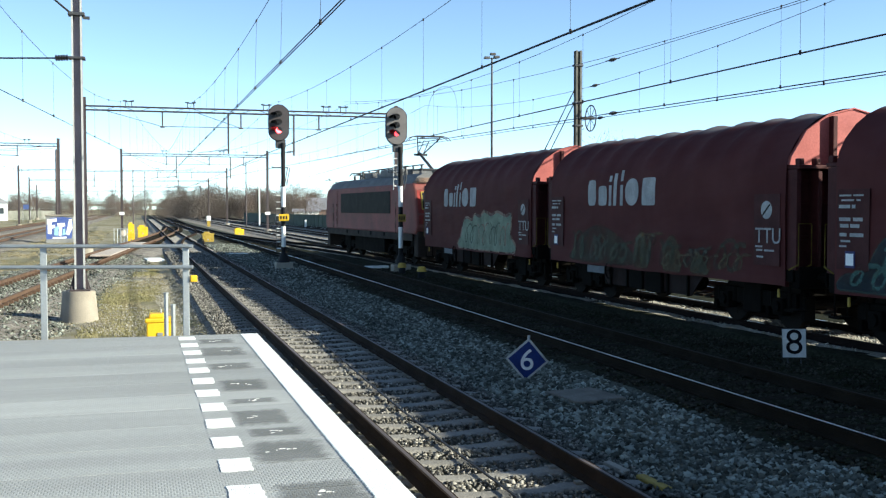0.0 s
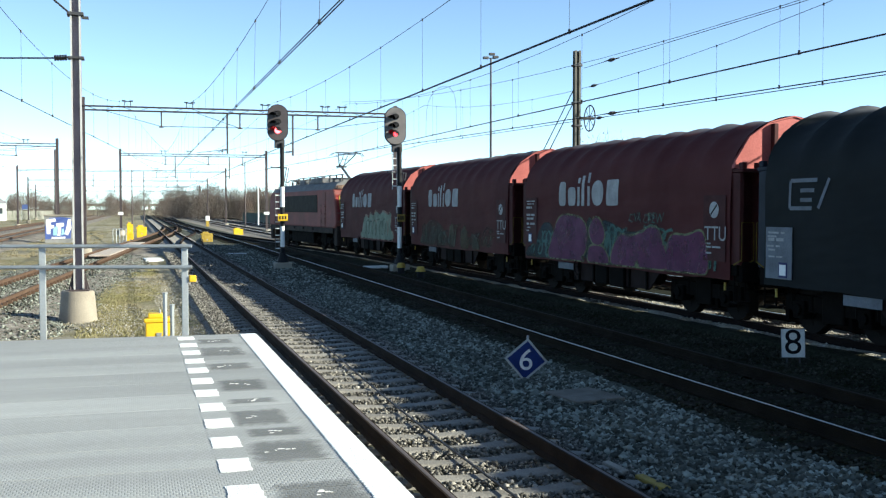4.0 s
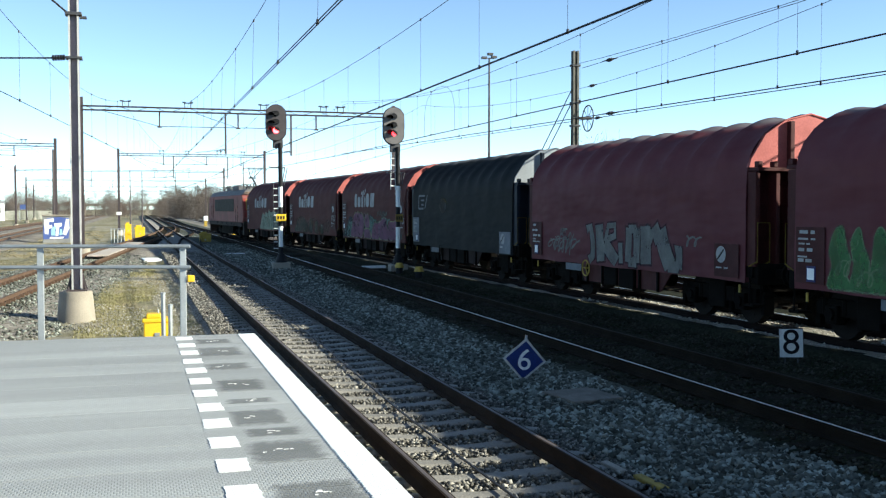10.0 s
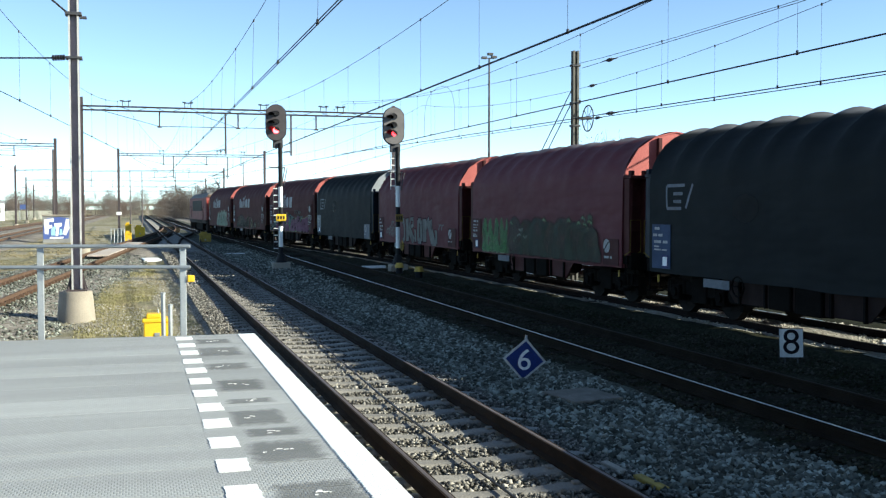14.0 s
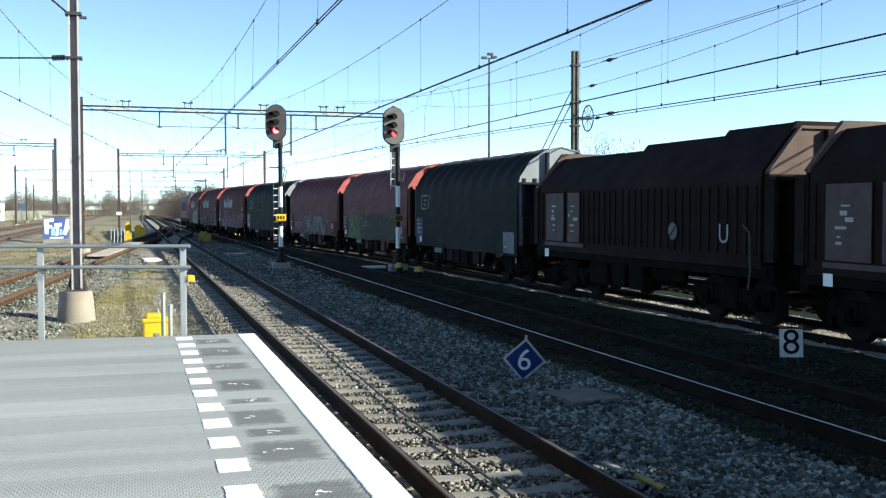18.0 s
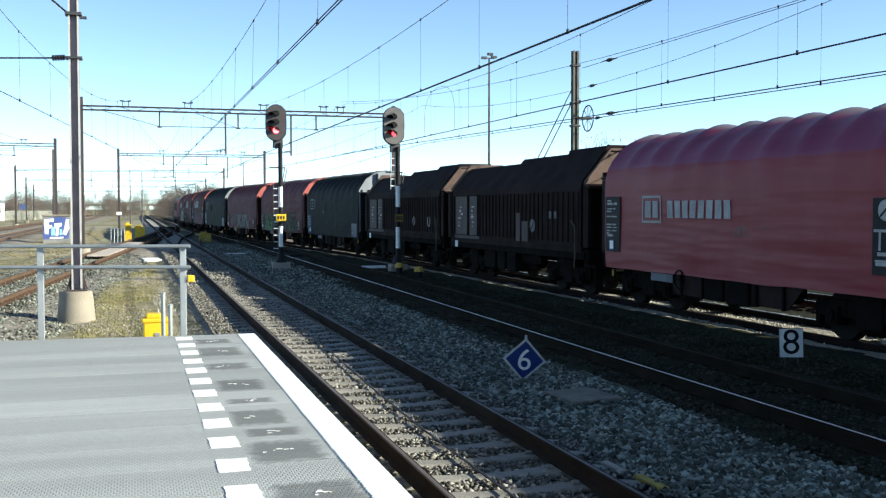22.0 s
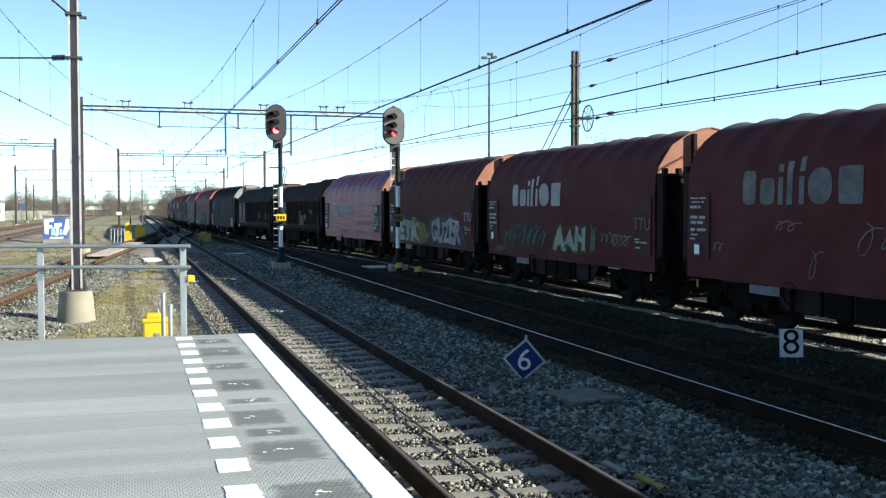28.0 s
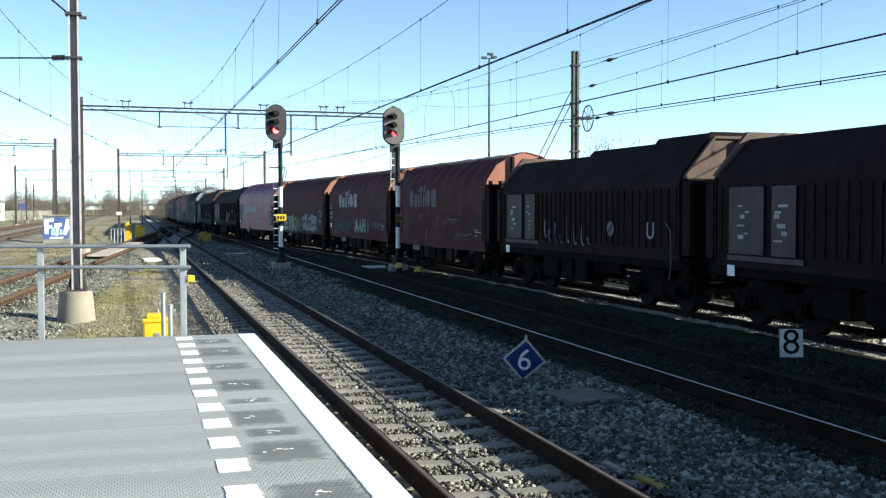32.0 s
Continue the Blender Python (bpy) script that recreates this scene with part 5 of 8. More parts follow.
data_panel(w, -5.1, -4.2, 0.95, 1.6, PANEL_GREY)
swoosh_mark(w, PANEL_GREY)
bubble(w, [(1.9, 2.2), (1.85, 2.5), (1.5, 2.6), (1.15, 2.5), (1.1, 2.25), (1.45, 2.05)], SHARED_MATS["patch"], SHARED_MATS["patch"], "dark rubbed patch", 0, 0.02)
TRAIN.append(w)
for i in (8, 9):
    TRAIN.append(brown_wagon(i, "dark brown wagon with ribbed sliding steel hoods", TAN_PAINT))
w = tarp_wagon(10, BRIGHT_TARP, SALMON, "bright red wrinkled tarpaulin wagon with white lettering", 10, 0.07, None, 0.022)
data_panel(w, 4.45, 5.2, 1.27, 2.62, BLACK, 4.85)
data_panel(w, -5.05, -4.25, 1.25, 2.5, BLACK)
round_mark(w, -4.55, 2.3, "TU", 0.5)
bm = bmesh.new()
for a0, a1, b0, b1 in ((0, 0.86, 0, 0.05), (0, 0.86, 0.57, 0.62), (0, 0.05, 0.05, 0.57), (0.81, 0.86, 0.05, 0.57), (0.14, 0.4, 0.12, 0.5), (0.48, 0.72, 0.12, 0.5)):
    box(bm, a0, a1, b0, b1, 0, 0.003)
for k in range(8):
    x = 1.12 + k * 0.315
    box(bm, x, x + 0.23, 0.12, 0.5, 0, 0.003)
me = bpy.data.meshes.new("trade_mark")
bm.to_mesh(me)
bm.free()
me.materials.append(LETTER)
on_side(me, "trade_mark", w, 3.36, 2.0, -1.485, "white plain shapes of a trade mark")
scrawl(w, -0.3, -1.2, 1.75, 2.0, LETTER_DIM, 120, 3, 0.02, "thin faded scrawl")
TRAIN.append(w)
w = tarp_wagon(11, RUST_RED, SALMON, "dark red tarpaulin wagon with white block graffiti", 10, 0.05)
data_panel(w, 4.45, 5.15, 1.3, 2.6, PANEL_RED, 4.8)
data_panel(w, -5.1, -4.35, 1.35, 2.6, PANEL_RED)
on_side(letters("TTU", 0.42, LETTER), "lettering", w, -4.7, 2.02, -1.484)
bubble(w, [(4.35, 0.97), (4.3, 1.5), (3.9, 1.85), (3.2, 1.95), (2.5, 1.85), (1.8, 2.0), (1.0, 1.85), (0.3, 1.75), (0.2, 0.97)], SHARED_MATS["yellow_green"], OLIVE, "yellow-green sprayed ground", 0, 0.05)
bubble(w, [(-0.35, 0.97), (-0.4, 1.9), (-1.2, 2.12), (-2.2, 2.0), (-3.2, 2.05), (-3.9, 1.75), (-4.2, 1.5), (-4.25, 0.97)], VIOLET, OLIVE, "violet sprayed ground", 1, 0.05)
block_word(w, "ETK", 4.0, 0.55, 0.99, 1.86, CHALK, SHARED_MATS["patch"], "white block graffito on a yellow-green ground", 0.06)
block_word(w, "GUZER", -0.55, -4.05, 0.98, 2.0, CHALK, SHARED_MATS["patch"], "white block graffito on a violet ground", 0.05)
scrawl(w, 4.35, 3.95, 1.0, 1.2, CHALK, 121, 2, 0.02, "thin white scrawl", 4)
scrawl(w, 0.15, -0.3, 1.2, 1.4, CHALK, 122, 2, 0.02, "thin white scrawl", 4)
TRAIN.append(w)
for i in (12, 13):
    w = tarp_wagon(i, RUST_RED, SALMON, "dark red tarpaulin wagon with faded white lettering", 10, 0.05)
    dress_plain(w, LETTER if i == 12 else LETTER_DIM, 3.25)
    if i == 12:
        on_side(letters("TTU", 0.42, LETTER_DIM), "lettering", w, -4.75, 1.95, -1.484)
        block_word(w, "AAH", 0.3, -1.9, 1.15, 1.85, CHALK, GREEN, "white block graffito", 0.06)
        for k, (a, b, z0, z1) in enumerate(((3.9, 2.2, 1.2, 1.7), (2.4, 0.7, 1.2, 1.75), (3.4, 1.2, 1.3, 1.9))):
            scrawl(w, a, b, z0, z1, TEAL, 130 + k, 5, 0.09, "faded teal graffito", k)
        for k, (a, b, z0, z1) in enumerate(((-2.1, -2.35, 1.1, 1.95), (-2.6, -3.4, 1.45, 1.75), (-3.3, -4.1, 1.4, 1.7), (4.6, 3.9, 0.99, 1.2))):
            scrawl(w, a, b, z0, z1, LETTER_DIM if k != 3 else LIME, 140 + k, 3, 0.035, "thin faded scrawl", k)
    else:
        for k, (a, b, z0, z1) in enumerate(((2.2, 1.5, 1.9, 2.1), (1.2, 0.9, 1.05, 1.6), (-0.1, -0.5, 1.5, 2.1), (-1.2, -2.6, 1.75, 2.0), (-0.6, -1.2, 1.65, 1.9), (-2.2, -3.8, 1.2, 1.45), (4.3, 3.9, 1.45, 1.65))):
            scrawl(w, a, b, z0, z1, LETTER_DIM, 150 + k, 1 if k in (1, 2) else 2, 0.022, "thin faded scrawl")
    TRAIN.append(w)
for i in (14, 15, 16):
    TRAIN.append(brown_wagon(i, "dark brown wagon with ribbed sliding steel hoods", TAN_PAINT))
for k, (y, z0, z1) in enumerate(((1.75, 1.5, 2.0), (1.45, 1.4, 1.75), (1.05, 1.36, 1.95), (0.72, 1.38, 1.62), (0.3, 1.42, 2.05), (-0.15, 1.38, 1.9), (-0.6, 1.36, 1.85), (-0.95, 1.4, 1.6))):
    # a bent sprayed tick with a short hook at its foot
    pts = [(y, z1), (y + 0.03, (z0 + z1) / 2), (y - 0.02, z0 + 0.08), (y - 0.08, z0), (y - 0.13, z0 + 0.05)]
    bm = bmesh.new()
    sides = []
    for j, (py, pz) in enumerate(pts):
        h = 0.012 + 0.01 * math.sin(k + j)
        sides.append([bm.verts.new((-1.486, py + q * h, pz + q * h * (0.8 if j > 2 else 0.1))) for q in (-1, 1)])
    for p, q in zip(sides, sides[1:]):
        bm.faces.new((p[0], p[1], q[1], q[0]))
    part("graffiti_stroke", bm, LETTER, TRAIN[13], "thin white sprayed tick")


for wagon in TRAIN:
    if wagon.name in CLOTH:
        conform(wagon, *CLOTH[wagon.name])

DUSTY_RED = mat("loco_dusty_red", (0.245, 0.078, 0.07), 0.65, 0, 0.3, 1.2, 20, 0.05, second=(0.18, 0.08, 0.07), spec=0.1)
GRIME = mat("loco_grime", (0.036, 0.026, 0.022), 0.8, 0, 0.35, 1.5, 25, 0.1, spec=0.15)


def locomotive():
    root = tagged(new("locomotive"), "faded dusty red electric locomotive with a grey roof", "locomotive")
    L = 7.75
    bm = bmesh.new()
    side = [(-L, 1.28), (-L - 0.22, 1.56), (-L - 0.16, 2.1), (-L + 0.12, 3.2), (-L + 0.4, 3.38), (L - 0.4, 3.38), (L - 0.12, 3.2), (L + 0.16, 2.1), (L + 0.22, 1.56), (L, 1.28)]
    a = [bm.verts.new((-1.48, y, z)) for y, z in side]
    b = [bm.verts.new((1.48, y, z)) for y, z in side]
    k = len(side)
    for i in range(k):
        bm.faces.new((a[i], a[(i + 1) % k], b[(i + 1) % k], b[i]))
    bm.faces.new(a)
    bm.faces.new(b[::-1])
    bmesh.ops.recalc_face_normals(bm, faces=bm.faces)
    bmesh.ops.bevel(bm, geom=list(bm.edges), offset=0.08, segments=2, affect="EDGES", profile=0.5)
    part("body", bm, DUSTY_RED, root, "dusty faded red body")
    bm = bmesh.new()
    prism(bm, [(-1.42, 3.37), (-1.2, 3.66), (-0.9, 3.8), (0.9, 3.8), (1.2, 3.66), (1.42, 3.37)], -L + 0.5, L - 0.5)
    part("roof", bm, LOCO_GREY, root, "grimy grey roof with sloping edges")
    for y0, y1, z1, wide in ((-3.3, -0.9, 4.12, 0.95), (-0.5, 0.5, 3.98, 0.7), (0.9, 2.2, 4.05, 0.85), (2.6, 3.3, 3.95, 0.5)):
        bm = bmesh.new()
        box(bm, -wide, wide, y0, y1, 3.78, z1, 0.05)
        part("roof_box", bm, LOCO_GREY, root)
    bm = bmesh.new()
    for s in (-1, 1):
        box(bm, s * 1.46, s * 1.495, -L + 0.3, L - 0.3, 1.0, 1.3, 0.01)
    part("skirt", bm, GRIME, root, "grimy grey-brown lower edge")
    for y in (-3.4, -1.2, 1.0, 3.2):
        bm = bmesh.new()
        box(bm, -1.52, -1.49, y - 0.1, y + 0.1, 1.12, 1.28, 0.01)
        part("jacking_point", bm, UNDER, root)
    bm = bmesh.new()
    box(bm, -1.5, -1.47, -4.3, 4.5, 2.12, 3.1, 0.008)
    grille = part("grille", bm, GRILLE, root, "long dark louvred side grille")
    for i in range(14):
        bm = bmesh.new()
        box(bm, -1.507, -1.501, -4.25, 4.45, 2.16 + i * 0.066, 2.18 + i * 0.066)
        part("louvre", bm, GRILLE, grille)
    for e in (-1, 1):
        # the end wall: red paint, two framed windows, a cream head band
        def lean(z, out):
            return e * (L + 0.16 - 0.28 * max(0.0, (z - 2.1)) / 1.1 + out)
        bm = bmesh.new()
        bm.faces.new([bm.verts.new((x, lean(z, 0.01), z)) for x, z in ((-1.38, 2.14), (1.38, 2.14), (1.38, 3.08), (-1.38, 3.08))])
        bm.faces.new([bm.verts.new((x, e * (L + 0.235 - 0.06 * (z - 1.66) / 0.46), z)) for x, z in ((-1.38, 1.7), (1.38, 1.7), (1.38, 2.06), (-1.38, 2.06))])
        part("cab_front", bm, LOCO_RED, root, "bright red cab end")
        for x0, x1 in ((-1.2, -0.12), (0.12, 1.2)):
            bm = bmesh.new()
            bm.faces.new([bm.verts.new((x, lean(z, 0.022), z)) for x, z in ((x0, 2.3), (x1, 2.3), (x1, 3.0), (x0, 3.0))])
            pane = part("windscreen", bm, GLASS, root, "dark cab windscreen in a yellow frame")
            bm = bmesh.new()
            for p, q in (((x0, 2.3), (x1, 2.3)), ((x1, 2.3), (x1, 3.0)), ((x1, 3.0), (x0, 3.0)), ((x0, 3.0), (x0, 2.3))):
                tube(bm, (p[0], lean(p[1], 0.02), p[1]), (q[0], lean(q[1], 0.02), q[1]), 0.03, 6)
            part("frame", bm, YELLOW_DIRTY, pane)
        bm = bmesh.new()
        box(bm, -1.25, 1.25, *sorted((e * (L - 0.2), e * (L - 0.5))), 3.4, 3.6, 0.03)
        part("head_band", bm, SHARED_MATS["cream"], root)
        bm = bmesh.new()
        box(bm, -1.497, -1.475, *sorted((e * 6.0, e * 5.3)), 1.55, 3.25, 0.006)
        door = part("cab_door", bm, DUSTY_RED, root)
        bm = bmesh.new()
        for y in (6.05, 5.25):
            tube(bm, (-1.53, e * y, 1.3), (-1.53, e * y, 2.6), 0.018, 6)
        part("hand_rail", bm, SHARED_MATS["cream"], door)
        bogie(root, e * 4.4, "bogie", 0.58, 1.3)
        buffers(root, e * (L + 0.02), e)
        bm = bmesh.new()
        box(bm, -1.4, 1.4, *sorted((e * (L + 0.15), e * (L - 0.4))), 0.35, 1.4, 0.06)
        part("buffer_beam", bm, GRIME, root)
        bm = bmesh.new()
        for x in (-0.9, 0.9):
            tube(bm, (x, e * (L + 0.22), 1.85), (x, e * (L + 0.27), 1.85), 0.11, 14)
        part("lamp_pair", bm, GALV, root)
    bm = bmesh.new()
    box(bm, -1.25, 1.25, -2.6, 2.6, 0.32, 1.02, 0.05)
    box(bm, -1.3, 1.3, -7.6, 7.6, 1.0, 1.1)
    part("underframe", bm, UNDER, root)
    # the rear pantograph is up, the front one folded
    y = -5.0
    panto = None
    for name, make in (("base_frame", 0), ("lower_arm", 1), ("upper_arm", 2), ("bow", 3)):
        bm = bmesh.new()
        if make == 0:
            for x in (-0.5, 0.5):
                tube(bm, (x, y - 0.75, 4.02), (x, y + 0.75, 4.02), 0.035, 6)
                for k in (-0.6, 0.6):
                    tube(bm, (x, y + k, 3.78), (x, y + k, 4.04), 0.08, 8)
            for k in (-0.7, 0.0, 0.7):
                tube(bm, (-0.5, y + k, 4.02), (0.5, y + k, 4.02), 0.03, 6)
        elif make == 1:
            tube(bm, (0, y - 0.55, 4.05), (0, y + 0.95, 4.72), 0.06, 8)
            tube(bm, (0.14, y - 0.35, 4.05), (0.1, y + 0.95, 4.66), 0.025, 6)
            tube(bm, (-0.3, y + 0.95, 4.72), (0.3, y + 0.95, 4.72), 0.05, 8)
            tube(bm, (0, y + 0.8, 4.7), (0, y + 1.15, 4.78), 0.075, 8)
        elif make == 2:
            for x in (-1, 1):
                tube(bm, (x * 0.12, y + 0.95, 4.75), (x * 0.5, y - 0.15, 5.36), 0.03, 6)
                tube(bm, (x * 0.12, y + 0.95, 4.75), (x * 0.12, y + 0.1, 5.3), 0.018, 6)
                tube(bm, (x * 0.3, y + 0.42, 5.05), (-x * 0.12, y + 0.3, 5.14), 0.012, 6)
            tube(bm, (-0.5, y - 0.15, 5.36), (0.5, y - 0.15, 5.36), 0.022, 6)
        else:
            for k in (-0.32, 0.02):
                tube(bm, (-0.62, y + k, 5.45), (0.62, y + k, 5.45), 0.028, 6)
                for s in (-1, 1):
                    tube(bm, (s * 0.62, y + k, 5.45), (s * 0.82, y + k, 5.4), 0.02, 6)
                    tube(bm, (s * 0.82, y + k, 5.4), (s * 0.97, y + k, 5.26), 0.016, 6)
            for s in (-0.6, -0.3, 0.3, 0.6):
                tube(bm, (s, y - 0.32, 5.43), (s, y + 0.02, 5.43), 0.015, 6)
            for s in (-0.5, 0.5):
                tube(bm, (s, y - 0.15, 5.36), (s, y - 0.15, 5.44), 0.03, 6)
        if panto is None:
            panto = part("raised_pantograph", bm, DARK_STEEL, root, "raised pantograph")
        else:
            part(name, bm, DARK_STEEL, panto)
    bm = bmesh.new()
    y = 5.0
    for x in (-0.45, 0.45):
        tube(bm, (x, y - 0.8, 4.05), (x, y + 0.9, 4.12), 0.03, 6)
        tube(bm, (x * 0.8, y + 0.9, 4.12), (x * 0.6, y - 0.6, 4.2), 0.022, 6)
        for k in (-0.6, 0.6):
            tube(bm, (x, y + k, 3.78), (x, y + k, 4.05), 0.07, 8)
    for k in (-0.7, -0.45):
        tube(bm, (-0.9, y + k, 4.16), (0.9, y + k, 4.16), 0.024, 6)
        for s in (-1, 1):
            tube(bm, (s * 0.9, y + k, 4.16), (s * 1.05, y + k, 4.0), 0.016, 6)
    part("folded_pantograph", bm, DARK_STEEL, root, "folded pantograph")
    bm = bmesh.new()
    for x, z in ((-0.55, 4.22), (0.2, 4.3)):
        tube(bm, (x, -3.9, z), (x, 4.2, z), 0.025, 6)
        for yy in (-3.6, -2.4, -1, 0.7, 2.4, 3.6):
            tube(bm, (x, yy, 3.8), (x, yy, z), 0.05, 8)
            tube(bm, (x, yy, 3.95), (x, yy, 4.0), 0.09, 8)
    part("roof_cable", bm, DARK_STEEL, root)
    for yy in (3.0, 3.9, 4.6):
        bm = bmesh.new()
        tube(bm, (-0.2, yy, 3.78), (-0.2, yy, 4.15), 0.1, 10)
        tube(bm, (-0.6, yy + 0.1, 4.1), (0.2, yy + 0.3, 4.2), 0.03, 6)
        part("roof_insulator", bm, INSUL, root)
    return root


LOCO = locomotive()


def travelled(t):
    return 3.2553 * t + 2.8411 * t * t / 64 - 0.2072 * t ** 3 / 3072


def on_track(y, reach):
    """A vehicle's pose with its middle at y along the goods track."""
    a, b = Vector((line_train(y - reach), y - reach, 0)), Vector((line_train(y + reach), y + reach, 0))
    c, d = (a + b) / 2, b - a
    return pose(c.x, c.y, 0, 0, 0, -math.degrees(math.atan2(d.x, d.y)))


def motions():
    times = [float(t) for t in range(33)]
    walk(LOCO, [(t, on_track(TRAIN_AT + 8.45 + travelled(t), 4.6)) for t in times])
    for i, wagon in enumerate(TRAIN):
        at = TRAIN_AT - WAGON_PITCH * (i + 0.5) + (0, 0, 0, 0.25, 0.18, 0.05, 0.15)[i % 7] * (i < 7)
        walk(wagon, [(t, on_track(at + travelled(t), 3.75)) for t in times])
    for (r, k), sets in WHEELSETS.items():
        walk(sets[0], [(n / 10, pose(0, k, r, -math.degrees(travelled(n / 10) / r))) for n in range(321)])
        turn = sets[0].animation_data
        for w in sets[1:]:
            w.rotation_mode = "QUATERNION"
            w.animation_data_create().action = turn.action
            w.animation_data.action_slot = turn.action_slot


# ---- platform top, markings and end railing ----
def slab_piece(x0, x1, y0, y1):
    """One ribbed slab with narrow joints; the last row follows the slanting end."""
    g = 0.004
    bm = bmesh.new()
    ya, yb = min(y1 - g, end_y(x0)), min(y1 - g, end_y(x1))
    if min(ya, yb) - y0 < 0.06:
        return
    out = [(x0 + g, y0 + g), (x1 - g, y0 + g), (x1 - g, yb), (x0 + g, ya)]
    plate(bm, out, 0.06)
    ob = part("slab", bm, PLAT, platform_root)
    ob.location = (0, 0, PZ)


xcols = [-9.0, 1.17]
row_y = 3.53
slab_piece(-9.0, 1.17, -14, row_y)
while row_y < end_y(-9):
    for a, b in zip(xcols, xcols[1:]):
        slab_piece(a, b, row_y, row_y + 0.6)
    row_y += 0.6

rng = random.Random(5)
PAINT = mat("platform_white", (0.85, 0.85, 0.83), 0.65, 0, 0.1, 6, 120, 0.5)
for k in range(-18, 12):
    yc = 5.33 + 0.6 * k
    bm = bmesh.new()
    out = []
    for a, b, n in (((0.435, -0.15), (0.615, -0.15), 6), ((0.615, -0.15), (0.615, 0.15), 8), ((0.615, 0.15), (0.435, 0.15), 6), ((0.435, 0.15), (0.435, -0.15), 8)):
        for i in range(n):
            t = i / n
            out.append((a[0] + (b[0] - a[0]) * t + rng.uniform(-0.006, 0.006), yc + a[1] + (b[1] - a[1]) * t + rng.uniform(-0.006, 0.006)))
    plate(bm, out, 0.003)
    ob = part("white_block", bm, PAINT, platform_root, "worn white painted block")
    ob.location.z = PZ + 0.004
bm = bmesh.new()
left = [(1.148 + (0.006 if i % 2 else -0.006) + rng.uniform(-0.003, 0.003), 3 + 0.025 * i) for i in range(int((end_y(1.17) - 3) / 0.025))]
plate(bm, [(1.34, 3.0), (1.34, end_y(1.34))] + left[::-1], 0.05)
ob = part("white_edge", bm, PAINT, platform_root, "bright white platform edge with a ragged side")
ob.location.z = PZ + 0.006
bm = bmesh.new()
plate(bm, [(1.148, -14), (1.34, -14), (1.34, 2.998), (1.148, 2.998)], 0.05)
ob = part("white_edge", bm, PAINT, platform_root)
ob.location.z = PZ + 0.006
bm = bmesh.new()
plate(bm, [(1.17, -14), (1.34, -14), (1.34, end_y(1.34) - 0.02), (1.17, end_y(1.17) - 0.02)], 0.3)
ob = part("edge_beam", bm, CONCRETE, platform_root)
ob.location.z = PZ - 0.045


def stain_mat(name, base):
    """A dark worn stain that fades out towards its uneven rim."""
    m = mat(name, base, 0.8, 0, 0.3, 9, 90, 0.2)
    n, l = m.node_tree.nodes, m.node_tree.links
    tc, dist, noi, add, mr = (n.new(k) for k in ("ShaderNodeTexCoord", "ShaderNodeVectorMath", "ShaderNodeTexNoise", "ShaderNodeMath", "ShaderNodeMapRange"))
    # distance from the middle along the longer of the two sides: a square rim
    dist.operation, dist.inputs[1].default_value = "SUBTRACT", (0.5, 0.5, 0.5)
    size, axes, far = n.new("ShaderNodeVectorMath"), n.new("ShaderNodeSeparateXYZ"), n.new("ShaderNodeMath")
    size.operation, far.operation = "ABSOLUTE", "MAXIMUM"
    l.new(tc.outputs["Generated"], dist.inputs[0])
    l.new(dist.outputs[0], size.inputs[0])
    l.new(size.outputs[0], axes.inputs[0])
    l.new(axes.outputs["X"], far.inputs[0])
    l.new(axes.outputs["Y"], far.inputs[1])
    noi.inputs["Scale"].default_value, noi.inputs["Detail"].default_value = 14, 6
    l.new(tc.outputs["Object"], noi.inputs["Vector"])
    add.operation = "MULTIPLY_ADD"
    add.inputs[1].default_value = 0.3
    l.new(noi.outputs[0], add.inputs[0])
    l.new(far.outputs[0], add.inputs[2])
    mr.inputs[1].default_value, mr.inputs[2].default_value, mr.inputs[3].default_value, mr.inputs[4].default_value = 0.46, 0.62, 0.42, 0.0
    l.new(add.outputs[0], mr.inputs[0])
    l.new(mr.outputs[0], n["Principled BSDF"].inputs["Alpha"])
    return m


PATCH = stain_mat("worn_grey_patch", (0.13, 0.132, 0.13))
for yc, xa, xb, ln in ((6.2, 0.72, 1.0, 0.42), (7.25, 0.7, 0.93, 0.4), (8.65, 0.72, 0.95, 0.42), (10.75, 0.69, 0.97, 0.5), (9.7, 0.7, 0.95, 0.3), (5.2, 0.76, 1.05, 0.38), (7.9, 0.72, 0.95, 0.16), (11.6, 0.7, 0.95, 0.3), (6.75, 0.75, 0.98, 0.2)):
    bm = bmesh.new()
    out = []
    n = 22
    for i in range(n):
        a = 2 * math.pi * i / n
        sx = abs(math.cos(a)) ** 0.35 * math.copysign(1, math.cos(a))
        sy = abs(math.sin(a)) ** 0.35 * math.copysign(1, math.sin(a))
        out.append(((xa + xb) / 2 + sx * (xb - xa) * 0.9 * rng.uniform(0.85, 1.1), yc + sy * ln * 0.75 * rng.uniform(0.85, 1.1)))
    bm.faces.new([bm.verts.new((x, y, 0)) for x, y in out])
    ob = part("worn_patch", bm, PATCH, platform_root, "darker worn patch where a marking was removed")
    ob.location.z = PZ + 0.0025
    for _ in range(5):
        bm = bmesh.new()
        x, y = rng.uniform(xa, xb - 0.08), yc + rng.uniform(-0.05, 0.05)
        w2 = rng.uniform(0.01, 0.045)
        plate(bm, [(x, y), (x + w2, y + 0.004), (x + w2 * 0.8, y + 0.016), (x + w2 * 0.2, y + 0.02)], 0.002)
        ob = part("paint_remnant", bm, WHITE_WORN, platform_root)
        ob.location.z = PZ + 0.0045

railing = tagged(new("railing"), "galvanised steel railing across the platform end", "railing")


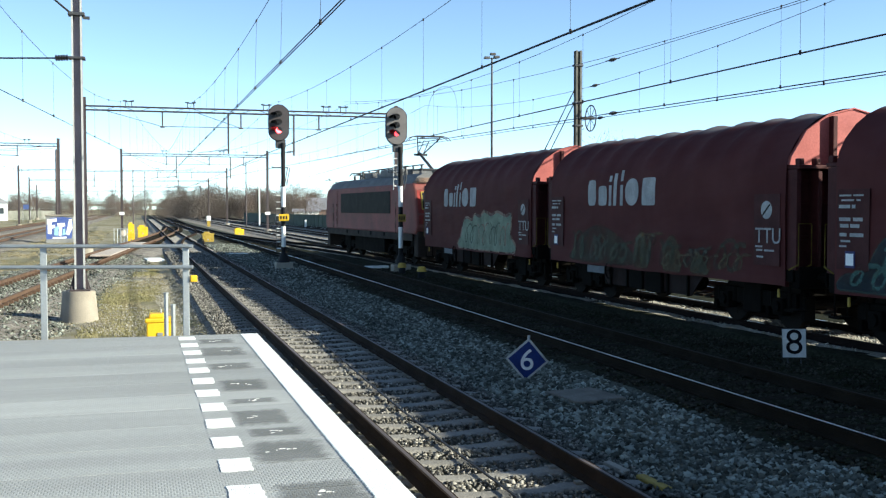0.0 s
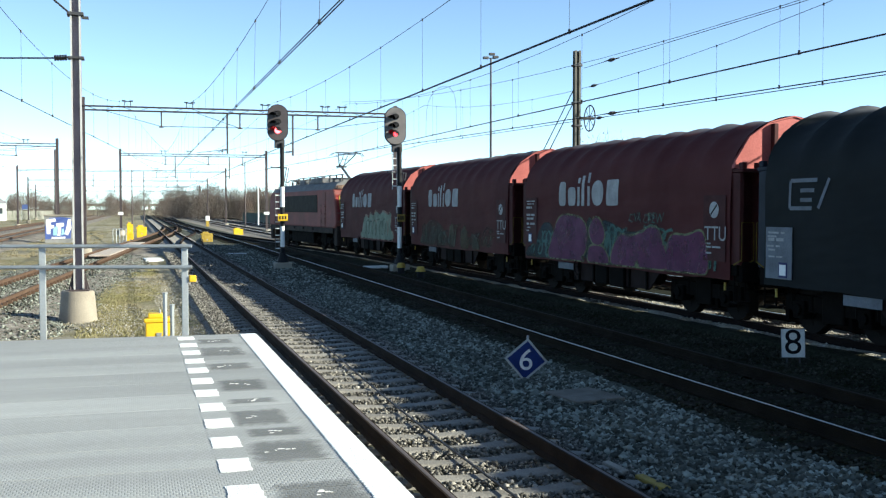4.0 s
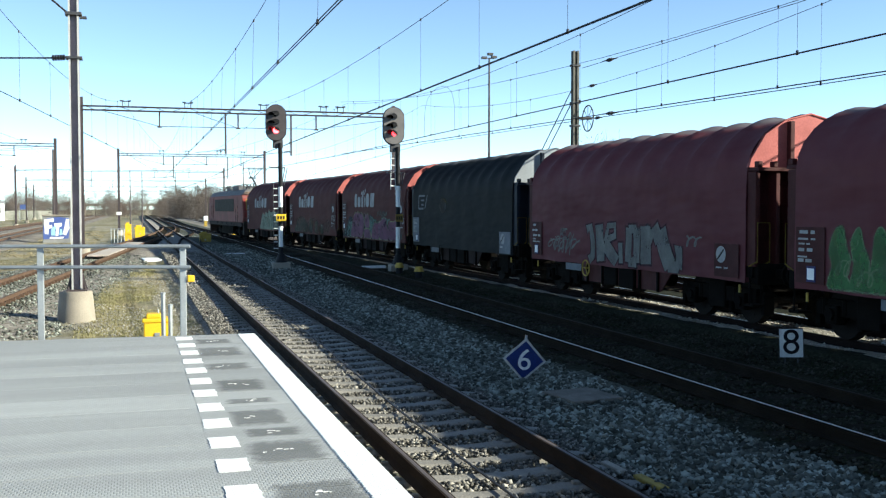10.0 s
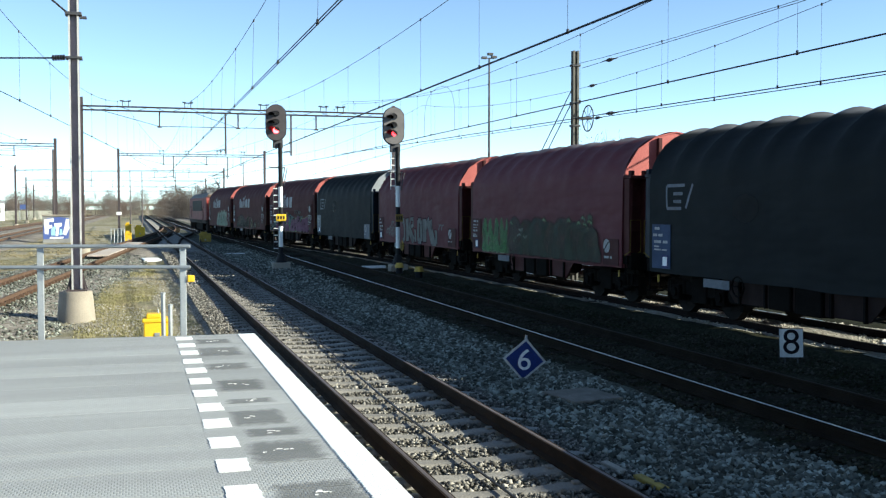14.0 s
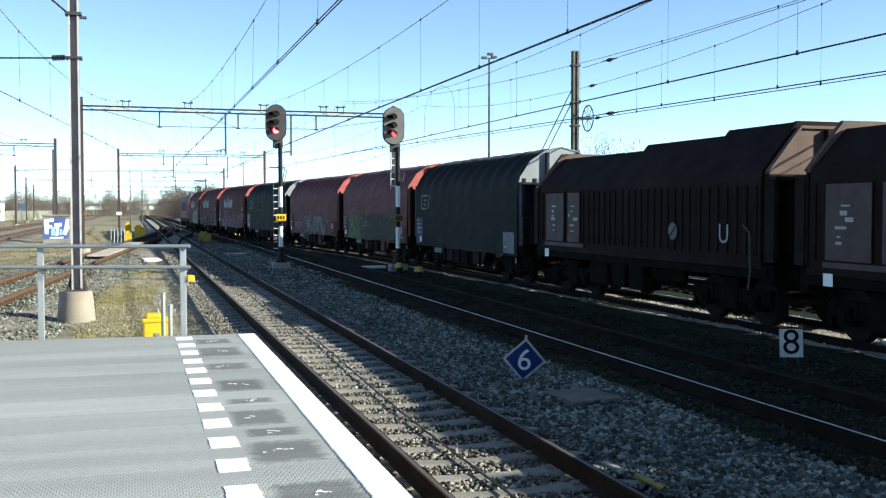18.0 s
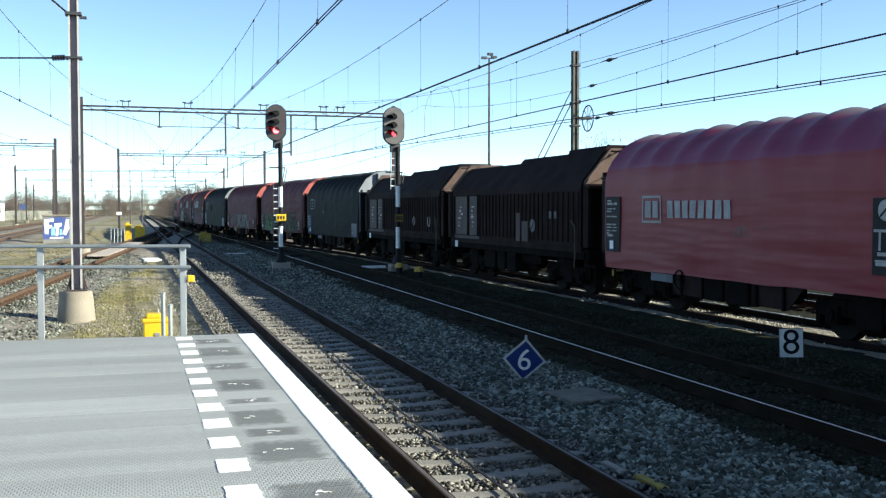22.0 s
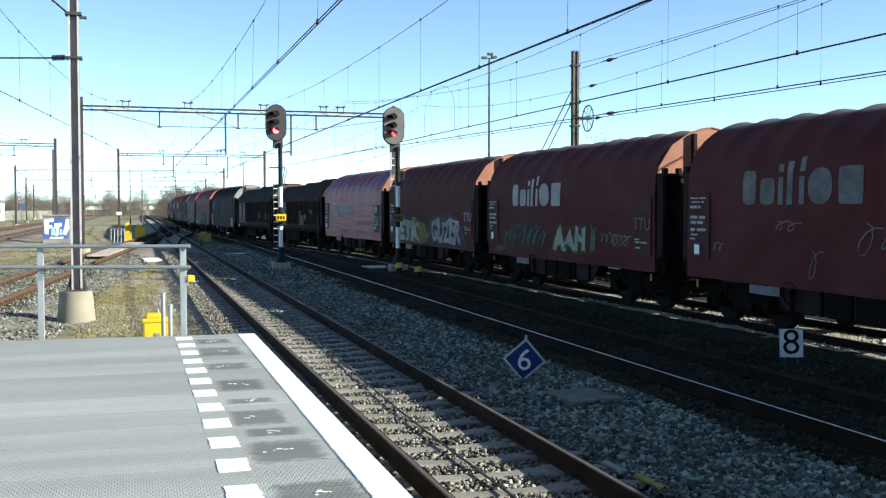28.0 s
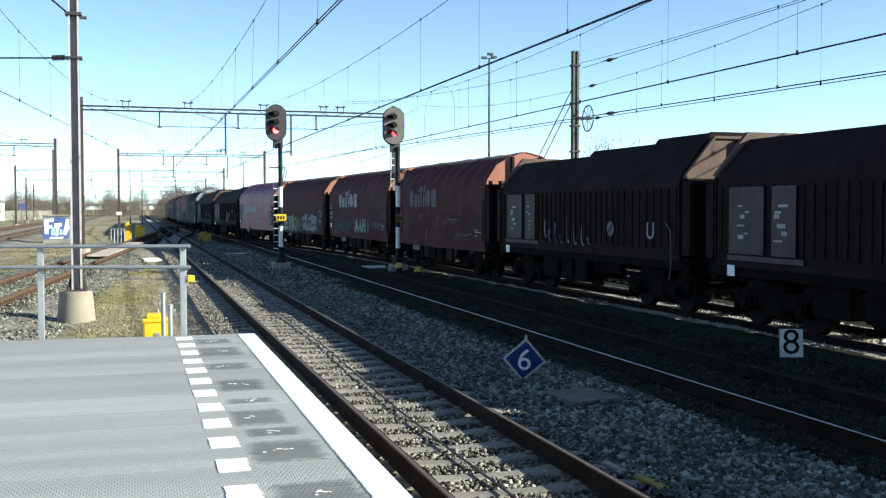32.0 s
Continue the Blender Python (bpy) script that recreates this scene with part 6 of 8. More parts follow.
def rail_point(x, z, off=0.2):
    return (x, end_y(x) + off, z)


for x in (-6.05, -4.4, -2.72, -1.07, 0.55):
    bm = bmesh.new()
    y = end_y(x) + 0.2
    box(bm, x - 0.037, x + 0.037, y - 0.03, y + 0.03, -0.45, 1.88, 0.006)
    box(bm, x - 0.07, x + 0.07, y - 0.05, y + 0.05, 1.6, 1.64, 0.005)
    part("post", bm, GALV, railing)
for z in (1.878, 1.63):
    bm = bmesh.new()
    tube(bm, rail_point(-7.5, z, 0.15), rail_point(0.63, z, 0.15), 0.022, 10)
    part("rail", bm, GALV, railing)
bm = bmesh.new()
box(bm, 0.6, 0.68, end_y(0.6) + 0.16, end_y(0.6) + 0.24, 1.45, 1.53, 0.01)
part("yellow_tag", bm, YELLOW, railing, "small yellow tag")

stub = tagged(new("cable_post"), "short grey steel cable post beside the platform end", "post")
for dx, top in ((0, 1.18), (0.09, 1.02)):
    bm = bmesh.new()
    tube(bm, (0.36 + dx, 14.2, -0.5), (0.36 + dx, 14.2, top), 0.03, 10)
    tube(bm, (0.36 + dx, 14.2, top), (0.36 + dx, 14.2, top + 0.02), 0.036, 10)
    part("pipe", bm, GALV, stub)


def yellow_cabinet(name, x, y, w, d, h, label, z=-0.42, paint=None):
    root = tagged(new(name), label, "trackside box")
    bm = bmesh.new()
    box(bm, -w / 2, w / 2, -d / 2, d / 2, 0, h * 0.72, 0.02)
    part("body", bm, paint or YELLOW, root)
    bm = bmesh.new()
    box(bm, -w * 0.56, w * 0.5, -d * 0.55, d * 0.55, h * 0.72, h * 0.86, 0.02)
    box(bm, -w * 0.4, w * 0.15, -d * 0.4, d * 0.4, h * 0.86, h, 0.02)
    part("lid", bm, paint or YELLOW, root)
    bm = bmesh.new()
    tube(bm, (w * 0.05, 0, h), (w * 0.05, 0, h + 0.07), 0.02, 8)
    box(bm, -0.05, 0.05, -d / 2 - 0.015, -d / 2, h * 0.3, h * 0.4)
    part("fitting", bm, GALV, root)
    root.location = (x, y, z)
    return root


yellow_cabinet("yellow_box", 0.4, 20.6, 0.5, 0.4, 0.6, "bright yellow trackside box in dry grass", -0.3)

# ---- catenary masts ----
def h_beam(bm, x, y, z0, z1, w=0.26, d=0.26, t=0.02):
    """A rolled H section in one piece."""
    a, b, u = w / 2, d / 2, t * 0.7
    out = [(-a, -b), (a, -b), (a, -b + 2 * t), (u, -b + 2 * t), (u, b - 2 * t), (a, b - 2 * t), (a, b), (-a, b), (-a, b - 2 * t), (-u, b - 2 * t), (-u, -b + 2 * t), (-a, -b + 2 * t)]
    low = [bm.verts.new((x + p, y + q, z0)) for p, q in out]
    top = [bm.verts.new((x + p, y + q, z1)) for p, q in out]
    for i in range(12):
        bm.faces.new((low[i], low[(i + 1) % 12], top[(i + 1) % 12], top[i]))
    bm.faces.new(low[::-1])
    bm.faces.new(top)


def footing(root, x, y, r0, r1, z0, z1, name="footing"):
    bm = bmesh.new()
    tube(bm, (x, y, z0), (x, y, z1), r0, 48, r1)
    bmesh.ops.bevel(bm, geom=[e for e in bm.edges if abs(e.verts[0].co.z - e.verts[1].co.z) < 0.01], offset=0.02, segments=2, affect="EDGES")
    part(name, bm, CONCRETE, root, "round tapered concrete footing", smooth=False)


def insulator(bm, p, q, n=5, r=0.06):
    p, q = Vector(p), Vector(q)
    tube(bm, p, q, r * 0.4, 8)
    for i in range(n):
        c = p.lerp(q, (i + 0.5) / n)
        d = (q - p).normalized() * 0.02
        tube(bm, c - d, c + d, r, 10)


def insulator_mesh(p, q):
    bm = bmesh.new()
    insulator(bm, p, q, 5, 0.07)
    return bm


SUNLIT_EDGE = mat("sunlit_edge_steel", (0.45, 0.45, 0.43), 0.6, 0.0, 0.2, 4, 60, 0.05)
mast = tagged(new("catenary_mast"), "tall brown steel catenary mast on a round concrete foot", "mast")
mast_x, mast_y = -1.345, 26.4
footing(mast, mast_x - 0.03, mast_y, 0.46, 0.38, -0.5, 0.33)
bm = bmesh.new()
h_beam(bm, 0, 0, 0.33, 9.6, 0.22, 0.24)
bmesh.ops.rotate(bm, verts=bm.verts, cent=(0, 0, 0), matrix=Matrix.Rotation(math.pi / 2, 3, "Z"))
bmesh.ops.translate(bm, verts=bm.verts, vec=(mast_x, mast_y, 0))
part("column", bm, mat("mast_grey_brown", (0.24, 0.2, 0.215), 0.5, 0.2, 0.25, 2, 40, 0.1), mast)
# pale strips paint the sun's gleam on the two flange edges
for s in (-1, 1):
    bm = bmesh.new()
    box(bm, mast_x + s * 0.1 - 0.02, mast_x + s * 0.1 + 0.02, mast_y - 0.125, mast_y - 0.112, 0.34, 9.59)
    part("flange_edge", bm, SUNLIT_EDGE, mast, "bright strip for the sunlit flange edge")
bm = bmesh.new()
box(bm, mast_x - 0.24, mast_x + 0.24, mast_y - 0.24, mast_y + 0.24, 0.33, 0.37, 0.005)
for a, b in ((-1, -1), (1, -1), (-1, 1), (1, 1)):
    tube(bm, (mast_x + a * 0.19, mast_y + b * 0.19, 0.35), (mast_x + a * 0.19, mast_y + b * 0.19, 0.45), 0.02, 6)
for s in (-1, 1):
    v = [bm.verts.new((mast_x + s * 0.13, mast_y + k * 0.008, z)) for k in (-1, 1) for z in (0.37, 0.8)]
    w2 = [bm.verts.new((mast_x + s * 0.24, mast_y + k * 0.008, 0.37)) for k in (-1, 1)]
    bm.faces.new((v[0], v[1], w2[0]))
    bm.faces.new((v[2], v[3], w2[1]))
part("base_plate", bm, MAST_PAINT, mast)
bm = bmesh.new()
box(bm, mast_x - 0.19, mast_x + 0.19, mast_y - 0.16, mast_y + 0.16, 6.96, 7.04, 0.01)
box(bm, mast_x + 0.14, mast_x + 0.3, mast_y - 0.05, mast_y + 0.05, 6.9, 6.96)
box(bm, mast_x - 0.19, mast_x + 0.19, mast_y - 0.16, mast_y + 0.16, 5.92, 5.98, 0.01)
part("bracket", bm, DARK_STEEL, mast)
bm = bmesh.new()
insulator(bm, (mast_x - 0.2, mast_y, 5.96), (mast_x - 0.5, mast_y + 0.03, 5.94), 5, 0.07)
part("insulator", bm, INSUL, mast)
bm = bmesh.new()
tube(bm, (mast_x - 0.5, mast_y + 0.03, 5.94), (-9.0, mast_y + 0.6, 5.72), 0.02, 6)
tube(bm, (mast_x - 0.15, mast_y, 7.04), (-4.6, 20.5, 8.9), 0.025, 6)
part("stay_wire", bm, WIRE, mast)


def gantry(name, y, x0, x1, z, label, drops=(), vees=(), tops=(), w=0.24, foot=True, material=None):
    """A catenary portal: two masts, a light lattice beam, and the drop posts and insulators that it carries."""
    material = material or MAST_PAINT
    root = tagged(new(name), label, "catenary portal", "catenary portals over the tracks")
    for x in (x0, x1):
        bm = bmesh.new()
        h_beam(bm, x, y, -0.3, z + 0.6, w, w)
        part("column", bm, material, root)
        if foot:
            footing(root, x, y, 0.45, 0.38, -0.6, 0.1)
    bm = bmesh.new()
    for dz in (0.04, 0.26):
        for dy in (-0.12, 0.12):
            tube(bm, (x0, y + dy, z - 0.15 + dz), (x1, y + dy, z - 0.15 + dz), 0.04, 5)
    k = int((x1 - x0) / 0.9)
    for i in range(k):
        a, b = x0 + (x1 - x0) * i / k, x0 + (x1 - x0) * (i + 1) / k
        s = 1 if i % 2 else -1
        tube(bm, (a, y - 0.12, z - 0.15 if s > 0 else z + 0.15), (b, y - 0.12, z + 0.15 if s > 0 else z - 0.15), 0.014, 4)
    part("beam", bm, material, root, "lattice beam")
    for x, low in drops:
        bm = bmesh.new()
        box(bm, x - 0.05, x + 0.05, y - 0.05, y + 0.05, low, z - 0.15)
        part("drop_post", bm, material, root)
        bm = bmesh.new()
        insulator(bm, (x - 0.06, y, low + 0.25), (x - 0.42, y, low + 0.2), 4, 0.06)
        tube(bm, (x - 0.42, y, low + 0.2), (x - 1.7, y, low + 0.05), 0.018, 5)
        part("registration_arm", bm, DARK_STEEL, root)
    for x, low in vees:
        bm = bmesh.new()
        box(bm, x - 0.04, x + 0.04, y - 0.04, y + 0.04, low, z - 0.15)
        box(bm, x - 0.13, x + 0.13, y - 0.06, y + 0.06, low - 0.07, low + 0.02, 0.01)
        part("hanger", bm, material, root)
    for x in tops:
        bm = bmesh.new()
        for dx in (-0.17, 0.17):
            tube(bm, (x + dx, y, z + 0.13), (x + dx, y, z + 0.42), 0.025, 5)
            insulator(bm, (x + dx * 0.6, y, z + 0.45), (x + dx * 1.8, y, z + 0.45), 3, 0.05)
        tube(bm, (x - 0.22, y, z + 0.42), (x + 0.22, y, z + 0.42), 0.03, 6)
        part("wire_support", bm, DARK_STEEL, root)
    if len(vees) > 1:
        bm = bmesh.new()
        tube(bm, (vees[0][0], y, vees[0][1]), (vees[-1][0], y, vees[-1][1]), 0.02, 5)
        part("span_wire", bm, WIRE, root)
    if vees:
        for p, q in (((x0 + 1.2, z - 0.15), vees[0]), ((vees[0][0] + 2, z - 0.15), (vees[min(1, len(vees) - 1)][0], vees[0][1])), (vees[-1], (x1 - 0.5, z - 0.3))):
            part("cross_wire", tube(bmesh.new(), (p[0], y, p[1]), (q[0], y, q[1]), 0.017, 5), WIRE, root)
    return root


gantry("catenary_portal", 60.7, -2.76, 15.13, 7.95, "brown steel catenary portal with a thin lattice beam", ((5.12, 5.5), (8.91, 5.45)), ((1.44, 7.0), (5.84, 7.02), (10.4, 7.04)), (-0.39, 3.01, 7.31, 10.84, 11.87), 0.2)
gantry("catenary_portal", 111.5, -1.5, 13.5, 7.95, "slender catenary portal further up the line", ((4.0, 5.5), (9.6, 5.5)), ((3.0, 7.0), (7.4, 7.0), (11, 7.0)), (2.8, 5.4, 8.7, 11.2))
gantry("catenary_portal", 160, -16.4, 13.2, 7.95, "wide catenary portal further up the line", ((-6, 5.5), (6, 5.5)), ((-2, 7.0), (3, 7.0), (8, 7)), (-8, -2, 3, 8))
gantry("catenary_portal", 214, -20, 14, 7.95, "far catenary portal over many tracks", ((-4, 5.5), (6, 5.5)), ((-2, 7.0), (8, 7)), (-8, 3))
gantry("catenary_portal", 275, -24, 16, 7.95, "far catenary portal over many tracks", ((-6, 5.5), (8, 5.5)), ((-12, 7.0), (8, 7)), (-8, 3))
gantry("catenary_portal", 345, -30, 18, 7.95, "distant catenary portal over many tracks", ((-6, 5.5),), ((-12, 7.0), (8, 7)), (-8, 3))
gantry("catenary_portal", 97, -26, -6.62, 7.95, "catenary portal over the side tracks", ((-13, 5.5),), ((-10, 7.0), (-17, 7.0)), (-9.2, -15))

pair = tagged(new("anchor_mast"), "double steel anchor mast with a tensioning wheel", "mast")
ax, ay = 14.86, 33.3
MAST_STEEL = mat("dull_anchor_steel", (0.13, 0.125, 0.11), 0.75, 0.1, 0.3, 3, 50, 0.08, spec=0.2)
for dx in (-0.08, 0.08):
    bm = bmesh.new()
    h_beam(bm, ax + dx * 0.95, ay, -0.4, 7.85, 0.07, 0.2, 0.012)
    part("column", bm, MAST_STEEL, pair)
bm = bmesh.new()
for z in (7.3, 6.0, 5.2, 4.3, 3.2):
    box(bm, ax - 0.16, ax + 0.16, ay - 0.13, ay + 0.13, z, z + 0.07, 0.01)
part("tie_plate", bm, DARK_STEEL, pair)
bm = bmesh.new()
ring(bm, (ax + 0.45, ay - 0.1, 5.5), 0.45, 0.022, "x", 28)
for i in range(8):
    a = math.pi * i / 4
    tube(bm, (ax + 0.45, ay - 0.1, 5.5), (ax + 0.45, ay - 0.1 + 0.45 * math.cos(a), 5.5 + 0.45 * math.sin(a)), 0.012, 4)
tube(bm, (ax + 0.1, ay - 0.1, 5.5), (ax + 0.6, ay - 0.1, 5.5), 0.05, 8)
part("tension_wheel", bm, DARK_STEEL, pair, "spoked tensioning wheel")
bm = bmesh.new()
for dx in (-0.12, 0.12):
    tube(bm, (ax + dx, ay, 6.5), (ax + dx, ay + 9.5, -0.3), 0.018, 5)
part("stay_wire", bm, WIRE, pair)
bm = bmesh.new()
for x, y, z, dx, dz in ((15.1, 31.05, 7.24, -0.06, 0.0), (17.0, 36.5, 7.08, 0, 0), (14.91, 30.6, 5.44, -0.1, 0.0), (17.0, 36.0, 5.8, 0, 0.02)):
    bm = bmesh.new()
    tube(bm, (x - dx, y - 0.42, z - dz), (x + dx, y + 0.42, z + dz), 0.018, 6)
    for k, r in ((-0.16, 0.035), (-0.05, 0.062), (0.05, 0.062), (0.16, 0.035)):
        tube(bm, (x + dx * k * 2, y + k - 0.05, z), (x + dx * k * 2, y + k + 0.05, z), r, 8)
    part("insulator", bm, DARK_STEEL, pair, "dark strain insulator in the wire")


def catenary(name, label, spans, contact=2, drop=5.0, shift=0.0):
    """The overhead line of one track: a sagging messenger, contact wires and droppers between supports (x, y, z of messenger, z of contact)."""
    root = tagged(new(name), label, "overhead line")
    cu = []
    for c in range(contact):
        bm = bmesh.new()
        off = shift + (c - (contact - 1) / 2) * 0.055
        polytube(bm, [(a[0] + off, a[1], a[3]) for a in spans], 0.0115 if contact > 1 else 0.013)
        part("contact_wire", bm, WIRE, root)
    bm, bd, line = bmesh.new(), [], []
    for a, b in zip(spans, spans[1:]):
        n = 12
        sag = a[4]
        pts = [Vector((a[0] + (b[0] - a[0]) * i / n, a[1] + (b[1] - a[1]) * i / n, a[2] + (b[2] - a[2]) * i / n - 4 * sag * (i / n) * (1 - i / n))) for i in range(n + 1)]
        line += pts[:-1] if b is not spans[-1] else pts
        ln = b[1] - a[1]
        k = max(1, int(ln / drop))
        for j in range(k):
            t = (j + 0.5) / k
            p = Vector((a[0] + (b[0] - a[0]) * t, a[1] + ln * t, a[2] + (b[2] - a[2]) * t - 4 * sag * t * (1 - t)))
            bd.append((p, Vector((p.x + shift, p.y, a[3] + (b[3] - a[3]) * t))))
    polytube(bm, line, 0.0085)
    part("messenger_wire", bm, WIRE, root)
    for p, q in bd:
        if p.z - q.z > 0.15:
            bm = bmesh.new()
            tube(bm, p, q, 0.004, 4)
            tube(bm, q + Vector((0, 0, -0.03)), q + Vector((0, 0, 0.06)), 0.028, 5)
            tube(bm, p + Vector((0, 0, -0.04)), p + Vector((0, 0, 0.03)), 0.024, 5)
            part("dropper", bm, WIRE, root)
    return root


catenary("overhead_line", "double contact wire above the platform track", [(3.1, -45, 8.0, 5.5, 0.9), (3.1, 10, 7.8, 5.5, 0.77), (3.1, 60.7, 8.43, 5.57, 0.5), (T1 - 0.1, 111.5, 8.3, 5.5, 0.6), (T1, 160, 8.3, 5.5, 0.6), (T1, 214, 8.3, 5.5, 0.6), (T1, 345, 8.3, 5.5, 0.9)], shift=-0.05)
catenary("overhead_line", "contact wire above the middle track", [(7.7, -45, 8.3, 5.6, 0.9), (7.7, 10, 8.09, 5.55, 0.71), (7.7, 60.7, 8.5, 5.72, 0.5), (T2 - 0.5, 111.5, 8.3, 5.5, 0.6), (T2 - 1, 160, 8.3, 5.5, 0.6), (T2 - 1, 275, 8.3, 5.5, 0.6)])
catenary("overhead_line", "contact wire above the goods track", [(T3, -45, 8.3, 5.4, 1.2), (12.72, 10, 8.62, 5.37, 1.33), (12.2, 60.7, 8.6, 5.6, 0.5), (8.0, 111.5, 8.3, 5.5, 0.6), (7.0, 160, 8.3, 5.5, 0.6)])
catenary("overhead_line", "contact wire above the track behind the train", [(17.0, 10, 8.95, 5.28, 1.72), (17.0, 60.7, 8.65, 6.3, 0.5), (16.8, 111.5, 8.2, 5.5, 0.6)], contact=1)
catenary("overhead_line", "overhead line that crosses over behind the goods track", [(16.99, 10, 8.13, 5.34, 1.09), (11.87, 60.7, 8.7, 5.59, 0.4)], contact=2)
catenary("overhead_line", "contact wire above the crossover track", [(-3.9, 25, 8.2, 5.5, 1.05), (-0.55, 60.7, 8.4, 5.5, 0.4), (3.4, 111.5, 8.2, 5.5, 0.5)], contact=1)
catenary("overhead_line", "contact wire above a side track", [(-10.6, 10, 8.2, 5.5, 0.5), (-9.4, 97, 8.3, 5.5, 0.4), (-8.4, 160, 8.2, 5.5, 0.5), (-8, 275, 8.2, 5.5, 0.5)], contact=1)
feeder = tagged(new("feeder_wire"), "single feeder wire ending at the anchor mast", "overhead line")
bm = bmesh.new()
polytube(bm, [(16.3, 8.8, 7.75), (15.6, 21.8, 7.36), (15.0, 33.0, 7.22)], 0.0095)
part("wire", bm, WIRE, feeder)
loop = tagged(new("jumper_loop"), "arched jumper cable between two overhead wires", "overhead line")
bm = bmesh.new()
pts = [Vector((12.6, 40.2 + 4.6 * (0.5 - 0.5 * math.cos(math.pi * i / 16)), 5.55 + 2.0 * math.sin(math.pi * i / 16) ** 0.45)) for i in range(17)]
polytube(bm, pts, 0.007)
part("cable", bm, WIRE, loop)


# ---- signals ----
def signal(x, y, head_z, lamp, label, lens_r, shell, low=0.5, plate=(-0.21, 0.21), plate_paint=None):
    root = tagged(new("railway_signal"), label, "signal", "colour light signals")
    bm = bmesh.new()
    box(bm, -0.36, 0.36, -0.3, 0.3, -0.6, 0.06, 0.03)
    part("footing", bm, CONCRETE, root, "pale concrete footing")
    bm = bmesh.new()
    tube(bm, (0, 0, 0.06), (0, 0, 0.45), 0.27, 12, 0.12)
    part("post_foot", bm, BLACK, root)
    for z0, z1, m in ((0.42, 0.72, BLACK), (0.72, 1.58, WHITE), (1.58, 2.4, BLACK), (2.4, 3.25, WHITE), (3.25, head_z - 0.85, BLACK)):
        bm = bmesh.new()
        tube(bm, (0, 0, z0), (0, 0, z1), 0.09, 14)
        part("post", bm, m, root, "white band" if m is WHITE else "black band")
    bm = bmesh.new()
    box(bm, plate[0], plate[1], -0.14, -0.12, 1.8, 2.1, 0.01)
    plate_ob = part("number_plate", bm, plate_paint or YELLOW, root, "yellow plate with dark bars")
    wide = (plate[1] - plate[0]) / 4.6
    for k in range(3):
        bm = bmesh.new()
        a = plate[0] + wide * (0.5 + 1.3 * k)
        box(bm, a, a + wide * 0.8, -0.146, -0.142, 1.88, 2.02)
        part("bar", bm, BLACK, plate_ob)
    bm = bmesh.new()
    for s in (-0.3, -0.11):
        tube(bm, (s, 0.0, low), (s, 0.0, low + (2.9 if low < 1 else 1.5)), 0.012 if low < 1 else 0.02, 5)
    part("ladder_rail", bm, DARK_STEEL if low < 1 else GALV, root)
    for i in range(10 if low < 1 else 5):
        bm = bmesh.new()
        tube(bm, (-0.3, 0.0, low + 0.15 + i * 0.28), (-0.11, 0.0, low + 0.15 + i * 0.28), 0.021, 6)
        part("rung", bm, WHITE_WORN, root, "pale ladder rung")
    bm = bmesh.new()
    box(bm, -0.42, 0.2, -0.02, 0.34, head_z - 1.9, head_z - 1.86)
    tube(bm, (0.2, 0.15, head_z - 1.88), (0.1, 0.1, head_z - 2.5), 0.02, 5)
    tube(bm, (0.3, 0.1, head_z - 1.88), (0.16, 0.1, head_z - 2.6), 0.02, 5)
    tube(bm, (-0.42, 0.3, head_z - 1.88), (-0.42, 0.3, head_z - 1.82), 0.03, 5)
    part("service_step", bm, DARK_STEEL, root)
    bm = bmesh.new()
    box(bm, -0.3, 0.12, 0.02, 0.2, head_z - 1.05, head_z - 0.7, 0.02)
    tube(bm, (-0.22, 0.1, head_z - 1.0), (-0.22, 0.1, head_z - 0.5), 0.05, 8)
    part("head_bracket", bm, DARK_STEEL, root)
    # the oval head with its rim and three hooded lamps
    def oval(bm, w, h, y0, y1):
        pts = []
        for i in range(28):
            a = 2 * math.pi * i / 28
            sx, sz = math.cos(a), math.sin(a)
            pts.append((w * sx, (h - w) * (1 if sz > 0 else -1) * (abs(sz) > 1e-6) + w * sz))
        prism(bm, pts, y0, y1)
    head = tagged(part("head", oval_mesh(oval), shell, root), "oval grey back plate with a dark rim")
    bm = bmesh.new()
    oval(bm, 0.44, 0.77, 0.0, 0.16)
    part("rim", bm, BLACK, head, "dark rim")
    for k, z in enumerate((0.36, 0.02, -0.32)):
        bm = bmesh.new()
        n = 14
        for i in range(n):
            a0, a1 = math.pi * (-0.1 + 1.16 * i / n), math.pi * (-0.1 + 1.16 * (i + 1) / n)
            for r in (0.145,):
                p = [(r * math.cos(a0), -0.03, z + r * math.sin(a0)), (r * math.cos(a1), -0.03, z + r * math.sin(a1)), (r * math.cos(a1) - 0.22, -0.46, z - (0.07 if k < 2 else -0.03) + 0.8 * r * math.sin(a1)), (r * math.cos(a0) - 0.22, -0.46, z - (0.07 if k < 2 else -0.03) + 0.8 * r * math.sin(a0))]
                bm.faces.new([bm.verts.new(v) for v in p])
        bmesh.ops.solidify(bm, geom=list(bm.faces), thickness=0.008)
        part("lamp_hood", bm, BLACK, head, "black lamp hood")
        bm = bmesh.new()
        tube(bm, (0, -0.05, z), (0, -0.02, z), lens_r if k == 2 else 0.12, 20)
        part("lens", bm, lamp if k == 2 else LENS, head, "glowing red lens" if k == 2 else "dark unlit lens")
    head.location = (-0.18, -0.05, head_z)
    head.rotation_euler = (0, 0, radians(-6))
    root.location = (x, y, 0)
    return root


def oval_mesh(oval):
    bm = bmesh.new()
    oval(bm, 0.415, 0.745, -0.03, -0.004)
    return bm


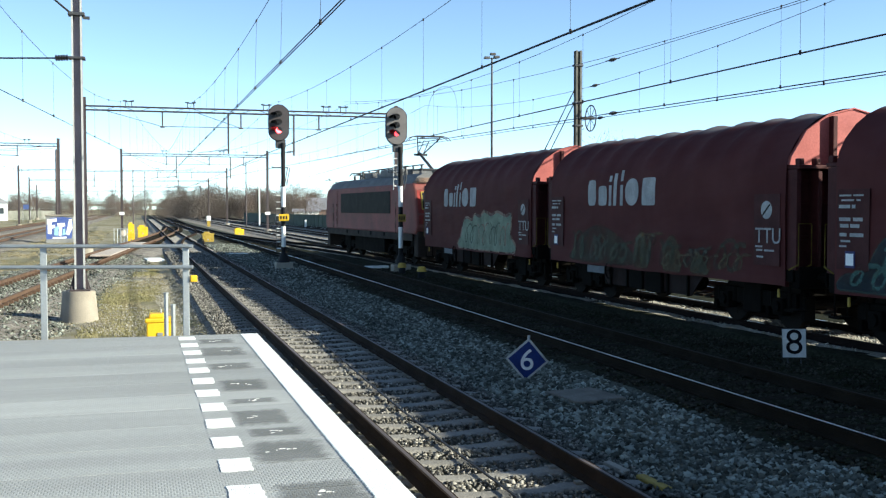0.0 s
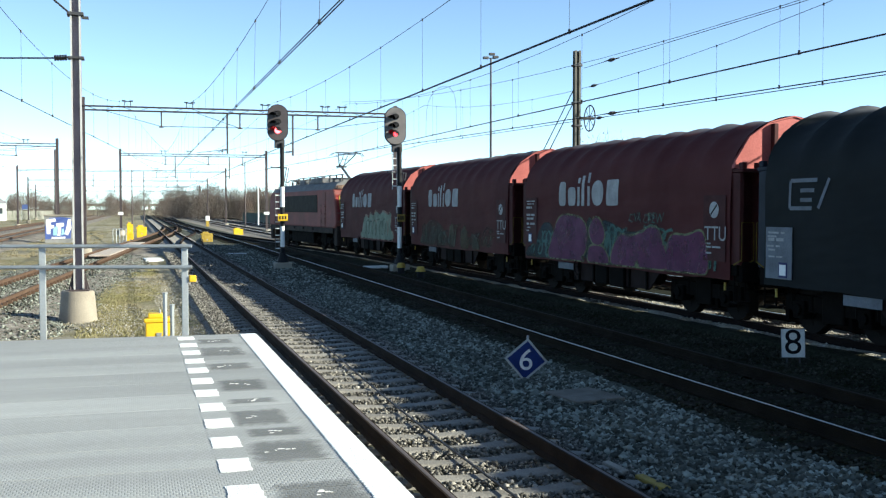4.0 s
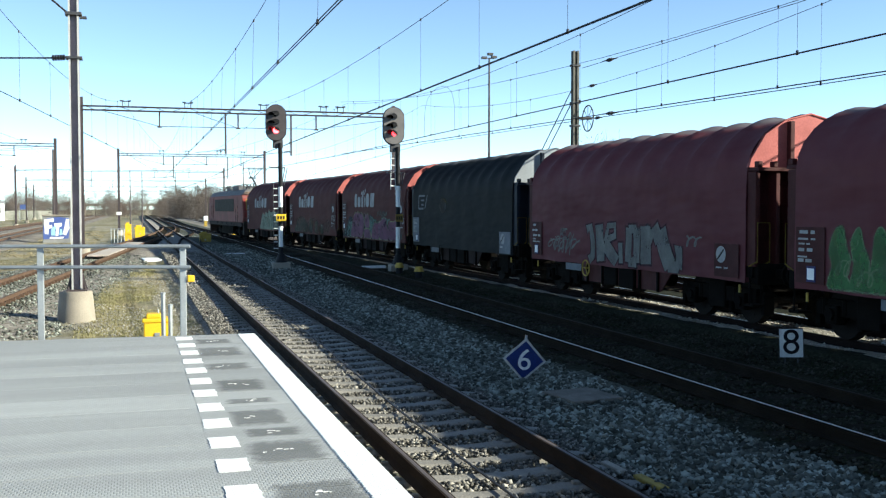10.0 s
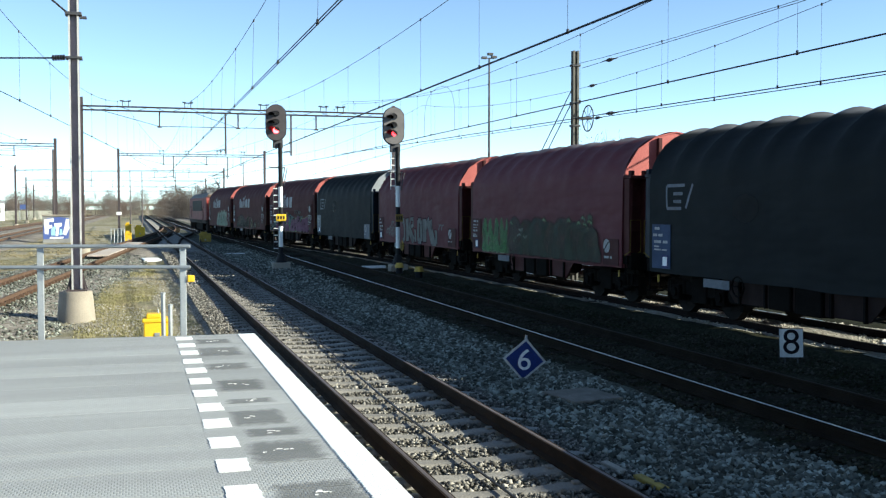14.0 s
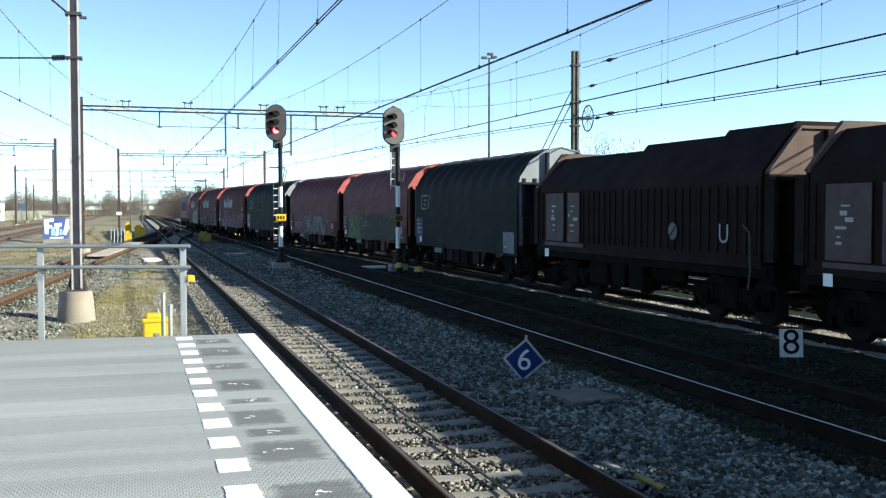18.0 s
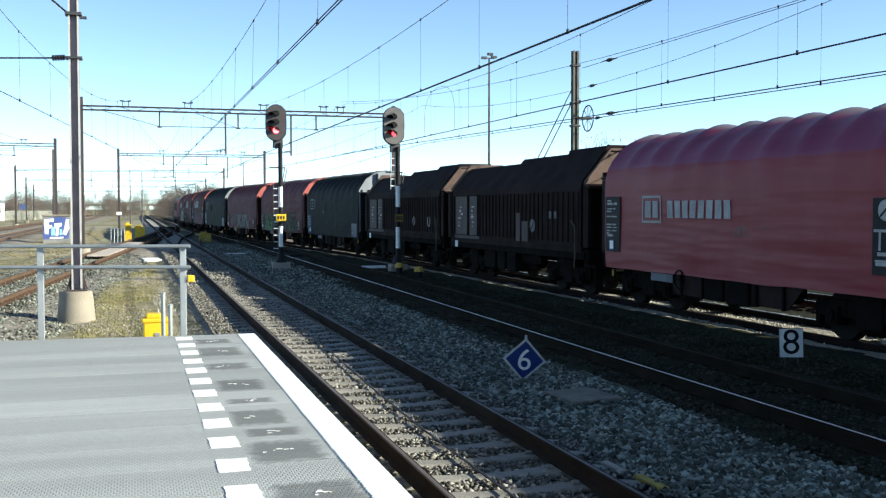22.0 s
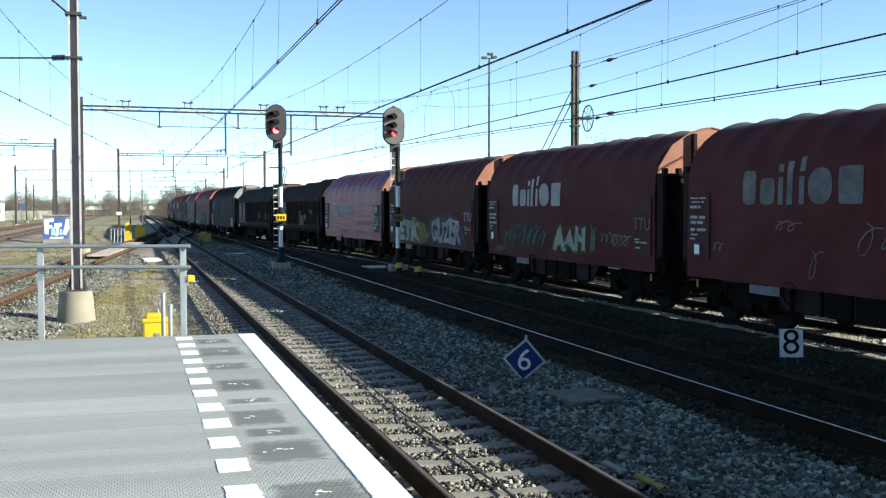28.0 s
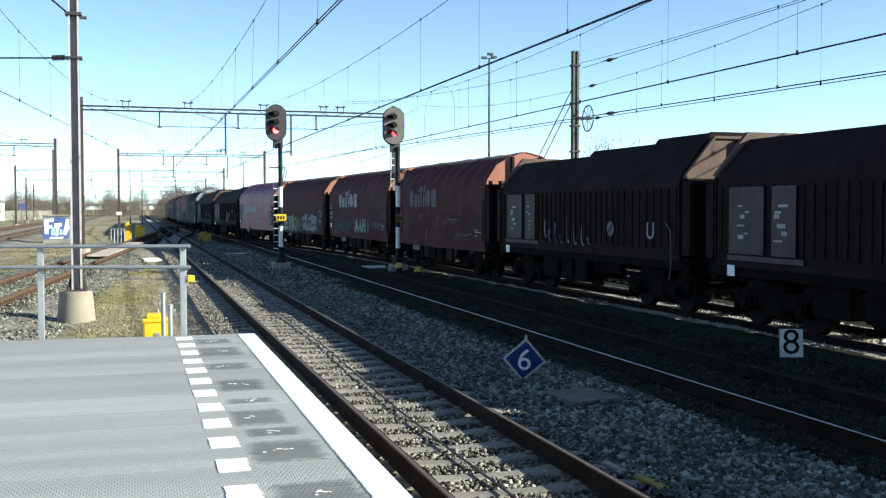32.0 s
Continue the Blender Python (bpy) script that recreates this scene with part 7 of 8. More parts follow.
signal(5.93, 43.5, 5.94, RED_GLOW, "tall signal on a banded post showing red", 0.13, mat("signal_dark_grey", (0.06, 0.05, 0.052), 0.6, 0, 0.2, 4, 40, 0.05))
signal(10.3, 40.6, 5.68, RED_DIM, "tall signal on a banded post showing dim red", 0.085, GREYBACK, 3.1, (-0.13, 0.18), mat("dull_amber_plate", (0.3, 0.19, 0.03), 0.7, 0, 0.3, 5, 40, 0.05))

# ---- signs and small trackside things ----
six = tagged(new("speed_sign"), "blue diamond sign with a white border and figure", "sign")
bm = bmesh.new()
tube(bm, (0, 0.03, -0.75), (0, 0.03, 0.36), 0.02, 8)
part("stake", bm, GALV, six)
for s, y, m, nm in ((0.325, 0.0, mat("weathered_white", (0.5, 0.49, 0.45), 0.8, 0, 0.35, 6, 50, 0.1), "white_border"), (0.28, -0.006, BLUE, "blue_field")):
    bm = bmesh.new()
    prism(bm, [(0, s), (s, 0), (0, -s), (-s, 0)], y - 0.004, y)
    part(nm, bm, m, six)
ob = part("figure", letters("6", 0.45, WHITE_WORN, extrude=0.001), None, six)
ob.matrix_basis = pose(0, -0.0125, -0.01, 90, 0, 0)
six.matrix_basis = pose(5.5, 14.1, 0.09, 0, 5, -14)

eight = tagged(new("track_number_sign"), "dull white upright sign with a black figure", "sign")
bm = bmesh.new()
box(bm, -0.185, 0.185, -0.01, 0.01, -0.235, 0.235, 0.005)
part("plate", bm, mat("dull_white_enamel", (0.56, 0.57, 0.56), 0.6, 0, 0.25, 5, 50, 0.05, spec=0.2), eight)
bm = bmesh.new()
for a, b, c, d in ((-0.185, 0.185, 0.232, 0.242), (-0.185, 0.185, -0.242, -0.232), (0.182, 0.192, -0.242, 0.242), (-0.192, -0.182, -0.242, 0.242)):
    box(bm, a, b, -0.014, 0.012, c, d)
part("border", bm, DARK_STEEL, eight)
ob = part("figure", letters("8", 0.58, mat("black_figure", (0.006, 0.006, 0.009), 0.7, 0, 0.1, spec=0.05), extrude=0.003), None, eight)
ob.matrix_basis = pose(0, -0.0135, 0, 90, 0, 0)
bm = bmesh.new()
for x in (-0.1, 0.1):
    tube(bm, (x, 0.02, -0.5), (x, 0.02, 0.1), 0.015, 6)
part("stake", bm, DARK_STEEL, eight)
eight.matrix_basis = pose(10.3, 14.4, 0.12, 0, -2, -33)


def cover(name, x, y, w, d, h, turn, material, label, z=-0.24):
    bm = bmesh.new()
    box(bm, -w / 2, w / 2, -d / 2, d / 2, 0, h, 0.015)
    ob = tagged(part(name, bm, material), label, "cover plate")
    ob.matrix_basis = pose(x, y, z, 0, 0, turn)


cover("concrete_slab", 5.7, 12.5, 0.75, 0.85, 0.05, 8, mat("brown_board", (0.17, 0.15, 0.12), 0.9, 0, 0.4, 5, 40, 0.3), "weathered brown cover board in the ballast", -0.2)
cover("white_plate", 0.84, 56.2, 0.9, 2.2, 0.12, 4, WHITE, "white painted plate lying beside the track", -0.42)
cover("white_plate", 9.75, 42.6, 1.0, 0.35, 0.1, 4, WHITE_WORN, "white painted plate beside a signal", -0.2)
cover("white_plate", 5.4, 58.0, 1.0, 0.6, 0.08, 4, WHITE_WORN, "pale flat plate in the ballast", -0.23)
cover("cable_cover", 4.5, 8.35, 0.1, 0.5, 0.05, 2, YELLOW_DIRTY, "yellowed cable clamp beside the rail", -0.21)
cover("cable_cover", 4.42, 8.95, 0.09, 0.4, 0.05, 2, CONCRETE, "pale cable clamp beside the rail", -0.21)
for x, y in ((9.95, 39.0), (10.0, 36.3)):
    root = tagged(new("cable_marker"), "short black marker with a yellow cap", "marker")
    bm = bmesh.new()
    tube(bm, (0, 0, -0.4), (0, 0, 0.02), 0.14, 12)
    part("stem", bm, BLACK, root)
    bm = bmesh.new()
    tube(bm, (0, 0, 0.022), (0, 0, 0.2), 0.19, 12, 0.13)
    part("cap", bm, YELLOW_DIRTY, root, "yellow cap")
    root.location = (x, y, 0)

bm = bmesh.new()
plate(bm, [(13.0, 15.5), (13.08, 14.5), (13.42, 14.5), (13.4, 15.9)], 0.06)
ob = tagged(part("white_board", bm, WHITE), "white painted board lying between the goods track's rails", "board")
ob.location.z = -0.1

# a thin cable between the rails of the platform track
cable = tagged(new("track_cable"), "thin dark cable lying between the rails", "cable")
part("strand", polytube(bmesh.new(), [(3.1 + 0.05 * math.sin(y * 0.4) + 0.01 * (y - 8), y, -0.15) for y in steps(3, 48, 1.0)], 0.0125), DARK_STEEL, cable)

# ---- boxes round the points further up ----
hut = tagged(new("relay_cabinet"), "grey concrete relay cabinet covered in blue and white graffiti", "relay cabinet")
bm = bmesh.new()
box(bm, -1.05, 1.05, -0.6, 0.6, 0, 2.15, 0.03)
part("body", bm, mat("grimy_concrete", (0.25, 0.25, 0.24), 0.9, 0, 0.3, 2, 30, 0.2), hut)
bm = bmesh.new()
box(bm, -1.12, 1.12, -0.68, 0.68, 2.15, 2.27, 0.02)
part("roof_slab", bm, CONCRETE, hut)
CYAN = mat("spray_cyan", (0.3, 0.55, 0.62), 0.6, 0, 0.2)
BLUEP = mat("spray_blue", (0.06, 0.1, 0.3), 0.6, 0, 0.2)
bm = bmesh.new()
bm.faces.new([bm.verts.new(v) for v in ((-1.0, -0.606, 0.3), (0.9, -0.606, 0.35), (1.02, -0.606, 1.6), (0.9, -0.606, 2.0), (0.2, -0.606, 2.1), (-0.7, -0.606, 2.0), (-1.02, -0.606, 1.3))])
part("graffiti_ground", bm, BLUEP, hut)
WHITE_SPRAY = mat("spray_bright_white", (0.75, 0.75, 0.78), 0.6, 0, 0.15)


def sprayed(pts, material, lift):
    bm = bmesh.new()
    bm.faces.new([bm.verts.new((x, -0.608 - lift, z)) for x, z in pts])
    part("graffiti_shape", bm, material, hut)


sprayed([(-0.9, 0.75), (-0.62, 0.7), (-0.6, 1.15), (-0.32, 1.2), (-0.35, 1.45), (-0.6, 1.45), (-0.58, 1.68), (-0.2, 1.72), (-0.22, 1.98), (-0.92, 1.9)], WHITE_SPRAY, 0.002)
sprayed([(-0.42, 0.62), (-0.15, 0.6), (-0.1, 1.1), (0.05, 1.3), (-0.2, 1.35), (-0.4, 1.1)], CYAN, 0.004)
sprayed([(-0.1, 0.6), (0.12, 0.55), (0.2, 1.3), (0.42, 1.35), (0.38, 1.62), (-0.18, 1.58), (-0.15, 1.35), (-0.02, 1.3)], WHITE_SPRAY, 0.006)
sprayed([(0.2, 0.62), (0.45, 0.7), (0.4, 1.15), (0.25, 1.1)], CYAN, 0.004)
sprayed([(0.45, 0.7), (0.7, 0.62), (0.98, 1.2), (0.92, 1.9), (0.72, 1.92), (0.6, 1.3)], WHITE_SPRAY, 0.008)
sprayed([(-0.55, 0.34), (0.5, 0.36), (0.52, 0.5), (-0.52, 0.48)], WHITE_SPRAY, 0.01)
hut.matrix_basis = pose(-6.0, 88.5, -0.42, 0, 0, 2)
for x, y, w2, h, lab in ((-0.45, 83.4, 0.5, 1.0, "yellow point machine box beside the switch"), (0.5, 100, 0.9, 1.2, "yellow cabinet beside the switch"), (-0.6, 112, 0.6, 1.3, "yellow cabinet further up the line"), (5.26, 81.5, 0.85, 0.95, "brownish yellow point machine between the tracks"), (9.62, 102.5, 0.9, 0.85, "yellow box beside the curved track")):
    yellow_cabinet("point_machine", x, y, w2, 0.6, h, lab, -0.4, YELLOW if x != 5.26 else YELLOW_DIRTY)
bars_root = tagged(new("guard_rail"), "grey steel guard rail around switch gear", "railing")
for i in range(5):
    bm = bmesh.new()
    tube(bm, (-1.75 + 0.25 * i, 84.5, -0.45), (-1.75 + 0.25 * i, 84.5, 0.75), 0.03, 6)
    part("post", bm, GALV, bars_root)
bm = bmesh.new()
tube(bm, (-1.8, 84.5, 0.75), (-0.7, 84.5, 0.75), 0.03, 6)
part("rail", bm, GALV, bars_root)
dwarf = tagged(new("shunting_signal"), "low shunting signal on a white and orange post", "signal")
bm = bmesh.new()
box(bm, -0.22, 0.22, -0.2, 0.2, 0.0, 1.0, 0.03)
part("post", bm, YELLOW_DIRTY, dwarf)
bm = bmesh.new()
box(bm, -0.3, 0.3, -0.25, 0.25, 1.0, 1.7, 0.08)
part("head", bm, WHITE_WORN, dwarf)
dwarf.location = (9.9, 152, -0.4)

planks = tagged(new("crossing_boards"), "pale worn boards between the rails of the crossover", "boards")
for i in range(14):
    y = 56 + i * 1.5
    bm = bmesh.new()
    box(bm, -0.52, 0.52, -0.73, 0.73, -0.12, -0.04, 0.015)
    ob = part("board", bm, mat("pale_boards", (0.42, 0.36, 0.31), 0.9, 0, 0.25, 3, 30, 0.2, random_tint=0.15), planks)
    slope = line_0(y + 0.5) - line_0(y - 0.5)
    ob.matrix_basis = pose(line_0(y), y, 0, 0, 0, -math.degrees(math.atan(slope)))


# ---- far surroundings ----
BARK = mat("grey_brown_bark", (0.1, 0.075, 0.06), 0.9, 0, 0.3, 3, 30, 0.2)
TWIG = mat("bare_twigs", (0.12, 0.098, 0.084), 0.95, 0, 0.35, 0.5, 8, 0.0, random_tint=0.3)
TWIG_RED = mat("reddish_twigs", (0.135, 0.094, 0.076), 0.95, 0, 0.35, 0.5, 8, 0.0, random_tint=0.2)
LEAF = mat("evergreen_leaves", (0.045, 0.06, 0.025), 0.9, 0, 0.4, 0.5, 8, 0.0, random_tint=0.2)


def bare_tree(seed, height, width, twigs, material, low=0.15):
    """A leafless tree: a tapered trunk, limbs and a crown of many thin rising twigs with gaps."""
    rng = random.Random(seed)
    root = new("bare_tree")
    bm = bmesh.new()
    lumps = []

    def limb(p, d, ln, r, depth):
        q = p + d * ln
        tube(bm, p, q, r, 5, r * 0.6, caps=False)
        lumps.append((p.lerp(q, 0.7), d))
        if depth:
            for _ in range(3):
                limb(q, (d + Vector((rng.uniform(-0.6, 0.6), rng.uniform(-0.6, 0.6), rng.uniform(0.0, 0.4)))).normalized(), ln * rng.uniform(0.55, 0.8), r * 0.6, depth - 1)
    limb(Vector((0, 0, 0)), Vector((rng.uniform(-0.1, 0.1), rng.uniform(-0.1, 0.1), 1)).normalized(), height * 0.3, height * 0.016, 3)
    part("trunk", bm, BARK, root)
    verts, faces = [], []
    clumps = []
    for _ in range(26):
        t = rng.uniform(low, 0.95)
        wide = width * (0.35 + 0.65 * math.sin(math.pi * min(1, 0.25 + t * 0.75)))
        a = rng.uniform(0, 6.283)
        rr = wide * 0.5 * rng.uniform(0.1, 1.0) ** 0.6
        clumps.append((Vector((rr * math.cos(a), rr * math.sin(a), t * height)), rng.uniform(0.6, 1.2) * width * 0.16))
    for _ in range(twigs):
        c, s = rng.choice(clumps)
        p = c + Vector((rng.gauss(0, s), rng.gauss(0, s), rng.gauss(0, s * 1.2)))
        p.z = max(0.0, p.z)
        d = Vector((rng.uniform(-0.7, 0.7), rng.uniform(-0.7, 0.7), rng.uniform(0.3, 1.2))).normalized()
        q = p + d * rng.uniform(0.5, 1.3) * height * 0.07
        side = d.cross(Vector((rng.uniform(-1, 1), rng.uniform(-1, 1), 0.2))).normalized() * rng.uniform(0.5, 1.2) * height * 0.0035
        k = len(verts)
        verts += [p - side, p + side, q]
        faces.append((k, k + 1, k + 2))
    me = bpy.data.meshes.new("crown")
    me.from_pydata([v[:] for v in verts], [], faces)
    me.materials.append(material)
    part("crown", me, None, root)
    return root


kinds = [bare_tree(31, 9.0, 6.0, 3600, TWIG), bare_tree(32, 8.0, 6.5, 3600, TWIG), bare_tree(33, 7.0, 6.0, 3200, TWIG_RED), bare_tree(34, 4.5, 5.5, 3200, TWIG, 0.0), bare_tree(35, 2.6, 4.0, 2600, LEAF, 0.0)]
labels = ["tall leafless tree with grey-brown twigs", "leafless tree with a wide grey-brown crown", "leafless tree with reddish brown twigs", "dense leafless shrub with grey twigs", "low green-brown shrub in grass"]
for k, lab in zip(kinds, labels):
    tagged(k, lab, "tree" if "tree" in lab else "shrub", "far trees and shrubs")


def plant(kind, x, y, size):
    m = pose(x, y, -0.45, 0, 0, tree_rng.uniform(0, 360))
    if not used.get(kind):
        ob = kinds[kind]
        ob.matrix_basis = m
        used[kind] = True
    else:
        ob = copy_thing(kinds[kind], m)
    ob.scale = (size, size, size * tree_rng.uniform(0.9, 1.1))


used = {}
tree_rng = random.Random(8)
# the wood beyond the curve
for i in range(150):
    y = tree_rng.uniform(255, 330)
    x = tree_rng.uniform(0.022, 0.30) * y
    plant(tree_rng.choice((0, 0, 1, 1, 2, 3)), x, y, tree_rng.uniform(0.7, 1.0))
for i in range(60):
    y = tree_rng.uniform(340, 420)
    x = tree_rng.uniform(-0.13, 0.40) * y
    plant(tree_rng.choice((0, 1, 2)), x, y, tree_rng.uniform(0.6, 1.0))
for i in range(60):
    y = tree_rng.uniform(420, 560)
    x = tree_rng.uniform(-0.16, 0.03) * y
    plant(tree_rng.choice((0, 1, 3)), x, y, tree_rng.uniform(0.9, 1.3))
for x, y, k, s in ((18.6, 141, 3, 0.62), (27, 150, 3, 0.8), (30, 190, 2, 0.9), (35.5, 73, 0, 0.8), (24, 215, 4, 1), (-19, 205, 4, 0.9), (-22, 214, 4, 0.8), (-16, 230, 3, 0.7), (-13, 250, 4, 0.8)):
    plant(k, x, y, s)

ROOF = mat("grey_roof", (0.2, 0.2, 0.22), 0.7, 0, 0.2, 0.5, 6, 0.1)
BRICK = mat("brown_brick", (0.22, 0.13, 0.1), 0.9, 0, 0.2, 0.5, 12, 0.1)
PLASTER = mat("pale_plaster", (0.7, 0.69, 0.66), 0.8, 0, 0.1, 0.5, 12, 0.1)
PANE = glass_mat("window_pane", (0.03, 0.035, 0.04))
FENCE = mat("green_fence", (0.035, 0.06, 0.04), 0.8, 0, 0.3, 1, 20, 0.1)


def house(x, y, w, d, h, ridge, wall, label, turn=0, windows=3):
    root = tagged(new("house"), label, "house")
    bm = bmesh.new()
    box(bm, -w / 2, w / 2, -d / 2, d / 2, 0, h)
    part("wall", bm, wall, root)
    bm = bmesh.new()
    prism(bm, [(-w / 2 - 0.4, h), (w / 2 + 0.4, h), (0, h + ridge)], -d / 2 - 0.3, d / 2 + 0.3)
    bmesh.ops.rotate(bm, verts=bm.verts, cent=(0, 0, 0), matrix=Matrix.Rotation(math.pi / 2 if w > d else 0, 3, "Z"))
    if w > d:
        bmesh.ops.scale(bm, verts=bm.verts, vec=((w + 0.8) / (d + 0.6), (d + 0.6) / (w + 0.8), 1))
    part("roof", bm, ROOF, root)
    for i in range(windows):
        cx = -w / 2 + w * (i + 0.5) / windows
        win = part("window", box(bmesh.new(), cx - 0.6, cx + 0.6, -d / 2 - 0.06, -d / 2 - 0.005, h * 0.35, h * 0.8), WHITE, root)
        part("pane", box(bmesh.new(), cx - 0.5, cx + 0.5, -d / 2 - 0.075, -d / 2 - 0.062, h * 0.4, h * 0.76), PANE, win)
    root.matrix_basis = pose(x, y, -0.45, 0, 0, turn)


house(40, 220, 9, 7, 2.6, 2.6, BRICK, "low brick house with a grey roof behind the fence", -12)
house(-34.3, 262, 8, 9, 4.0, 2.9, PLASTER, "white house with a dark pitched roof", 20)
house(33, 208, 5, 4, 2.2, 0.6, PLASTER, "small pale shed behind the fence", -8, 2)

fence = tagged(new("fence"), "dark green mesh fence along the yard", "fence")
for i in range(44):
    y0 = 92 + i * 2.6
    x0, x1 = 23.2 - (y0 - 122) * 0.034, 23.2 - (y0 + 2.6 - 122) * 0.034
    bm = bmesh.new()
    box(bm, x0 - 0.04, x0 + 0.04, y0 - 0.04, y0 + 0.04, -0.5, 1.7)
    part("post", bm, FENCE, fence)
    bm = bmesh.new()
    bmesh.ops.create_cube(bm, size=1.0, matrix=Matrix.Translation(((x0 + x1) / 2, y0 + 1.3, 0.6)) @ Matrix.Rotation(0.034, 4, "Z") @ Matrix.Diagonal((0.03, 2.5, 1.9, 1)))
    part("panel", bm, FENCE, fence)
wall_far = tagged(new("noise_wall"), "pale concrete wall along the side tracks", "wall")
for i in range(14):
    bm = bmesh.new()
    x0 = -44 + i * 1.75
    y0 = 236 + i * 4.2
    bmesh.ops.create_cube(bm, size=1.0, matrix=Matrix.Translation((x0, y0, 0.7)) @ Matrix.Rotation(math.atan2(4.2, 1.75), 4, "Z") @ Matrix.Diagonal((4.5, 0.2, 2.3, 1)))
    part("panel", bm, mat("mossy_wall", (0.2, 0.2, 0.17), 0.9, 0, 0.3, 0.6, 12, 0.1, random_tint=0.15), wall_far)
bridge = tagged(new("overpass"), "low road overpass far up the line", "bridge")
bm = bmesh.new()
box(bm, -70, 12, 497, 503, 3.6, 4.6)
part("deck", bm, CONCRETE, bridge)
for x in (-60, -40, -22, -8, 6):
    bm = bmesh.new()
    box(bm, x - 0.6, x + 0.6, 498, 502, -0.5, 3.6)
    part("pier", bm, CONCRETE, bridge)


def pole(name, x, y, h, r, material, label, head=None):
    root = tagged(new(name), label, "pole")
    bm = bmesh.new()
    tube(bm, (0, 0, -0.5), (0, 0, h), r, 8, r * 0.6)
    part("shaft", bm, material, root)
    if head:
        bm = bmesh.new()
        for dx, dz in ((-0.55, 0.0), (0.5, 0.12), (0.1, 0.4)):
            box(bm, dx - 0.28, dx + 0.28, -0.2, 0.2, h - 0.1 + dz, h + 0.14 + dz, 0.03)
        tube(bm, (-0.5, 0, h), (0.5, 0, h), 0.05, 6)
        part("floodlight_head", bm, DARK_STEEL, root)
    root.location = (x, y, 0)


pole("floodlight_mast", 34.7, 99, 17.6, 0.16, DARK_STEEL, "tall thin floodlight mast", True)
pole("light_pole", 17.65, 156, 9.5, 0.12, WHITE, "white lighting pole beside the tracks")
pole("light_pole", 14.4, 143, 8.8, 0.1, MAST_PAINT, "grey steel pole beside the tracks")
pole("light_pole", 47, 260, 9.5, 0.12, GALV, "thin lighting pole by the car park", True)
pole("light_pole", 50, 266, 8.8, 0.12, GALV, "thin lighting pole by the car park", True)
pole("light_pole", -24.7, 242, 12, 0.2, MAST_PAINT, "dark mast beside the side tracks")
pole("light_pole", -6.85, 97.5, 7.6, 0.12, MAST_PAINT, "steel pole beside a catenary portal")
pole("light_pole", 1.4, 190, 9, 0.12, MAST_PAINT, "grey steel pole beside the tracks")
pole("light_pole", -0.6, 182, 9, 0.12, MAST_PAINT, "grey steel pole beside the tracks")
for x, y, z, w2, lab in ((13.5, 111.345, 1.7, 0.55, "small white plate on a portal post"), (-1.5, 111.345, 1.7, 0.5, "small white plate on a portal post")):
    bm = bmesh.new()
    box(bm, x - w2 / 2, x + w2 / 2, y, y + 0.03, z, z + 0.3, 0.01)
    tagged(part("plate_sign", bm, WHITE), lab, "sign")
PALE_BLUE = mat("pale_blue_sign", (0.06, 0.1, 0.26), 0.5, 0, 0.2, 2, 20, 0.0)
for x, y, lab, m in ((-24, 250, "blue station sign on two legs", PALE_BLUE), (21.0, 133, "short white marker post in the grass", WHITE)):
    root = tagged(new("marker_post"), lab, "sign")
    if m is PALE_BLUE:
        part("board", box(bmesh.new(), -0.7, 0.7, -0.05, 0.05, 2.2, 3.3), m, root)
        for s in (-0.8, 0.8):
            part("leg", tube(bmesh.new(), (s, 0, -0.5), (s, 0, 2.0), 0.06), GALV, root)
    else:
        part("shaft", box(bmesh.new(), -0.12, 0.12, -0.1, 0.1, -0.5, 0.9, 0.03), m, root)
    root.location = (x, y, 0)


# ---- pieces laid in numbers: sleepers, stones, grass ----
lay_sleepers(track_1, SL_CONC, line_1, -7.75, 72, 0.6, 1)
joined_sleepers(track_1, SL_CONC, line_1, 72.05, 260)
lay_sleepers(track_2, SL_WOOD, line_2, -7.0, 62, 0.6, 2)
joined_sleepers(track_2, SL_WOOD, line_2, 62.2, 260)
lay_sleepers(track_3, SL_WOOD, line_train, -6.0, 50, 0.6, 3)
joined_sleepers(track_3, SL_CONC, line_train, 50.4, 260)
joined_sleepers(track_4, SL_WOOD, straight(T4), 8, 70)
joined_sleepers(track_4, SL_CONC, straight(T4), 70.3, 260)
joined_sleepers(track_6, SL_CONC, straight(T3), 75, 260)
joined_sleepers(track_0, SL_WOOD, line_0, 78.2, 150)


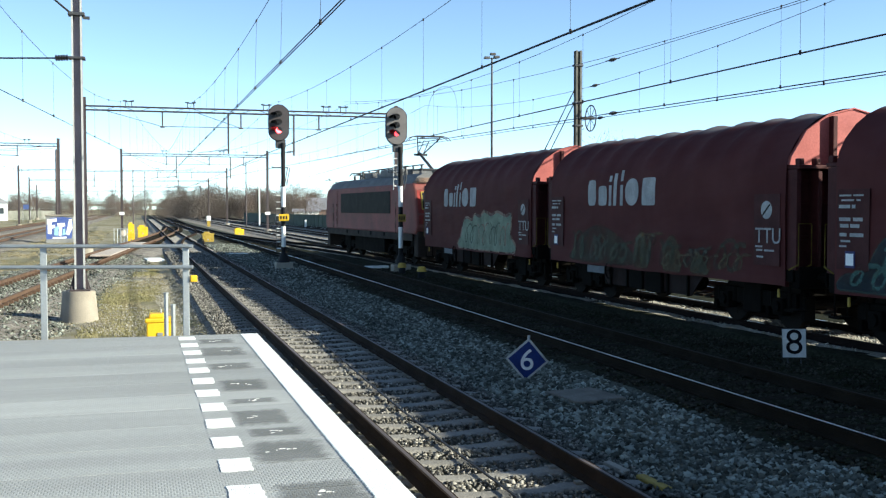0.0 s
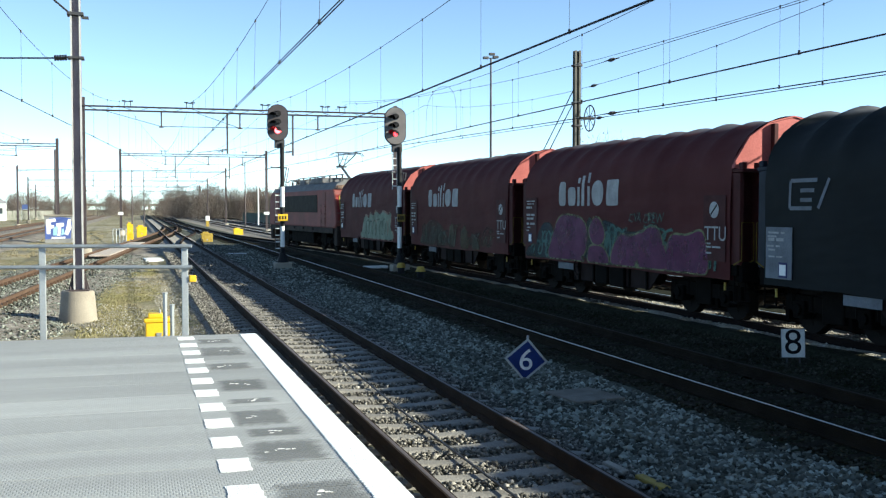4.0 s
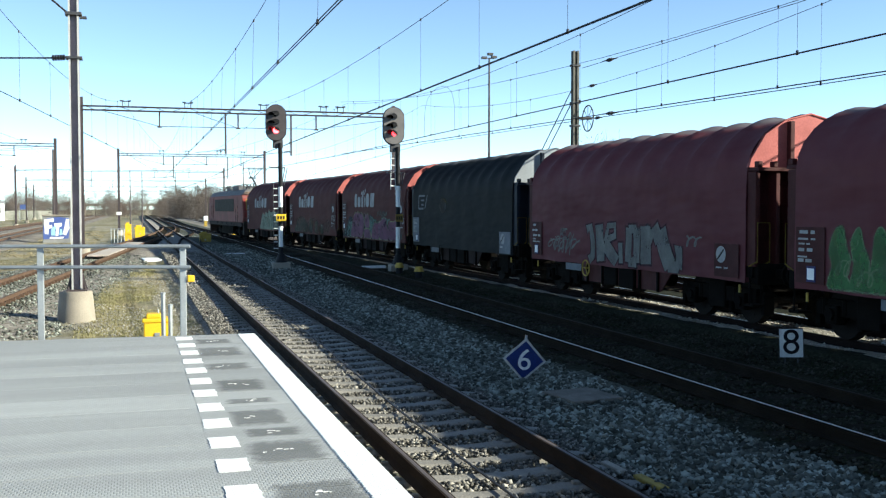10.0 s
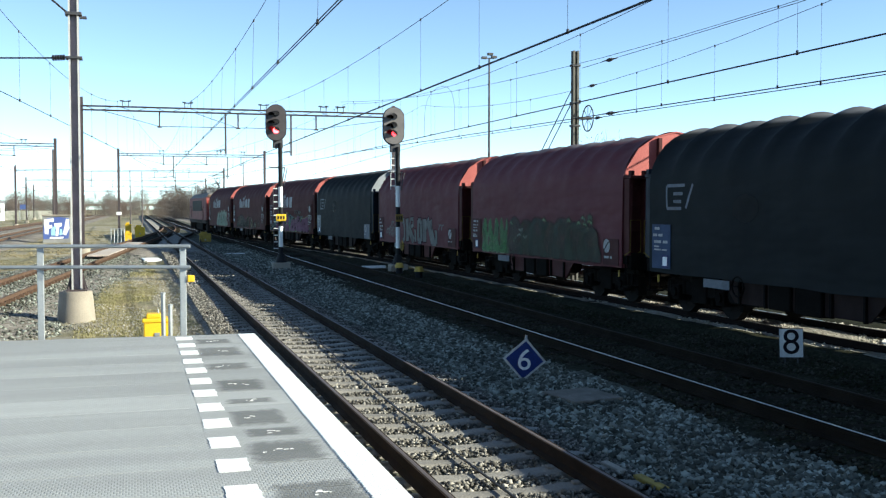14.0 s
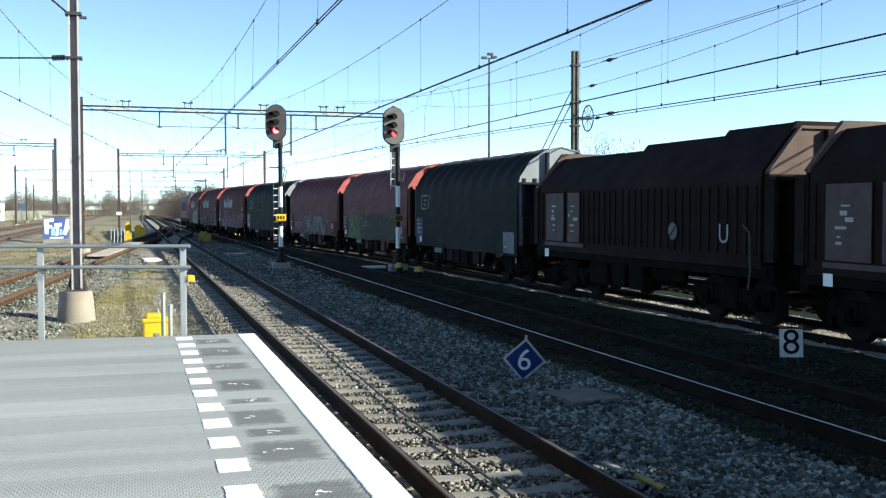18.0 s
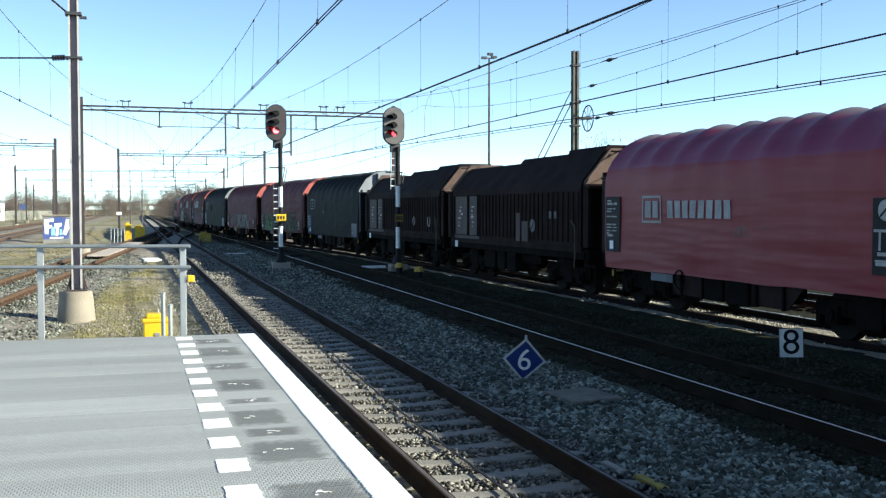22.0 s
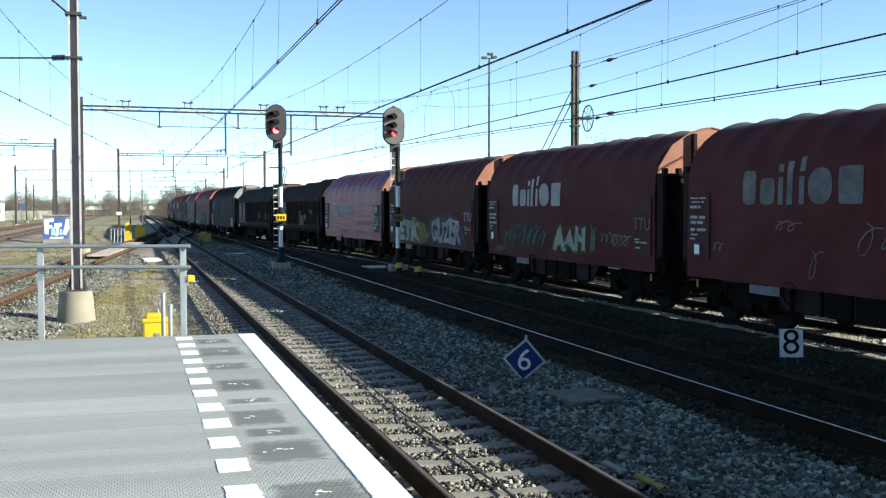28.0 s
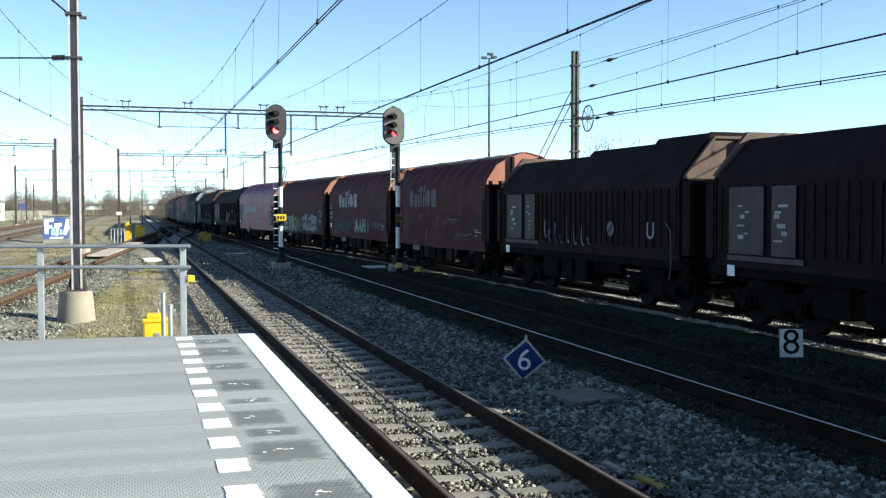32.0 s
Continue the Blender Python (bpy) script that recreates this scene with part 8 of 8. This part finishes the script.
def stones(name, count, xr, yr, zf, size, label, seed, near_power=1.6, skip=None, material=None):
    """Crushed stones: uneven six-cornered lumps in one mesh."""
    rs = np.random.RandomState(seed)
    x = rs.uniform(xr[0], xr[1], count)
    y = yr[0] + (yr[1] - yr[0]) * rs.uniform(0, 1, count) ** near_power
    if skip is not None:
        keep = ~skip(x, y)
        x, y = x[keep], y[keep]
    n = len(x)
    base = np.array([(1, 0, 0), (-1, 0, 0), (0, 1, 0), (0, -1, 0), (0, 0, 1), (0, 0, -1)], float)
    v = np.tile(base, (n, 1, 1)) * rs.uniform(0.6, 1.25, (n, 6, 1))
    v += rs.uniform(-0.25, 0.25, v.shape)
    s = size * rs.uniform(0.55, 1.3, n)
    v *= s[:, None, None] * np.array([1.15, 1.0, 0.8])
    a = rs.uniform(0, 6.283, n)
    tilt = rs.uniform(-0.6, 0.6, n)
    c, d = np.cos(a)[:, None], np.sin(a)[:, None]
    vx, vy = v[..., 0] * c - v[..., 1] * d, v[..., 0] * d + v[..., 1] * c
    ct, st = np.cos(tilt)[:, None], np.sin(tilt)[:, None]
    vz, vx = v[..., 2] * ct - vx * st, vx * ct + v[..., 2] * st
    z = zf(x, y) + rs.uniform(-0.2, 0.45, n) * s
    pts = np.stack([vx + x[:, None], vy + y[:, None], vz + z[:, None]], -1).reshape(-1, 3)
    tri = np.array([(0, 2, 4), (2, 1, 4), (1, 3, 4), (3, 0, 4), (2, 0, 5), (1, 2, 5), (3, 1, 5), (0, 3, 5)])
    faces = (tri[None] + 6 * np.arange(n)[:, None, None]).reshape(-1, 3)
    me = bpy.data.meshes.new(name)
    me.vertices.add(len(pts))
    me.vertices.foreach_set("co", pts.ravel())
    me.loops.add(faces.size)
    me.loops.foreach_set("vertex_index", faces.ravel())
    me.polygons.add(len(faces))
    me.polygons.foreach_set("loop_start", np.arange(0, faces.size, 3))
    me.update()
    me.validate()
    me.materials.append(material or STONE)
    return tagged(new(name, me), label, "ballast", kind="stuff")


def bed(x, y):
    return np.full_like(x, -0.215)


def on_track_1(x, y):
    """True over the sleepers' tops and the rails of the platform track."""
    k = np.abs(((y - 3.05) / 0.6 + 0.5) % 1 - 0.5) * 0.6
    over = (np.abs(x - T1) < 1.27) & (k < 0.08)
    rail = (np.abs(np.abs(x - T1) - 0.7535) < 0.1)
    return over | rail


def on_track_2(x, y):
    k = np.abs(((y - 5.0) / 0.6 + 0.5) % 1 - 0.5) * 0.6
    return ((np.abs(x - T2) < 1.27) & (k < 0.05)) | (np.abs(np.abs(x - T2) - 0.7535) < 0.1)


stones("ballast_stones", 52000, (1.5, 4.6), (3.6, 34), lambda x, y: np.where(np.abs(x - T1) < 1.15, -0.203, -0.195), 0.027, "sharp tan and grey ballast stones round the sleepers", 1, 1.5, on_track_1, TAN_STONE)
stones("ballast_stones", 9000, (1.5, 4.6), (34, 62), lambda x, y: np.full_like(x, -0.2), 0.05, "tan ballast stones further up the platform track", 11, 1.1, on_track_1, TAN_STONE)
stones("ballast_stones", 12000, (4.5, 7.0), (34, 75), bed, 0.06, "grey ballast stones further up between the tracks", 12, 1.1)
stones("ballast_stones", 34000, (4.5, 6.6), (5.5, 34), bed, 0.043, "loose grey ballast stones between the tracks", 2, 1.5)
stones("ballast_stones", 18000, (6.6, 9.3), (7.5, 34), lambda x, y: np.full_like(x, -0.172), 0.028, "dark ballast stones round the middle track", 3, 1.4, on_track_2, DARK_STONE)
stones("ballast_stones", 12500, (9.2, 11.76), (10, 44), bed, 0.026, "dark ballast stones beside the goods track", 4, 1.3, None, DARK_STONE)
stones("ballast_stones", 13000, (11.78, 14.5), (12, 44), lambda x, y: np.where(np.abs(x - T3) < 1.75, -0.14, -0.215), 0.026, "goods track ballast stones, paler for the sun under the train", 8, 1.2, lambda x, y: (np.abs(np.abs(x - T3) - 0.7535) < 0.1) | (y > 26), SUNLIT_STONE)
stones("ballast_stones", 15000, (-3.4, 1.9), (14, 44), lambda x, y: np.full_like(x, -0.4), 0.022, "scattered gravel in the verge behind the platform", 5, 1.3, lambda x, y: (np.sin(x * 2.3 + 0.35 * y) + np.sin(y * 0.5 - x * 1.1) < 0.1) & (x < 0.75), GRAVEL)


def tufts(name, count, xr, yr, z, h, colour, label, seed, power=1.4, patch=0.0):
    """Dry grass: thin bent blades in one mesh."""
    rs = np.random.RandomState(seed)
    verts, faces = [], []
    made = 0
    while made < count:
        cx, cy = rs.uniform(*xr), yr[0] + (yr[1] - yr[0]) * rs.uniform() ** power
        if noise.noise((cx * 0.7, cy * 0.35, seed)) < patch:
            made += 1
            continue
        for _ in range(7):
            x, y = cx + rs.normal(0, 0.07), cy + rs.normal(0, 0.07)
            a, ln = rs.uniform(0, 6.28), h * rs.uniform(0.4, 1.2)
            lx, ly = math.cos(a) * ln * rs.uniform(0.2, 0.9), math.sin(a) * ln * rs.uniform(0.2, 0.9)
            w = 0.006 + 0.0003 * cy
            k = len(verts)
            verts += [(x - w * math.sin(a), y + w * math.cos(a), z), (x + w * math.sin(a), y - w * math.cos(a), z), (x + lx, y + ly, z + ln)]
            faces.append((k, k + 1, k + 2))
        made += 1
    me = bpy.data.meshes.new(name)
    me.from_pydata(verts, [], faces)
    me.materials.append(colour)
    tagged(new(name, me), label, "grass", kind="stuff")


STRAW = mat("dry_grass", (0.3, 0.255, 0.165), 0.9, 0, 0.4, 1.2, 20, 0.0, second=(0.21, 0.18, 0.105), spec=0.05)
tufts("dry_grass", 5500, (-4.2, 1.0), (15, 48), -0.43, 0.055, STRAW, "short dry yellow-green grass behind the platform", 1, 1.2, 0.04)
tufts("dry_grass", 4200, (-1.3, 0.75), (17, 52), -0.42, 0.05, mat("mossy_grass", (0.27, 0.24, 0.125), 0.9, 0, 0.4, 1.5, 20, 0.0, second=(0.19, 0.175, 0.085), spec=0.05), "short mossy grass round the mast foot", 7, 1.2, -0.08)
tufts("dry_grass", 7000, (-12, -3.0), (40, 130), -0.45, 0.1, STRAW, "dry grass between the side tracks", 2, 1.2, -0.1)
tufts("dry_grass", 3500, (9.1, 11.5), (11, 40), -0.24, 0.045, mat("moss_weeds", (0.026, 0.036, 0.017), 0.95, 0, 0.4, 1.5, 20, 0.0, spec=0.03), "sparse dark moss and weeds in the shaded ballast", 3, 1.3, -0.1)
tufts("dry_grass", 5000, (14, 24), (70, 190), -0.45, 0.25, STRAW, "grass along the green fence", 4, 1.0, -0.2)


# rail clips along the buried sleepers of the crossover track
clips = bmesh.new()
y = 20.0
while y < 80:
    for side in (-0.7535, 0.7535):
        for k in (-0.11, 0.11):
            x = line_0(y) + side + k
            box(clips, x - 0.05, x + 0.05, y - 0.07, y + 0.07, -0.17, -0.08)
    y += 0.65
tagged(part("rail_clips", clips, RAIL_ORANGE, track_0), kind="stuff")
stones("ballast_stones", 26000, (-9.0, 0.6), (18, 60), lambda x, y: -0.25 - 0.1 * np.clip(np.abs(x - np.interp(y, [0, 28, 40, 65], [-6.4, -4.15, -3.15, -0.95])) - 1.0, 0, 3), 0.04, "brownish gravel on the crossover track", 6, 1.3, lambda x, y: np.abs(x - np.interp(y, [0, 28, 40, 65], [-6.4, -4.15, -3.15, -0.95])) > 3.0)


motions()
